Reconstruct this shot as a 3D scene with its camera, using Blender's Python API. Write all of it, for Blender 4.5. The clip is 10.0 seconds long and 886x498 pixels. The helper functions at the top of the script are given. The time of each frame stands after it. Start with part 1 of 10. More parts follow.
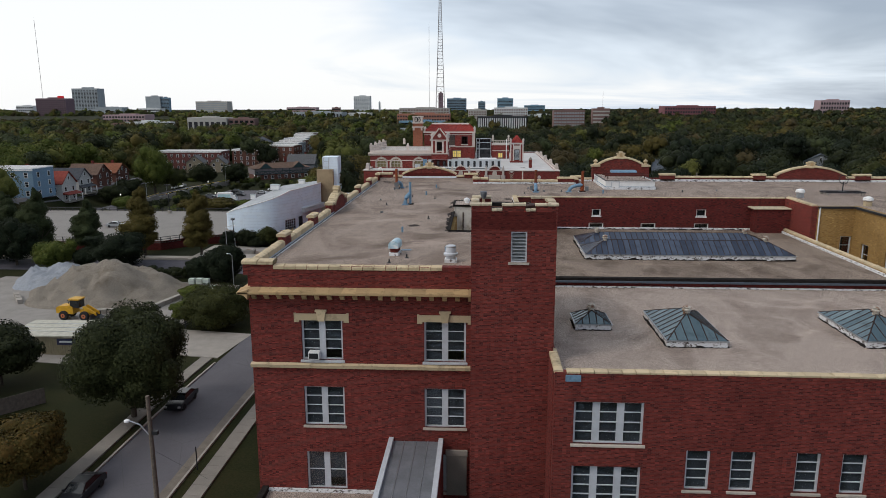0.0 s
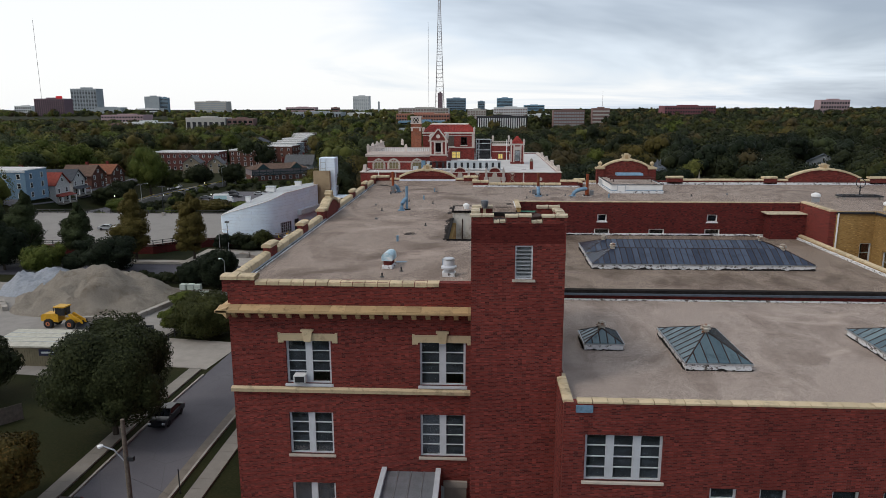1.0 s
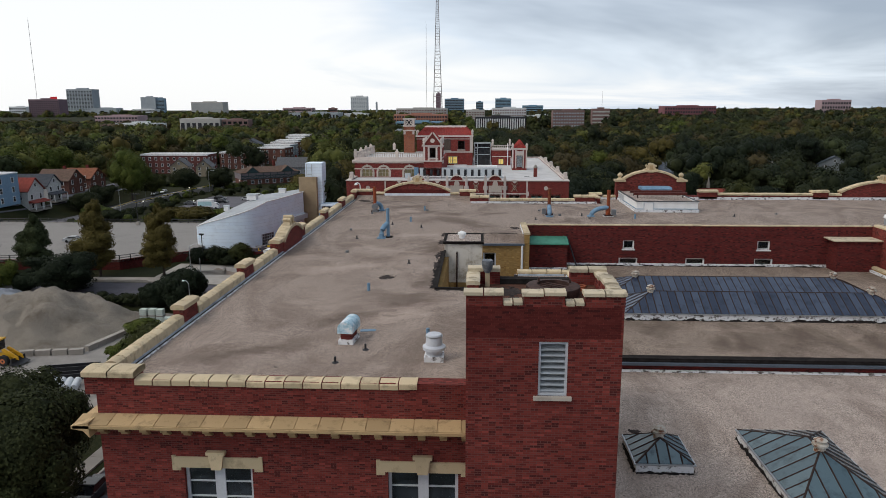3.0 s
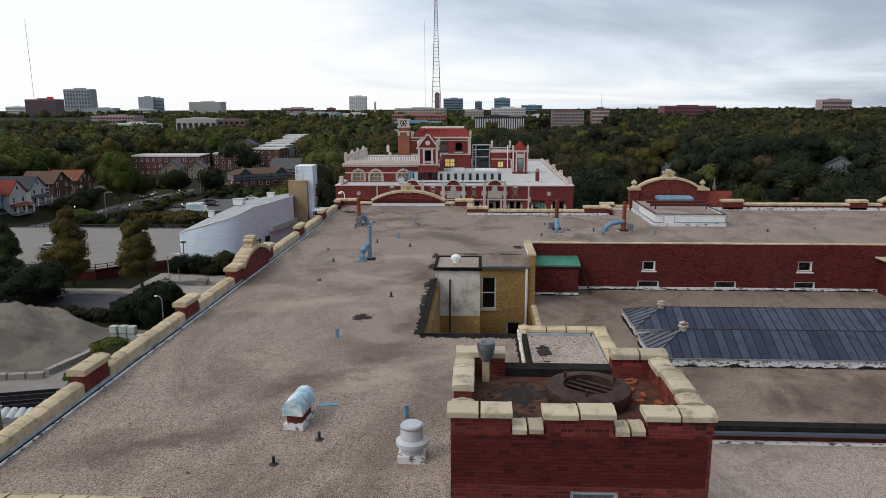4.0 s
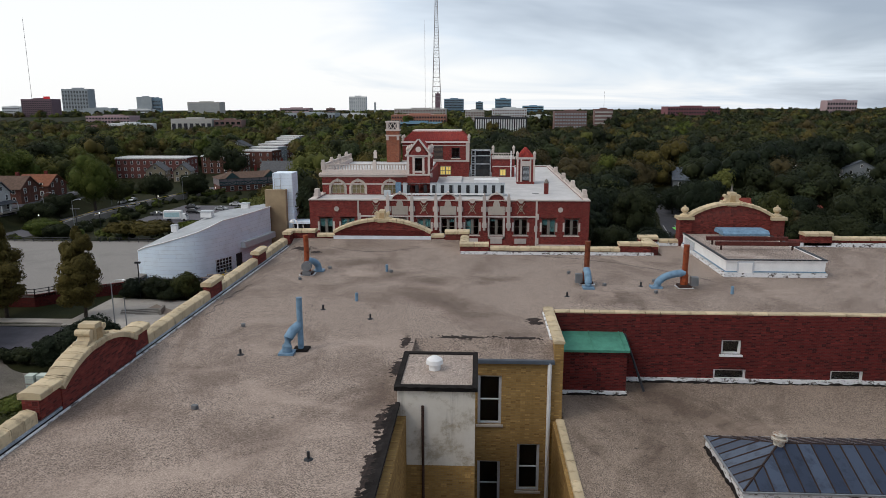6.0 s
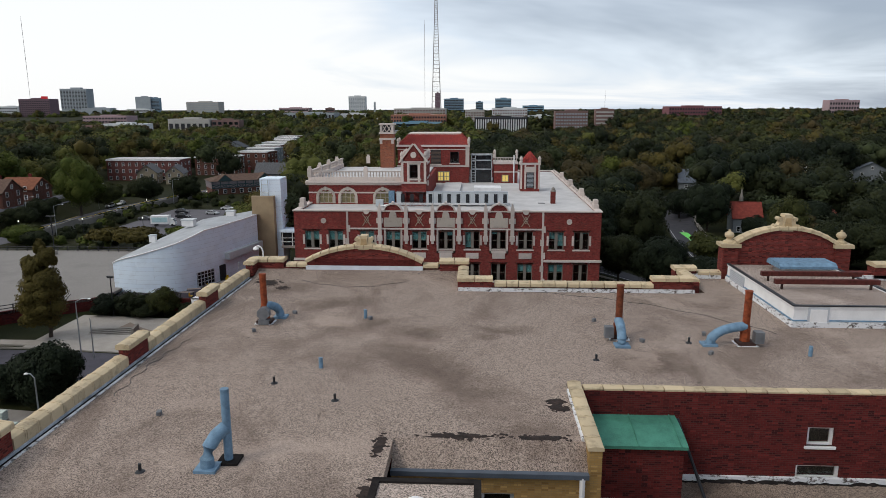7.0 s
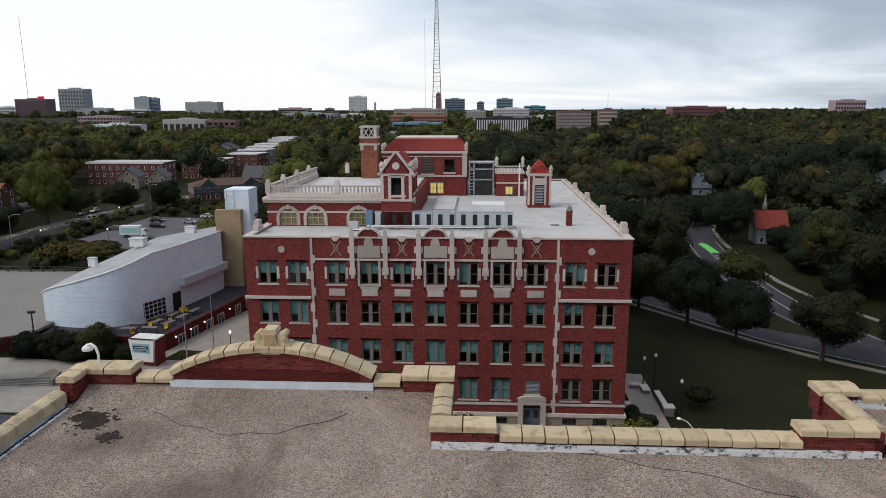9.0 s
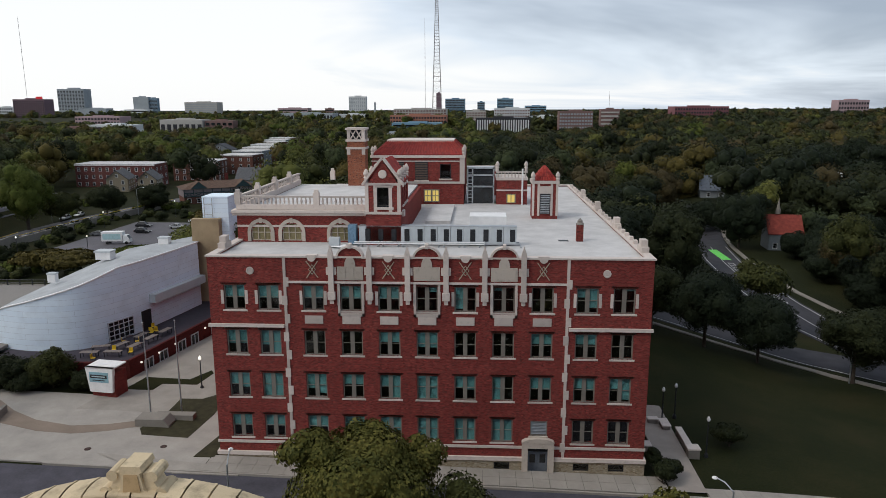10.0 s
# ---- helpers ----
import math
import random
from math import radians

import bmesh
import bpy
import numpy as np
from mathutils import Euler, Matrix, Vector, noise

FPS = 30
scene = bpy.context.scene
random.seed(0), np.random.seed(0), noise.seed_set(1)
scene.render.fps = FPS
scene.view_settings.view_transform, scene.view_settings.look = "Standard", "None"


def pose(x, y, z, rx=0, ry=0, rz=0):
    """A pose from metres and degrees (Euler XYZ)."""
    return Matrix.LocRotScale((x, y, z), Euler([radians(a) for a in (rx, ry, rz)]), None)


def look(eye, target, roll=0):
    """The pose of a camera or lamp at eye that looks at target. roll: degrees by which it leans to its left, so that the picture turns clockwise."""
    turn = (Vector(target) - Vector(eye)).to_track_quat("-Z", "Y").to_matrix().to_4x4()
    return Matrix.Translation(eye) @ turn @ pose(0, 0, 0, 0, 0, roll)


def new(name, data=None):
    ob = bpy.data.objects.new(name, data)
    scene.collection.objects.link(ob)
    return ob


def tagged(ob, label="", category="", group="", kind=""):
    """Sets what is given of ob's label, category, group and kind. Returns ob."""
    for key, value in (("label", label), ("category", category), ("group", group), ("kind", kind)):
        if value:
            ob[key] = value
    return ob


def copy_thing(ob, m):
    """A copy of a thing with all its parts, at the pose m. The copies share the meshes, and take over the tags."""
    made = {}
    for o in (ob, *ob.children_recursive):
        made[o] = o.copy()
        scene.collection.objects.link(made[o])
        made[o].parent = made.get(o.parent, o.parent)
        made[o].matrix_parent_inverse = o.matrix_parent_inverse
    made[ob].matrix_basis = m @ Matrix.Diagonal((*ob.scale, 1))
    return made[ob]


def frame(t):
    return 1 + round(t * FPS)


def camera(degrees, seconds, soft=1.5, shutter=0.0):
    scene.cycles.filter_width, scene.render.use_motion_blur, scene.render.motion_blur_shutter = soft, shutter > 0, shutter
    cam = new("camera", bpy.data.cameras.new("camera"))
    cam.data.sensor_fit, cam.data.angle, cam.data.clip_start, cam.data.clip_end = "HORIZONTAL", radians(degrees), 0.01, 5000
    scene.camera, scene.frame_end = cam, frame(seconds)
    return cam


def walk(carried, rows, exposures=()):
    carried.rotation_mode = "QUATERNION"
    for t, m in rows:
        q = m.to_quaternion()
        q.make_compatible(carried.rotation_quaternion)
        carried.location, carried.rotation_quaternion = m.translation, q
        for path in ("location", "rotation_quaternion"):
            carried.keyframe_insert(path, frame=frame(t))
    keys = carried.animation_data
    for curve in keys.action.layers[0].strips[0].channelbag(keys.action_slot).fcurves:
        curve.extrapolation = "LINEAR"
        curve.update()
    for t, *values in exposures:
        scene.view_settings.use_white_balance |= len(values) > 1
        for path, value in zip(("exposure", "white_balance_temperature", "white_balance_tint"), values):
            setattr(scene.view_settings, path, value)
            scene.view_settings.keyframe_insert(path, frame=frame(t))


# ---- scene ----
cam = camera(65.03, 10.0, soft=0.6)
# seconds, eye, target, roll
PATH = [
    (0, (0.015, 0.442, 34.262), (-2.674, 49.340, 24.174), -0.10),
    (0.5, (-0.018, 1.769, 34.307), (-2.699, 50.664, 24.203), -0.13),
    (1, (-0.057, 4.138, 34.313), (-2.716, 53.036, 24.215), -0.15),
    (1.5, (-0.083, 7.031, 34.343), (-2.689, 55.931, 24.244), -0.19),
    (2, (-0.124, 10.548, 34.396), (-2.687, 59.451, 24.303), -0.20),
    (2.5, (-0.141, 14.271, 34.430), (-2.719, 63.179, 24.363), -0.18),
    (4, (-0.029, 26.465, 34.442), (-2.517, 75.374, 24.360), -0.22),
    (4.5, (0.092, 30.891, 34.356), (-2.408, 79.806, 24.299), -0.20),
    (5, (0.181, 35.566, 34.338), (-2.337, 84.481, 24.289), -0.18),
    (5.5, (0.249, 40.111, 34.344), (-2.283, 89.026, 24.296), -0.14),
    (7, (0.107, 53.878, 34.672), (-2.427, 102.787, 24.600), -0.15),
    (7.5, (0.139, 58.534, 34.713), (-2.426, 107.444, 24.650), -0.15),
    (8, (0.205, 63.488, 34.689), (-2.370, 112.396, 24.621), -0.15),
    (8.5, (0.278, 68.346, 34.599), (-2.324, 117.254, 24.535), -0.14),
    (9, (0.395, 73.236, 34.525), (-2.224, 122.145, 24.472), -0.15),
    (9.5, (0.494, 78.089, 34.479), (-2.142, 126.996, 24.420), -0.17),
    (10, (0.602, 82.991, 34.499), (-2.063, 131.897, 24.444), -0.18),
]
walk(cam, [(t, look(e, g, r)) for t, e, g, r in PATH])

# ---- world, sun, exposure ----
SUN_EL, SUN_AZ = 48.0, -122.0   # veiled sun high in the south-west
world = bpy.data.worlds.new("sky")
scene.world = world
world.use_nodes = True
wn, wl = world.node_tree.nodes, world.node_tree.links
wn.clear()


def wnode(kind, **sets):
    n = wn.new(kind)
    for k, v in sets.items():
        if k == "ins":
            for i, val in v.items():
                n.inputs[i].default_value = val
    return n


w_out = wnode("ShaderNodeOutputWorld")
w_mix = wnode("ShaderNodeMixShader", ins={0: 0.86})
w_sky = wn.new("ShaderNodeTexSky")
w_sky.sky_type = "NISHITA"
w_sky.sun_disc = False
w_sky.sun_elevation = radians(SUN_EL)
w_sky.sun_rotation = radians(SUN_AZ)
w_b1 = wnode("ShaderNodeBackground", ins={1: 0.1})
w_b2 = wnode("ShaderNodeBackground", ins={1: 1.1})
wl.new(w_sky.outputs[0], w_b1.inputs[0])
w_co = wnode("ShaderNodeTexCoord")
w_sep = wnode("ShaderNodeSeparateXYZ")
wl.new(w_co.outputs["Generated"], w_sep.inputs[0])
# flat cloud deck: direction divided by its height
w_h = wnode("ShaderNodeMath", ins={1: 0.10})
w_h.operation = "ADD"
wl.new(w_sep.outputs[2], w_h.inputs[0])
w_hm = wnode("ShaderNodeMath", ins={1: 0.02})
w_hm.operation = "MAXIMUM"
wl.new(w_h.outputs[0], w_hm.inputs[0])
w_dx = wnode("ShaderNodeMath")
w_dx.operation = "DIVIDE"
w_dy = wnode("ShaderNodeMath")
w_dy.operation = "DIVIDE"
wl.new(w_sep.outputs[0], w_dx.inputs[0])
wl.new(w_hm.outputs[0], w_dx.inputs[1])
wl.new(w_sep.outputs[1], w_dy.inputs[0])
wl.new(w_hm.outputs[0], w_dy.inputs[1])
w_cmb = wnode("ShaderNodeCombineXYZ")
wl.new(w_dx.outputs[0], w_cmb.inputs[0])
wl.new(w_dy.outputs[0], w_cmb.inputs[1])
w_noise = wnode("ShaderNodeTexNoise", ins={2: 0.27, 3: 5.0, 4: 0.55, 8: 0.7})
wl.new(w_cmb.outputs[0], w_noise.inputs[0])
# the deck thickens towards the east (+x)
w_east = wnode("ShaderNodeMapRange", ins={1: -0.35, 2: 0.55, 3: -0.13, 4: 0.32})
wl.new(w_sep.outputs[0], w_east.inputs[0])
w_add = wnode("ShaderNodeMath")
w_add.operation = "ADD"
wl.new(w_noise.outputs[0], w_add.inputs[0])
wl.new(w_east.outputs[0], w_add.inputs[1])
# clouds clear to a bright strip at the horizon
w_low = wnode("ShaderNodeMapRange", ins={1: 0.0, 2: 0.16, 3: -0.17, 4: 0.03})
wl.new(w_sep.outputs[2], w_low.inputs[0])
w_add2 = wnode("ShaderNodeMath")
w_add2.operation = "ADD"
wl.new(w_add.outputs[0], w_add2.inputs[0])
wl.new(w_low.outputs[0], w_add2.inputs[1])
w_ramp = wnode("ShaderNodeValToRGB")
cr = w_ramp.color_ramp
cr.elements[0].position, cr.elements[0].color = 0.40, (0.98, 0.99, 1.0, 1)
cr.elements[1].position, cr.elements[1].color = 0.72, (0.36, 0.42, 0.51, 1)
e = cr.elements.new(0.52)
e.color = (0.72, 0.80, 0.90, 1)
wl.new(w_add2.outputs[0], w_ramp.inputs[0])
wl.new(w_ramp.outputs[0], w_b2.inputs[0])
wl.new(w_b1.outputs[0], w_mix.inputs[1])
wl.new(w_b2.outputs[0], w_mix.inputs[2])
wl.new(w_mix.outputs[0], w_out.inputs[0])

sun = new("sun", bpy.data.lights.new("sun", "SUN"))
sun.data.energy, sun.data.angle, sun.data.color = 1.0, radians(14), (1.0, 0.945, 0.87)
sd = Vector((math.sin(radians(SUN_AZ)) * math.cos(radians(SUN_EL)), math.cos(radians(SUN_AZ)) * math.cos(radians(SUN_EL)), math.sin(radians(SUN_EL))))
sun.matrix_world = look(sd * 100, (0, 0, 0))
scene.view_settings.exposure = 0.0

# ---- materials ----
class Mat:
    """Small builder for a procedural node material."""

    def __init__(self, name, rough=0.8, metal=0.0, spec=0.3):
        self.m = bpy.data.materials.new(name)
        self.m.use_nodes = True
        self.t = self.m.node_tree
        self.b = self.t.nodes["Principled BSDF"]
        self.b.inputs["Roughness"].default_value = rough
        self.b.inputs["Metallic"].default_value = metal
        self.b.inputs["Specular IOR Level"].default_value = spec
        self.geo = self.t.nodes.new("ShaderNodeNewGeometry")
        self.pos = self.geo.outputs["Position"]

    def node(self, kind, ins=None, **props):
        n = self.t.nodes.new(kind)
        for k, v in (ins or {}).items():
            if isinstance(v, bpy.types.NodeSocket):
                self.t.links.new(v, n.inputs[k])
            else:
                n.inputs[k].default_value = v
        for k, v in props.items():
            if k == "operation":
                n.operation = v
            if k == "data_type":
                n.data_type = v
            if k == "blend_type":
                n.blend_type = v
        return n

    def math(self, op, a, b=0.0):
        return self.node("ShaderNodeMath", {0: a, 1: b}, operation=op).outputs[0]

    def noise(self, scale, detail=4.0, rough=0.55, vec=None, dist=0.0):
        return self.node("ShaderNodeTexNoise", {"Vector": vec or self.pos, "Scale": scale, "Detail": detail, "Roughness": rough, "Distortion": dist}).outputs[0]

    def ramp(self, fac, stops):
        n = self.node("ShaderNodeValToRGB", {0: fac})
        el = n.color_ramp.elements
        while len(el) < len(stops):
            el.new(0.5)
        for e_, (p, c) in zip(el, stops):
            e_.position, e_.color = p, (*c, 1) if len(c) == 3 else c
        return n.outputs[0]

    def mask(self, fac, lo, hi):
        return self.node("ShaderNodeMapRange", {0: fac, 1: lo, 2: hi, 3: 0.0, 4: 1.0}).outputs[0]

    def mix(self, fac, a, b, blend="MIX"):
        n = self.t.nodes.new("ShaderNodeMix")
        n.data_type, n.blend_type = "RGBA", blend
        for i, v in ((0, fac), (6, a), (7, b)):
            if isinstance(v, bpy.types.NodeSocket):
                self.t.links.new(v, n.inputs[i])
            else:
                n.inputs[i].default_value = (*v, 1) if isinstance(v, tuple) and len(v) == 3 else v
        return n.outputs[2]

    def scaled(self, sx, sy, sz, vec=None):
        return self.node("ShaderNodeVectorMath", {0: vec or self.pos, 1: (sx, sy, sz)}, operation="MULTIPLY").outputs[0]

    def random(self):
        return self.node("ShaderNodeObjectInfo").outputs["Random"]

    def island(self):
        return self.geo.outputs["Random Per Island"]

    def wall_uv(self):
        """Along the wall and up it, whichever way the wall runs."""
        s = self.node("ShaderNodeSeparateXYZ", {0: self.pos})
        n = self.node("ShaderNodeSeparateXYZ", {0: self.geo.outputs["True Normal"]})
        side = self.math("GREATER_THAN", self.math("ABSOLUTE", n.outputs[0]), 0.7)
        flat = self.math("GREATER_THAN", self.math("ABSOLUTE", n.outputs[2]), 0.7)
        u = self.math("ADD", self.math("MULTIPLY", s.outputs[0], self.math("SUBTRACT", 1.0, side)), self.math("MULTIPLY", s.outputs[1], side))
        v = self.math("ADD", self.math("MULTIPLY", s.outputs[2], self.math("SUBTRACT", 1.0, flat)), self.math("MULTIPLY", s.outputs[1], flat))
        return self.node("ShaderNodeCombineXYZ", {0: u, 1: v}).outputs[0]

    def bump(self, height, strength=0.3, dist=0.02):
        n = self.node("ShaderNodeBump", {"Height": height, "Strength": strength, "Distance": dist})
        self.t.links.new(n.outputs[0], self.b.inputs["Normal"])

    def color(self, c):
        if isinstance(c, bpy.types.NodeSocket):
            self.t.links.new(c, self.b.inputs["Base Color"])
        else:
            self.b.inputs["Base Color"].default_value = (*c, 1)
        return self.m

    def rough(self, r):
        self.t.links.new(r, self.b.inputs["Roughness"])


def plain(name, c, rough=0.7, metal=0.0, vary=0.18, scale=1.5, spec=0.3):
    """A painted or natural surface with grain and slight stains."""
    k = Mat(name, rough, metal, spec)
    a = k.noise(scale, 5)
    f = k.noise(scale * 12, 3)
    dark = tuple(v * (1 - vary) for v in c)
    lite = tuple(min(1, v * (1 + vary)) for v in c)
    col = k.ramp(k.math("ADD", k.math("MULTIPLY", a, 0.65), k.math("MULTIPLY", f, 0.35)), [(0.32, dark), (0.68, lite)])
    k.bump(f, 0.12, 0.01)
    return k.color(col)


def brick_mat(name, c1, c2, mortar, speck=(0.11, 0.027, 0.024), speck_amount=0.62, stain=0.35):
    k = Mat(name, 0.88, spec=0.12)
    uv = k.wall_uv()
    b = k.node("ShaderNodeTexBrick", {"Vector": uv, "Color1": (0, 0, 0, 1), "Color2": (1, 1, 1, 1), "Mortar": (0.5, 0.5, 0.5, 1), "Scale": 1.0, "Mortar Size": 0.008,
                                      "Mortar Smooth": 0.3, "Brick Width": 0.215, "Row Height": 0.077})
    col = k.ramp(b.outputs[0], [(0.0, c1), (0.45, tuple((p + q) / 2 for p, q in zip(c1, c2))), (1.0, c2)])
    cell = k.node("ShaderNodeTexWhiteNoise", {"Vector": k.node("ShaderNodeVectorMath", {0: k.node("ShaderNodeVectorMath", {0: uv, 1: (1 / 0.215, 1 / 0.077, 1)}, operation="MULTIPLY").outputs[0]}, operation="FLOOR").outputs[0]}).outputs[0]
    col = k.mix(k.mask(cell, speck_amount + 0.18, speck_amount + 0.30), col, speck)
    col = k.mix(k.math("MULTIPLY", k.mask(cell, 0.09, 0.05), 0.6), col, tuple(min(1, v * 1.5) for v in c2))
    col = k.mix(b.outputs[1], col, mortar)
    big = k.noise(0.22, 5, 0.6)
    col = k.mix(k.math("MULTIPLY", k.mask(big, 0.42, 0.75), stain), col, tuple(v * 0.45 for v in c1))
    streak = k.noise(1.0, 4, 0.6, k.scaled(1.6, 1.6, 0.12))
    col = k.mix(k.math("MULTIPLY", k.mask(streak, 0.55, 0.8), stain * 0.8), col, tuple(v * 0.5 for v in c1))
    k.bump(k.math("SUBTRACT", 1.0, b.outputs[1]), 0.4, 0.008)
    return k.color(col)


M_BRICK = brick_mat("red_brick", (0.122, 0.022, 0.019), (0.218, 0.043, 0.034), (0.15, 0.066, 0.056), speck=(0.075, 0.017, 0.016))
M_BRICK_B = brick_mat("deep_red_brick", (0.135, 0.02, 0.019), (0.285, 0.05, 0.042), (0.19, 0.085, 0.07), speck_amount=0.7, stain=0.25)
M_BRICK_W = brick_mat("dark_glazed_and_shaded_brick", (0.085, 0.015, 0.014), (0.14, 0.023, 0.020), (0.10, 0.04, 0.036), speck=(0.045, 0.012, 0.012))


def one_brick_mat():
    k = Mat("single_red_brick", 0.88, spec=0.12)
    col = k.ramp(k.random(), [(0.0, (0.052, 0.014, 0.013)), (0.08, (0.062, 0.015, 0.013)), (0.14, (0.084, 0.017, 0.015)), (0.6, (0.100, 0.020, 0.017)), (1.0, (0.122, 0.026, 0.022))])
    f = k.noise(30, 4, 0.6)
    k.bump(f, 0.4, 0.004)
    return k.color(k.mix(k.math("MULTIPLY", k.mask(f, 0.5, 0.8), 0.4), col, (0.09, 0.02, 0.016)))


M_BRICK_ONE = one_brick_mat()
M_BRICK_Y = brick_mat("buff_brick", (0.33, 0.195, 0.068), (0.41, 0.255, 0.092), (0.30, 0.205, 0.10), speck=(0.25, 0.14, 0.05), speck_amount=0.68, stain=0.55)


SILT = [(-1.0, 79.6, 4.8, 1.5, -51), (0.9, 85.8, 1.5, 1.0, 0), (-2.8, 85.3, 1.7, 1.3, 0), (7.4, 82.0, 1.8, 1.6, -20), (-7.7, 90.4, 2.4, 1.3, 20), (2.0, 75.4, 1.8, 1.2, 0), (-9.9, 46.6, 3.9, 1.0, 33),
        (-6.3, 51.2, 2.6, 0.9, 30), (-3.8, 54.8, 2.2, 1.0, 15), (-3.5, 68.5, 1.0, 3.0, 0), (-5.3, 86.3, 1.9, 1.2, 30), (-2.9, 58.8, 0.9, 3.0, 0), (-11.5, 93.0, 2.0, 1.2, 40)]
BLEACHED = [(-6.9, 86.9, 2.0, 0.5, -35), (-4.2, 51.6, 1.6, 0.4, 50), (7.0, 82.6, 0.4, 1.4, 0), (-9.0, 62.0, 4.0, 1.0, 20), (-6.0, 73.5, 4.0, 0.9, 10)]


def gravel_mat(name, base, patches, silt=(), bleached=()):
    """Pea gravel: stones light and dark, dimples, broad brown silt swirls and bleached streaks."""
    k = Mat(name, 0.85, spec=0.3)
    grain = k.noise(18.0, 3, 0.8)
    fine = k.node("ShaderNodeTexVoronoi", {"Vector": k.pos, "Scale": 34.0}).outputs[1]
    g1 = k.node("ShaderNodeSeparateColor", {0: fine}).outputs[0]
    col = k.ramp(k.math("ADD", k.math("MULTIPLY", g1, 0.5), k.math("MULTIPLY", grain, 0.5)), [(0.23, tuple(v * 0.26 for v in base)), (0.45, tuple(v * 0.90 for v in base)), (0.76, tuple(min(1, v * 1.68) for v in base))])
    wide = k.noise(0.16, 6, 0.62, k.scaled(1.1, 0.62, 1), 1.8)
    mid = k.noise(0.8, 5, 0.7)
    m = k.math("ADD", k.math("MULTIPLY", wide, 0.8), k.math("MULTIPLY", mid, 0.2))
    col = k.mix(k.math("MULTIPLY", k.mask(m, 0.46, 0.61), patches), col, (base[0] * 0.34, base[1] * 0.29, base[2] * 0.26))
    lite = k.noise(0.2, 5, 0.6, k.scaled(0.7, 1.3, 1, k.node("ShaderNodeVectorMath", {0: k.pos, 1: (37.0, 11.0, 0)}, operation="ADD").outputs[0]), 1.4)
    col = k.mix(k.math("MULTIPLY", k.mask(lite, 0.55, 0.74), 0.5), col, tuple(min(1, v * 1.55) for v in base))
    wob = k.node("ShaderNodeVectorMath", {0: k.node("ShaderNodeTexNoise", {"Vector": k.pos, "Scale": 0.55, "Detail": 5.0, "Roughness": 0.65}).outputs[1], 1: (0.5, 0.5, 0.5)}, operation="SUBTRACT").outputs[0]
    wpos = k.node("ShaderNodeVectorMath", {0: k.pos, 1: k.node("ShaderNodeVectorMath", {0: wob, 1: (4.5, 4.5, 0)}, operation="MULTIPLY").outputs[0]}, operation="ADD").outputs[0]

    def pools(rows):
        total = None
        for cx, cy, rx, ry, ang in rows:
            d = k.node("ShaderNodeVectorMath", {0: wpos, 1: (cx, cy, 0)}, operation="SUBTRACT").outputs[0]
            r = k.node("ShaderNodeVectorRotate", {0: d, 3: -radians(ang)}).outputs[0]
            e = k.node("ShaderNodeVectorMath", {0: r, 1: (1 / rx, 1 / ry, 0)}, operation="MULTIPLY").outputs[0]
            h = k.mask(k.node("ShaderNodeVectorMath", {0: e}, operation="LENGTH").outputs["Value"], 1.35, 0.25)
            total = h if total is None else k.math("MAXIMUM", total, h)
        return total
    if silt:
        col = k.mix(k.math("MULTIPLY", pools(silt), 0.68), col, (base[0] * 0.32, base[1] * 0.27, base[2] * 0.24))
        col = k.mix(k.math("MULTIPLY", pools(bleached), 0.45), col, tuple(v * 1.6 for v in base))
    spot = k.noise(2.6, 4, 0.6)
    col = k.mix(k.math("MULTIPLY", k.mask(spot, 0.69, 0.73), 0.85), col, (0.035, 0.028, 0.024))
    k.bump(k.math("ADD", k.math("MULTIPLY", k.noise(5.5, 3, 0.6), 1.4), g1), 0.8, 0.045)
    return k.color(col)


M_GRAVEL = gravel_mat("roof_gravel", (0.328, 0.254, 0.208), 0.5, SILT, BLEACHED)
M_GRAVEL2 = gravel_mat("pale_roof_gravel", (0.40, 0.322, 0.274), 0.45)
M_GRAVEL3 = gravel_mat("silted_roof_gravel", (0.272, 0.208, 0.162), 0.75)


def stone_mat(name, c, grime=0.5):
    k = Mat(name, 0.75)
    r = k.random()
    col = k.ramp(r, [(0.0, tuple(v * 0.82 for v in c)), (0.5, c), (1.0, tuple(min(1, v * 1.14) for v in c))])
    n = k.noise(2.2, 6, 0.65)
    col = k.mix(k.math("MULTIPLY", k.mask(n, 0.52, 0.74), grime), col, tuple(v * 0.32 for v in c))
    f = k.noise(28, 3)
    col = k.mix(k.math("MULTIPLY", k.mask(f, 0.5, 0.8), 0.25), col, tuple(v * 0.6 for v in c))
    k.bump(f, 0.2, 0.01)
    return k.color(col)


M_COPING = stone_mat("yellow_terracotta", (0.56, 0.445, 0.285), 0.75)
M_CORNICE = stone_mat("stained_terracotta", (0.45, 0.31, 0.16), 0.75)
M_COPING_P = stone_mat("bleached_terracotta", (0.50, 0.42, 0.30), 0.95)
M_GUTTER = plain("slate_blue_gutter", (0.10, 0.12, 0.15), 0.5, 0.3, vary=0.2)
M_BOX = plain("dull_grey_sheet_metal", (0.17, 0.175, 0.185), 0.6, 0.3, vary=0.3, scale=3)
M_DIRT = plain("brown_roof_dirt", (0.085, 0.036, 0.022), 0.95, vary=0.75, scale=2.5)
M_FLASH_B = plain("blue_white_flashing", (0.36, 0.40, 0.45), 0.6, vary=0.55, scale=1.6)
M_STONE = stone_mat("pale_limestone", (0.52, 0.45, 0.385), 0.4)
M_STONE_B = stone_mat("buff_limestone", (0.42, 0.36, 0.28), 0.55)
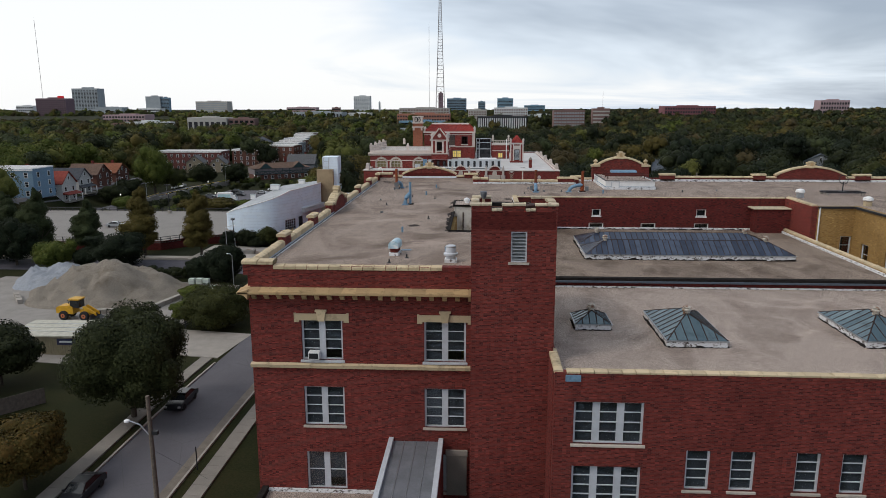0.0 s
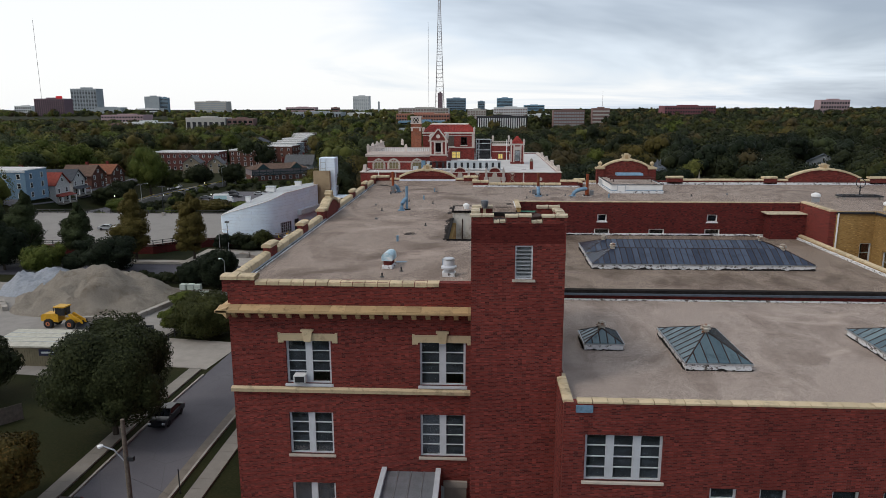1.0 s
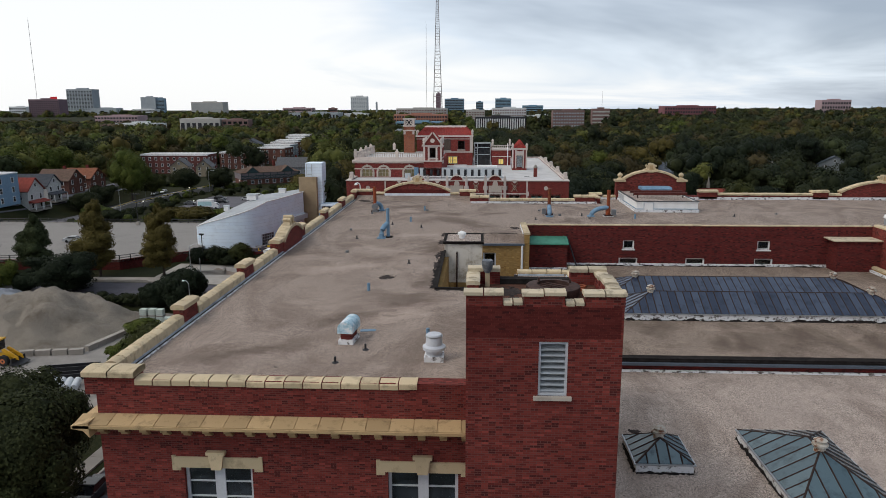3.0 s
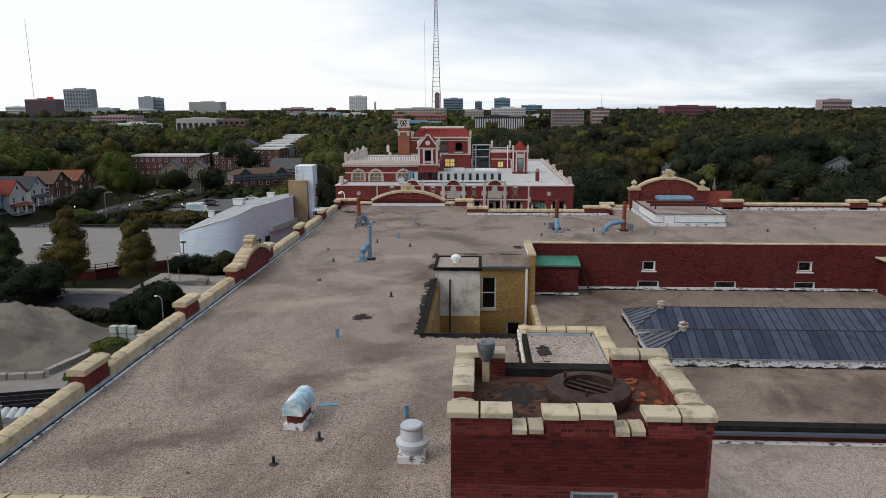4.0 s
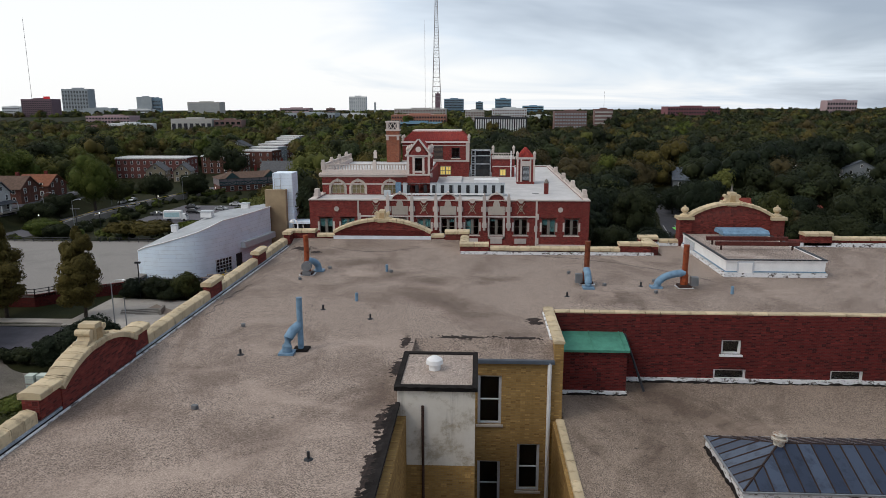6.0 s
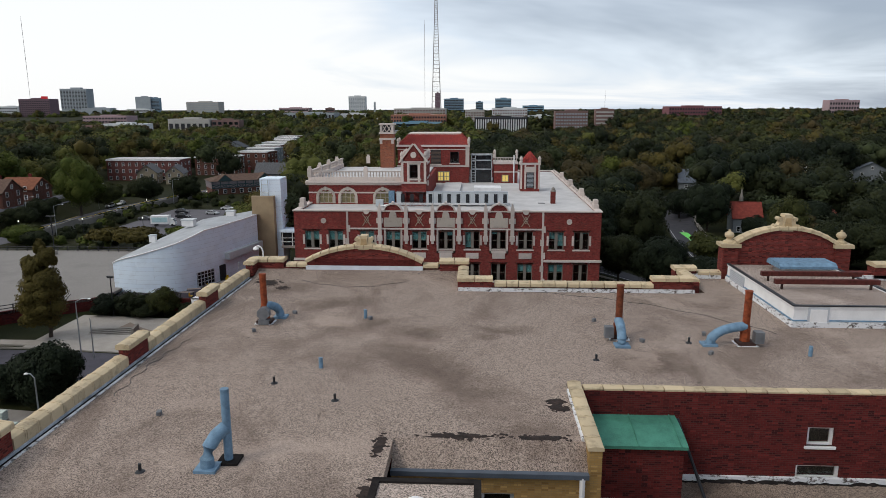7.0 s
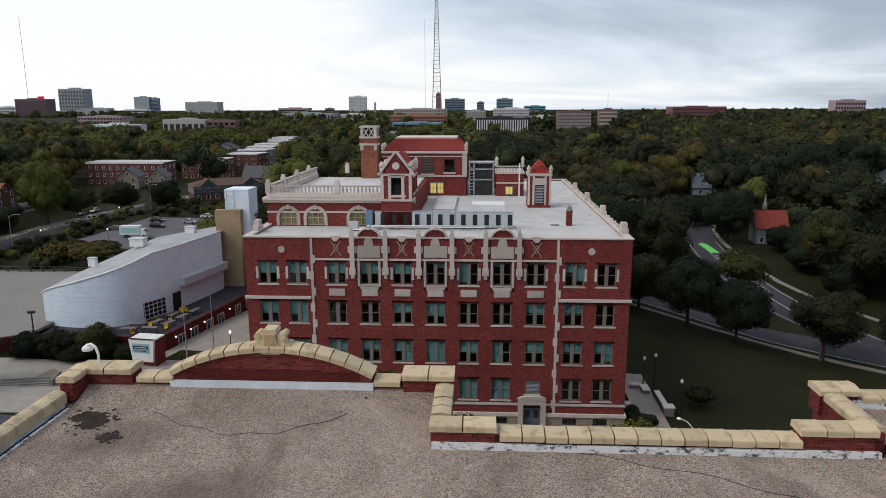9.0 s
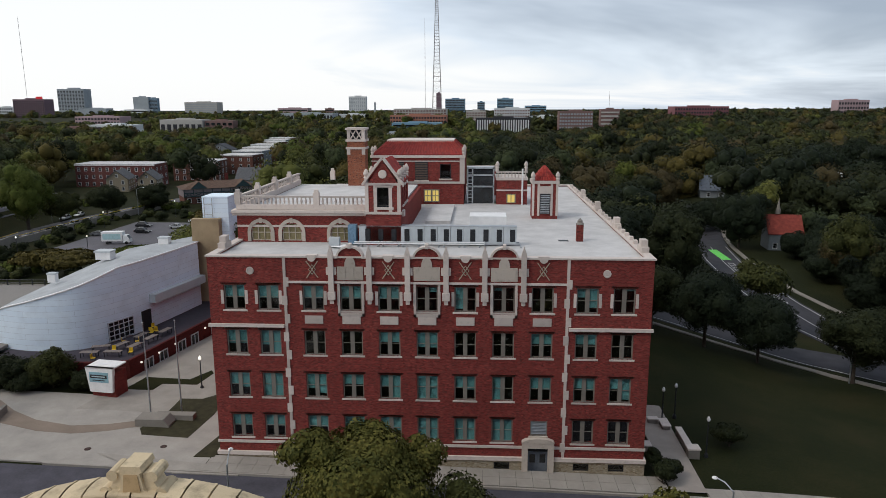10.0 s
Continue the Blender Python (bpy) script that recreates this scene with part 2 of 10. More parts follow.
M_WHITE = plain("white_paint", (0.78, 0.77, 0.76), 0.5, vary=0.1)
M_FRAME = plain("pale_window_paint", (0.50, 0.515, 0.55), 0.5, vary=0.12)
M_FRAME_B = plain("taupe_window_paint", (0.20, 0.18, 0.155), 0.55, vary=0.15)
M_SLATEBLIND = plain("slate_blue_shade_cloth", (0.055, 0.062, 0.085), 0.6, vary=0.3, scale=1.5)
M_TEAL = plain("teal_roller_blind", (0.15, 0.36, 0.37), 0.7, vary=0.12, scale=0.6)
M_METAL = plain("galvanised_metal", (0.42, 0.44, 0.46), 0.4, 0.7, vary=0.2)
M_DARKM = plain("dark_metal", (0.035, 0.036, 0.04), 0.5, 0.4)
M_BLUE = plain("faded_blue_paint", (0.15, 0.25, 0.35), 0.6, vary=0.35, scale=4)
M_GALV_OLD = plain("weathered_zinc", (0.17, 0.18, 0.2), 0.6, 0.5, vary=0.6, scale=6)
M_TAR = plain("roofing_tar_and_deep_shade", (0.022, 0.019, 0.018), 0.95, vary=0.5, scale=3, spec=0.05)


def flaky_white():
    k = Mat("flaking_white_flashing", 0.6)
    n = k.noise(3.2, 6, 0.7, k.scaled(1, 1, 1.6))
    col = k.ramp(n, [(0.0, (0.82, 0.82, 0.82)), (0.52, (0.72, 0.72, 0.73)), (0.60, (0.11, 0.09, 0.08)), (1.0, (0.05, 0.045, 0.045))])
    return k.color(col)


M_FLASH = flaky_white()


def rust_mat(name, c):
    k = Mat(name, 0.75, 0.2)
    n = k.noise(5, 6, 0.7)
    return k.color(k.ramp(n, [(0.3, tuple(v * 0.35 for v in c)), (0.5, c), (0.7, tuple(v * 1.5 for v in c)), (0.85, (0.05, 0.03, 0.025))]))


M_RUST = rust_mat("red_rust", (0.26, 0.06, 0.022))
M_RUSTD = rust_mat("dark_rust", (0.055, 0.028, 0.022))


def glass_mat(name, tint=(0.012, 0.014, 0.016), rough=0.08):
    k = Mat(name, rough, spec=0.55)
    n = k.noise(0.9, 2)
    k.bump(k.noise(1.3, 2), 0.05, 0.02)
    return k.color(k.ramp(n, [(0.35, tuple(v * 0.6 for v in tint)), (0.7, tuple(v * 1.7 for v in tint))]))


M_GLASS = glass_mat("dark_window_glass")


def old_glass(name, dark, pale):
    """Weathered roof glazing: every pane has its own tint, with dirt washed down it."""
    k = Mat(name, 0.22, spec=0.4)
    col = k.ramp(k.random(), [(0.0, dark), (0.6, tuple((p + q) / 2 for p, q in zip(dark, pale))), (1.0, pale)])
    col = k.mix(k.math("MULTIPLY", k.mask(k.noise(1.6, 6, 0.7), 0.5, 0.7), 0.6), col, tuple(v * 0.35 for v in dark))
    k.bump(k.noise(1.3, 2), 0.06, 0.02)
    return k.color(col)


M_SKYGLASS = old_glass("wired_skylight_glass", (0.020, 0.028, 0.052), (0.060, 0.078, 0.118))
# paler teal base: the sky's reflection is put into the pane colour
M_SKYTEAL = old_glass("sky_tinted_glazing", (0.05, 0.085, 0.105), (0.12, 0.17, 0.19))


def asphalt_mat():
    k = Mat("worn_asphalt", 0.9)
    f = k.noise(9, 4, 0.7)
    w = k.noise(0.12, 5, 0.6)
    crack = k.node("ShaderNodeTexVoronoi", {"Vector": k.pos, "Scale": 0.16})
    crack.feature = "DISTANCE_TO_EDGE"
    col = k.ramp(k.math("ADD", k.math("MULTIPLY", f, 0.4), k.math("MULTIPLY", w, 0.6)), [(0.3, (0.082, 0.078, 0.088)), (0.7, (0.142, 0.134, 0.146))])
    col = k.mix(k.math("MULTIPLY", k.mask(crack.outputs[0], 0.008, 0.003), 0.45), col, (0.08, 0.08, 0.08))
    k.bump(f, 0.2, 0.02)
    return k.color(col)


M_ASPHALT = asphalt_mat()


def concrete_mat(name, c):
    k = Mat(name, 0.9)
    f = k.noise(14, 4)
    w = k.noise(0.4, 6, 0.65)
    r = k.random()
    col = k.ramp(k.math("ADD", k.math("MULTIPLY", f, 0.3), k.math("MULTIPLY", w, 0.7)), [(0.3, tuple(v * 0.68 for v in c)), (0.7, tuple(v * 1.12 for v in c))])
    col = k.mix(k.math("MULTIPLY", r, 0.22), col, tuple(v * 0.6 for v in c))
    k.bump(f, 0.15, 0.01)
    return k.color(col)


M_CONC = concrete_mat("weathered_concrete", (0.36, 0.325, 0.285))
M_ROAD_M = plain("sealed_asphalt", (0.068, 0.064, 0.078), 0.9, vary=0.3, scale=0.5)
# asphalt of the eastern roads with the trees' shade put into its colour
M_ROAD_D = plain("tree_shaded_asphalt", (0.042, 0.041, 0.048), 0.9, vary=0.25, scale=0.4)
M_CONC_D = concrete_mat("stained_concrete", (0.26, 0.235, 0.205))


def ground_mat():
    k = Mat("grass_ground", 0.95, spec=0.1)
    f = k.noise(5, 5, 0.7)
    w = k.noise(0.07, 6, 0.6)
    col = k.ramp(k.math("ADD", k.math("MULTIPLY", f, 0.45), k.math("MULTIPLY", w, 0.55)), [(0.34, (0.008, 0.011, 0.004)), (0.48, (0.016, 0.019, 0.006)), (0.58, (0.026, 0.025, 0.009)), (0.75, (0.036, 0.025, 0.013))])
    k.bump(f, 0.5, 0.06)
    return k.color(col)


M_GRASS = ground_mat()


def leaf_mat(name, a, b, c):
    k = Mat(name, 0.75, spec=0.12)
    broad = k.math("ADD", k.math("MULTIPLY", k.noise(0.06, 3), 0.46), k.math("MULTIPLY", k.noise(0.45, 4, 0.65), 0.34))
    col = k.ramp(k.math("ADD", k.math("MULTIPLY", k.island(), 0.24), broad), [(0.33, a), (0.51, b), (0.70, c)])
    return k.color(col)


M_LEAF = leaf_mat("summer_leaves", (0.018, 0.023, 0.007), (0.035, 0.040, 0.011), (0.064, 0.066, 0.019))
M_LEAF_T = leaf_mat("olive_ash_leaves", (0.040, 0.045, 0.010), (0.085, 0.082, 0.018), (0.15, 0.128, 0.032))
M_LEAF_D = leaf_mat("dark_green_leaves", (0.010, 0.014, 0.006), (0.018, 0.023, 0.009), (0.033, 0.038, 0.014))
M_LEAF_O = leaf_mat("turning_leaves", (0.044, 0.036, 0.010), (0.072, 0.058, 0.015), (0.108, 0.084, 0.022))
M_LEAF_Y = leaf_mat("bright_green_leaves", (0.034, 0.048, 0.009), (0.064, 0.082, 0.015), (0.11, 0.120, 0.026))
M_LEAF_B = leaf_mat("brownish_leaves", (0.034, 0.027, 0.012), (0.052, 0.041, 0.017), (0.080, 0.060, 0.024))
M_LEAF_W = leaf_mat("light_olive_leaves", (0.050, 0.058, 0.014), (0.088, 0.094, 0.022), (0.135, 0.132, 0.034))
M_LEAF_G = leaf_mat("grey_green_leaves", (0.020, 0.027, 0.012), (0.034, 0.044, 0.018), (0.058, 0.070, 0.028))
M_LEAF_U = leaf_mat("rust_green_leaves", (0.022, 0.021, 0.006), (0.058, 0.044, 0.010), (0.105, 0.058, 0.014))
M_LEAF_M = leaf_mat("maple_leaves", (0.012, 0.017, 0.007), (0.025, 0.031, 0.011), (0.048, 0.055, 0.019))
# pines, and the shade on eastern crowns put into the leaf colour
M_LEAF_P = leaf_mat("pine_and_shaded_leaves", (0.007, 0.011, 0.006), (0.012, 0.018, 0.009), (0.022, 0.030, 0.014))
M_BARK = plain("bark", (0.06, 0.048, 0.038), 0.95, vary=0.4, scale=5)


# ---- building helpers ----
def real_glass(name):
    m = bpy.data.materials.new(name)
    m.use_nodes = True
    b = m.node_tree.nodes["Principled BSDF"]
    b.inputs["Base Color"].default_value = (0.75, 0.8, 0.8, 1)
    b.inputs["Roughness"].default_value = 0.03
    b.inputs["Transmission Weight"].default_value = 1.0
    b.inputs["IOR"].default_value = 1.5
    return m


M_PANE = real_glass("window_glass")
# the dimness of the rooms is put into this dark colour
M_INSIDE = plain("unlit_interior", (0.05, 0.045, 0.042), 0.9)


def box(bm, x0, x1, y0, y1, z0, z1):
    v = [bm.verts.new((x, y, z)) for x in (x0, x1) for y in (y0, y1) for z in (z0, z1)]
    for f in ((0, 1, 3, 2), (4, 6, 7, 5), (0, 4, 5, 1), (2, 3, 7, 6), (0, 2, 6, 4), (1, 5, 7, 3)):
        bm.faces.new([v[i] for i in f])
    return v


def boxes(*bs):
    bm = bmesh.new()
    for b in bs:
        box(bm, *b)
    return bm


def prism(bm, pts, axis, a, b):
    """A closed outline of (u, w) pairs drawn out from a to b along axis; u, w are the two other axes in order."""
    def at(p, d):
        return {"x": (d, p[0], p[1]), "y": (p[0], d, p[1]), "z": (p[0], p[1], d)}[axis]
    va = [bm.verts.new(at(p, a)) for p in pts]
    vb = [bm.verts.new(at(p, b)) for p in pts]
    bm.faces.new(va)
    bm.faces.new(vb[::-1])
    n = len(pts)
    for i in range(n):
        bm.faces.new((va[i], va[(i + 1) % n], vb[(i + 1) % n], vb[i]))
    return bm


def lathe(bm, prof, cx=0.0, cy=0.0, seg=12, turn=0.0):
    """A turned shape from (radius, height) pairs."""
    rings = []
    for r, z in prof:
        rings.append([bm.verts.new((cx + r * math.cos(turn + 2 * math.pi * i / seg), cy + r * math.sin(turn + 2 * math.pi * i / seg), z)) for i in range(seg)])
    for a, b in zip(rings, rings[1:]):
        for i in range(seg):
            bm.faces.new((a[i], a[(i + 1) % seg], b[(i + 1) % seg], b[i]))
    bm.faces.new(rings[0][::-1])
    bm.faces.new(rings[-1])
    return bm


def tube(bm, pts, r, seg=8, caps=True):
    """A pipe through the points; r a number or one for each point."""
    pts = [Vector(p) for p in pts]
    rs = r if isinstance(r, (list, tuple)) else [r] * len(pts)
    rings = []
    for i, p in enumerate(pts):
        d = (pts[min(i + 1, len(pts) - 1)] - pts[max(i - 1, 0)]).normalized()
        s = d.cross(Vector((0, 0, 1)) if abs(d.z) < 0.95 else Vector((1, 0, 0))).normalized()
        u = s.cross(d)
        rings.append([bm.verts.new(p + (s * math.cos(2 * math.pi * k / seg) + u * math.sin(2 * math.pi * k / seg)) * rs[i]) for k in range(seg)])
    for a, b in zip(rings, rings[1:]):
        for k in range(seg):
            bm.faces.new((a[k], a[(k + 1) % seg], b[(k + 1) % seg], b[k]))
    if caps:
        bm.faces.new(rings[0][::-1])
        bm.faces.new(rings[-1])
    return bm


def mesh_of(bm, name, material, smooth=False):
    bmesh.ops.recalc_face_normals(bm, faces=bm.faces)
    me = bpy.data.meshes.new(name)
    bm.to_mesh(me)
    bm.free()
    me.materials.append(material)
    if smooth:
        me.shade_smooth()
        me.set_sharp_from_angle(angle=radians(40))
    return me


def part(name, bm, material, parent=None, label="", at=None, smooth=False):
    """One mesh object under a thing or a part. bm may be a ready mesh, shared by alike pieces."""
    me = bm if isinstance(bm, bpy.types.Mesh) else mesh_of(bm, name, material, smooth)
    ob = new(name, me)
    if parent is not None:
        ob.parent = parent
    if at is not None:
        ob.matrix_basis = at if isinstance(at, Matrix) else Matrix.Translation(at)
    if label:
        ob["label"] = label
    return ob


def thing(name, label, category, at=(0, 0, 0), group="", rz=0.0, kind=""):
    ob = new(name)
    ob.empty_display_size = 0.3
    ob.matrix_basis = Matrix.Translation(at) @ pose(0, 0, 0, 0, 0, rz)
    return tagged(ob, label, category, group, kind)


def cells(bm, us, ws, solid, put, d0, d1):
    """A slab of grid cells, welded: solid(i, j) says which cells are filled; put(u, w, d) places a corner."""
    vs = {}

    def v(i, j, d):
        if (i, j, d) not in vs:
            vs[i, j, d] = bm.verts.new(put(us[i], ws[j], d1 if d else d0))
        return vs[i, j, d]
    for i in range(len(us) - 1):
        for j in range(len(ws) - 1):
            if not solid(i, j):
                continue
            for d in (0, 1):
                bm.faces.new((v(i, j, d), v(i + 1, j, d), v(i + 1, j + 1, d), v(i, j + 1, d)))
            for di, dj, a, b in ((-1, 0, (i, j), (i, j + 1)), (1, 0, (i + 1, j), (i + 1, j + 1)), (0, -1, (i, j), (i + 1, j)), (0, 1, (i, j + 1), (i + 1, j + 1))):
                ii, jj = i + di, j + dj
                if not (0 <= ii < len(us) - 1 and 0 <= jj < len(ws) - 1 and solid(ii, jj)):
                    bm.faces.new((v(*a, 0), v(*b, 0), v(*b, 1), v(*a, 1)))
    return bm


def wall_boxes(bm, along, u0, u1, d0, d1, z0, z1, holes=()):
    """A wall along x or y from u0 to u1, between d0 and d1 in depth, with openings (u0, u1, z0, z1)."""
    us = sorted({u0, u1, *(round(h[k], 4) for h in holes for k in (0, 1))})
    ws = sorted({z0, z1, *(round(h[k], 4) for h in holes for k in (2, 3))})
    us, ws = [u for u in us if u0 <= u <= u1], [w for w in ws if z0 <= w <= z1]

    def solid(i, j):
        cu, cw = (us[i] + us[i + 1]) / 2, (ws[j] + ws[j + 1]) / 2
        return not any(h[0] < cu < h[1] and h[2] < cw < h[3] for h in holes)
    put = (lambda u, w, d: (u, d, w)) if along == "x" else (lambda u, w, d: (d, u, w))
    return cells(bm, us, ws, solid, put, d0, d1)


def slab(rects, z0, z1, cut=()):
    """One flat slab over several rectangles (x0, x1, y0, y1) of the plan."""
    us = sorted({r[k] for r in (*rects, *cut) for k in (0, 1)})
    ws = sorted({r[k] for r in (*rects, *cut) for k in (2, 3)})

    def solid(i, j):
        cu, cw = (us[i] + us[i + 1]) / 2, (ws[j] + ws[j + 1]) / 2
        return any(r[0] < cu < r[1] and r[2] < cw < r[3] for r in rects) and not any(r[0] < cu < r[1] and r[2] < cw < r[3] for r in cut)
    return cells(bmesh.new(), us, ws, solid, lambda u, w, d: (u, w, d), z0, z1)


STONE_CACHE = {}


def coping_stone_mesh(length, width, height, material):
    key = (round(length, 3), round(width, 3), round(height, 3), material.name)
    if key not in STONE_CACHE:
        bm = bmesh.new()
        w, h, l = width / 2, height, length / 2 - 0.02
        prof = [(-w, 0), (-w, h * 0.66), (-w * 0.94, h * 0.8), (-w * 0.45, h * 0.95), (0, h), (w * 0.45, h * 0.95), (w * 0.94, h * 0.8), (w, h * 0.66), (w, 0)]
        prism(bm, prof, "x", -l, l)
        # raised lip over the joint
        prism(bm, [(-w - 0.012, 0.02), (-w - 0.012, h * 0.68), (-w * 0.94, h * 0.86), (0, h + 0.025), (w * 0.94, h * 0.86), (w + 0.012, h * 0.68), (w + 0.012, 0.02)], "x", l - 0.07, l)
        STONE_CACHE[key] = mesh_of(bm, "coping_stone", material)
    return STONE_CACHE[key]


def coping_run(parent, p, q, z, width=0.8, height=0.3, piece=0.68, material=None, name="coping_stone"):
    """A row of separate coping stones from p to q (plan) with their undersides at z (or at z[0]..z[1])."""
    p, q = Vector(p), Vector(q)
    n = max(1, round((q - p).length / piece))
    me = coping_stone_mesh((q - p).length / n, width, height, material or M_COPING)
    ang = math.atan2(q.y - p.y, q.x - p.x)
    rnd = random.Random(int(p.x * 31 + p.y * 17 + z * 7))
    for i in range(n):
        c = p.lerp(q, (i + 0.5) / n)
        part(name, me, None, parent, at=Matrix.Translation((c.x, c.y, z + rnd.uniform(-0.012, 0.012))) @ Matrix.Rotation(ang + rnd.uniform(-0.006, 0.006), 4, "Z"))


WIN_CACHE = {}


def tar_edge(parent, runs, z, high, seed, out=0.012):
    """Black roofing tar smeared up the foot of a flashing, with a torn upper edge. runs: pairs of plan points; the outside is on their right."""
    rnd = random.Random(seed)
    bm = bmesh.new()
    for p, q in runs:
        p, q = Vector(p), Vector(q)
        n = max(2, round((q - p).length / 0.11))
        d = (q - p).normalized()
        o = Vector((d.y, -d.x)) * out
        h, prev = high * 0.4, None
        for i in range(n + 1):
            h = min(high, max(0.012, h + rnd.uniform(-0.45, 0.45) * high))
            c = p.lerp(q, i / n) + o
            e = c + o * 3
            row = [bm.verts.new(v) for v in ((p.lerp(q, i / n).x, p.lerp(q, i / n).y, z + h), (c.x, c.y, z + h), (e.x + o.x * rnd.random() * 9, e.y + o.y * rnd.random() * 9, z + 0.006))]
            if prev:
                for a in range(2):
                    bm.faces.new((prev[a], prev[a + 1], row[a + 1], row[a]))
            prev = row
    return part("tar_smear", bm, M_TAR, parent)




def window(parent, x, y, z, w, h, kind="double", face="s", frame_mat=None, blind=0.0, blind2=None, lintel=None, sill=None, rails=(0.5,), depth=0.1, blind_mat=None):
    """A window with its lower left corner at (x, z) on the wall's outer face: frame > pane, blind, sill, lintel."""
    frame_mat = frame_mat or M_FRAME
    lights = {"single": 1, "double": 2, "triple": 3}[kind]
    key = ("f", round(w, 2), round(h, 2), kind, frame_mat.name, rails)
    t, m = 0.085, (0.32 if lights > 1 else 0.0)
    if w < 1.6 and lights > 1:
        m = 0.16
    lw = (w - 2 * t - m * (lights - 1)) / lights
    if key not in WIN_CACHE:
        zs = [t] + [v for r in rails for v in (h * r - 0.02, h * r + 0.02)] + [h - t]
        open_ = [(t + i * (lw + m) + 0.035, t + i * (lw + m) + lw - 0.035, zs[j], zs[j + 1]) for i in range(lights) for j in range(0, len(zs), 2)]
        bm = wall_boxes(bmesh.new(), "x", 0, w, 0, depth, 0, h, open_)
        pane = boxes((0, lw, 0, 0.012, 0, h - 2 * t))
        WIN_CACHE[key] = (mesh_of(bm, "window", frame_mat), mesh_of(pane, "pane", M_PANE))
    fm, pm = WIN_CACHE[key]
    rz = {"s": 0, "w": -90, "e": 90, "n": 180}[face]
    win = part("window", fm, None, parent, at=Matrix.Translation((x, y, z)) @ pose(0, 0, 0, 0, 0, rz))
    for i in range(lights):
        a = t + i * (lw + m)
        pn = part("pane", pm, None, win, at=(a, 0.05, t))
        pn.visible_shadow = False
        b = blind if i % 2 == 0 or blind2 is None else blind2
        if b > 0:
            bk = ("b", round(lw, 2), round(h * b, 2), (blind_mat or M_TEAL).name)
            if bk not in WIN_CACHE:
                WIN_CACHE[bk] = mesh_of(boxes((0, lw, 0, 0.01, -h * b, 0)), "blind", blind_mat or M_TEAL)
            part("blind", WIN_CACHE[bk], None, win, "teal roller blind drawn part way down" if (blind_mat or M_TEAL) is M_TEAL else "", at=(a, 0.085, h - t))
    for nm, spec in (("sill", sill), ("lintel", lintel)):
        if spec:
            mat, over, hh, out = spec
            sk = (nm, round(w, 2), over, hh, out, mat.name)
            if sk not in WIN_CACHE:
                bm = boxes((-over, w + over, -out, depth, -hh, 0)) if nm == "sill" else boxes((-over, w + over, -out, depth, 0, hh))
                bmesh.ops.bevel(bm, geom=bm.edges[:], offset=0.015, segments=1, affect="EDGES")
                WIN_CACHE[sk] = mesh_of(bm, nm, mat)
            part(nm, WIN_CACHE[sk], None, win, at=(0, -0.12, 0 if nm == "sill" else h))
    return win


def sm(a, b, v):
    u = min(1.0, max(0.0, (v - a) / (b - a)))
    return u * u * (3 - 2 * u)


def ground_z(x, y):
    """The lie of the land: falls to the east beyond the halls, rises to the street in the south-west."""
    z = min(1.0 - 0.028 * (x + 10), 2.4) if x < 16 else 0.27
    z -= 7.5 * sm(16, 58, x) * sm(120, 190, y) + 4 * sm(20, 200, x) * (1 - sm(120, 190, y))
    z += 1.6 * (1 - sm(60, 115, y)) * (1 - sm(-25, 10, x))
    z -= 4.5 * sm(165, 260, y) * (1 - sm(-30, 10, x))
    z += 5.2 * sm(-141, -150, x) * sm(205, 220, y) * (1 - sm(310, 335, y))      # house lots above the street
    z += 6.0 * sm(298, 335, y) * sm(70, 84, x)
    d = math.hypot(x, y)
    return z + 14 * sm(450, 2200, d)

# ---- the near hall: red brick wings round a light well ----
EW = 38.4      # west face of the east wing
RA = 24.1      # high roof
hall = thing("school_hall", "large red brick school hall with flat gravel roofs and yellow coping", "building", (0, 41.7, 0))
hall.matrix_basis = Matrix.Identity(4)
DOUBLE = dict(kind="double", frame_mat=M_FRAME, rails=(0.27, 0.5, 0.74))
front_holes = []
for wx in (-11.2, -3.45):
    for wz in (18.5, 14.05, 9.53):
        front_holes.append((wx, wx + 2.62, wz, wz + 2.65))
# walls
bm = bmesh.new()
wall_boxes(bm, "x", -14.3, -0.3, 41.7, 42.3, -1, RA + 0.5, front_holes)
part("front_wall", bm, M_BRICK, hall)
part("west_wall", boxes((-14.64, -14.28, 42.3, 97.4, -1, RA + 0.4)), M_BRICK, hall)
bm = slab([(-14.2, -0.55, 96.8, 97.4), (-1.05, -0.55, 93.85, 96.8), (12.5, 13.0, 93.85, 96.8), (15.0, 60, 96.8, 97.4)], -1, RA + 0.45)
box(bm, 12.5, 15.0, 96.8, 97.4, -1, RA + 0.22)
part("north_wall", bm, M_BRICK, hall)
part("recess_wall", boxes((-1.05, 12.45, 93.2, 93.8, -1, RA + 0.2)), M_BRICK, hall)
# dark core behind the windows, standing in for unlit rooms
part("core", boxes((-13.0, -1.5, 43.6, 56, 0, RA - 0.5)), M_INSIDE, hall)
# high roof slab
bm = slab([(-14.28, -2.6, 42.3, 96.8), (-2.6, 1.9, 43.0, 57.1), (-2.6, -0.35, 42.3, 43.0), (-2.6, 3.6, 74.7, 93.2), (3.6, 34.2, 79.2, 93.2), (-2.6, -1.05, 93.2, 96.8), (13.15, 60, 93.2, 96.8), (34.2, 60, 72.8, 93.2), (EW, 60, 40, 72.8)], RA - 0.4, RA)
part("high_roof", bm, M_GRAVEL, hall)
# the coping all round
ZC = RA + 0.5
coping_run(hall, (-12.8, 42.0), (-2.3, 42.0), RA + 0.28, 0.7, 0.26)
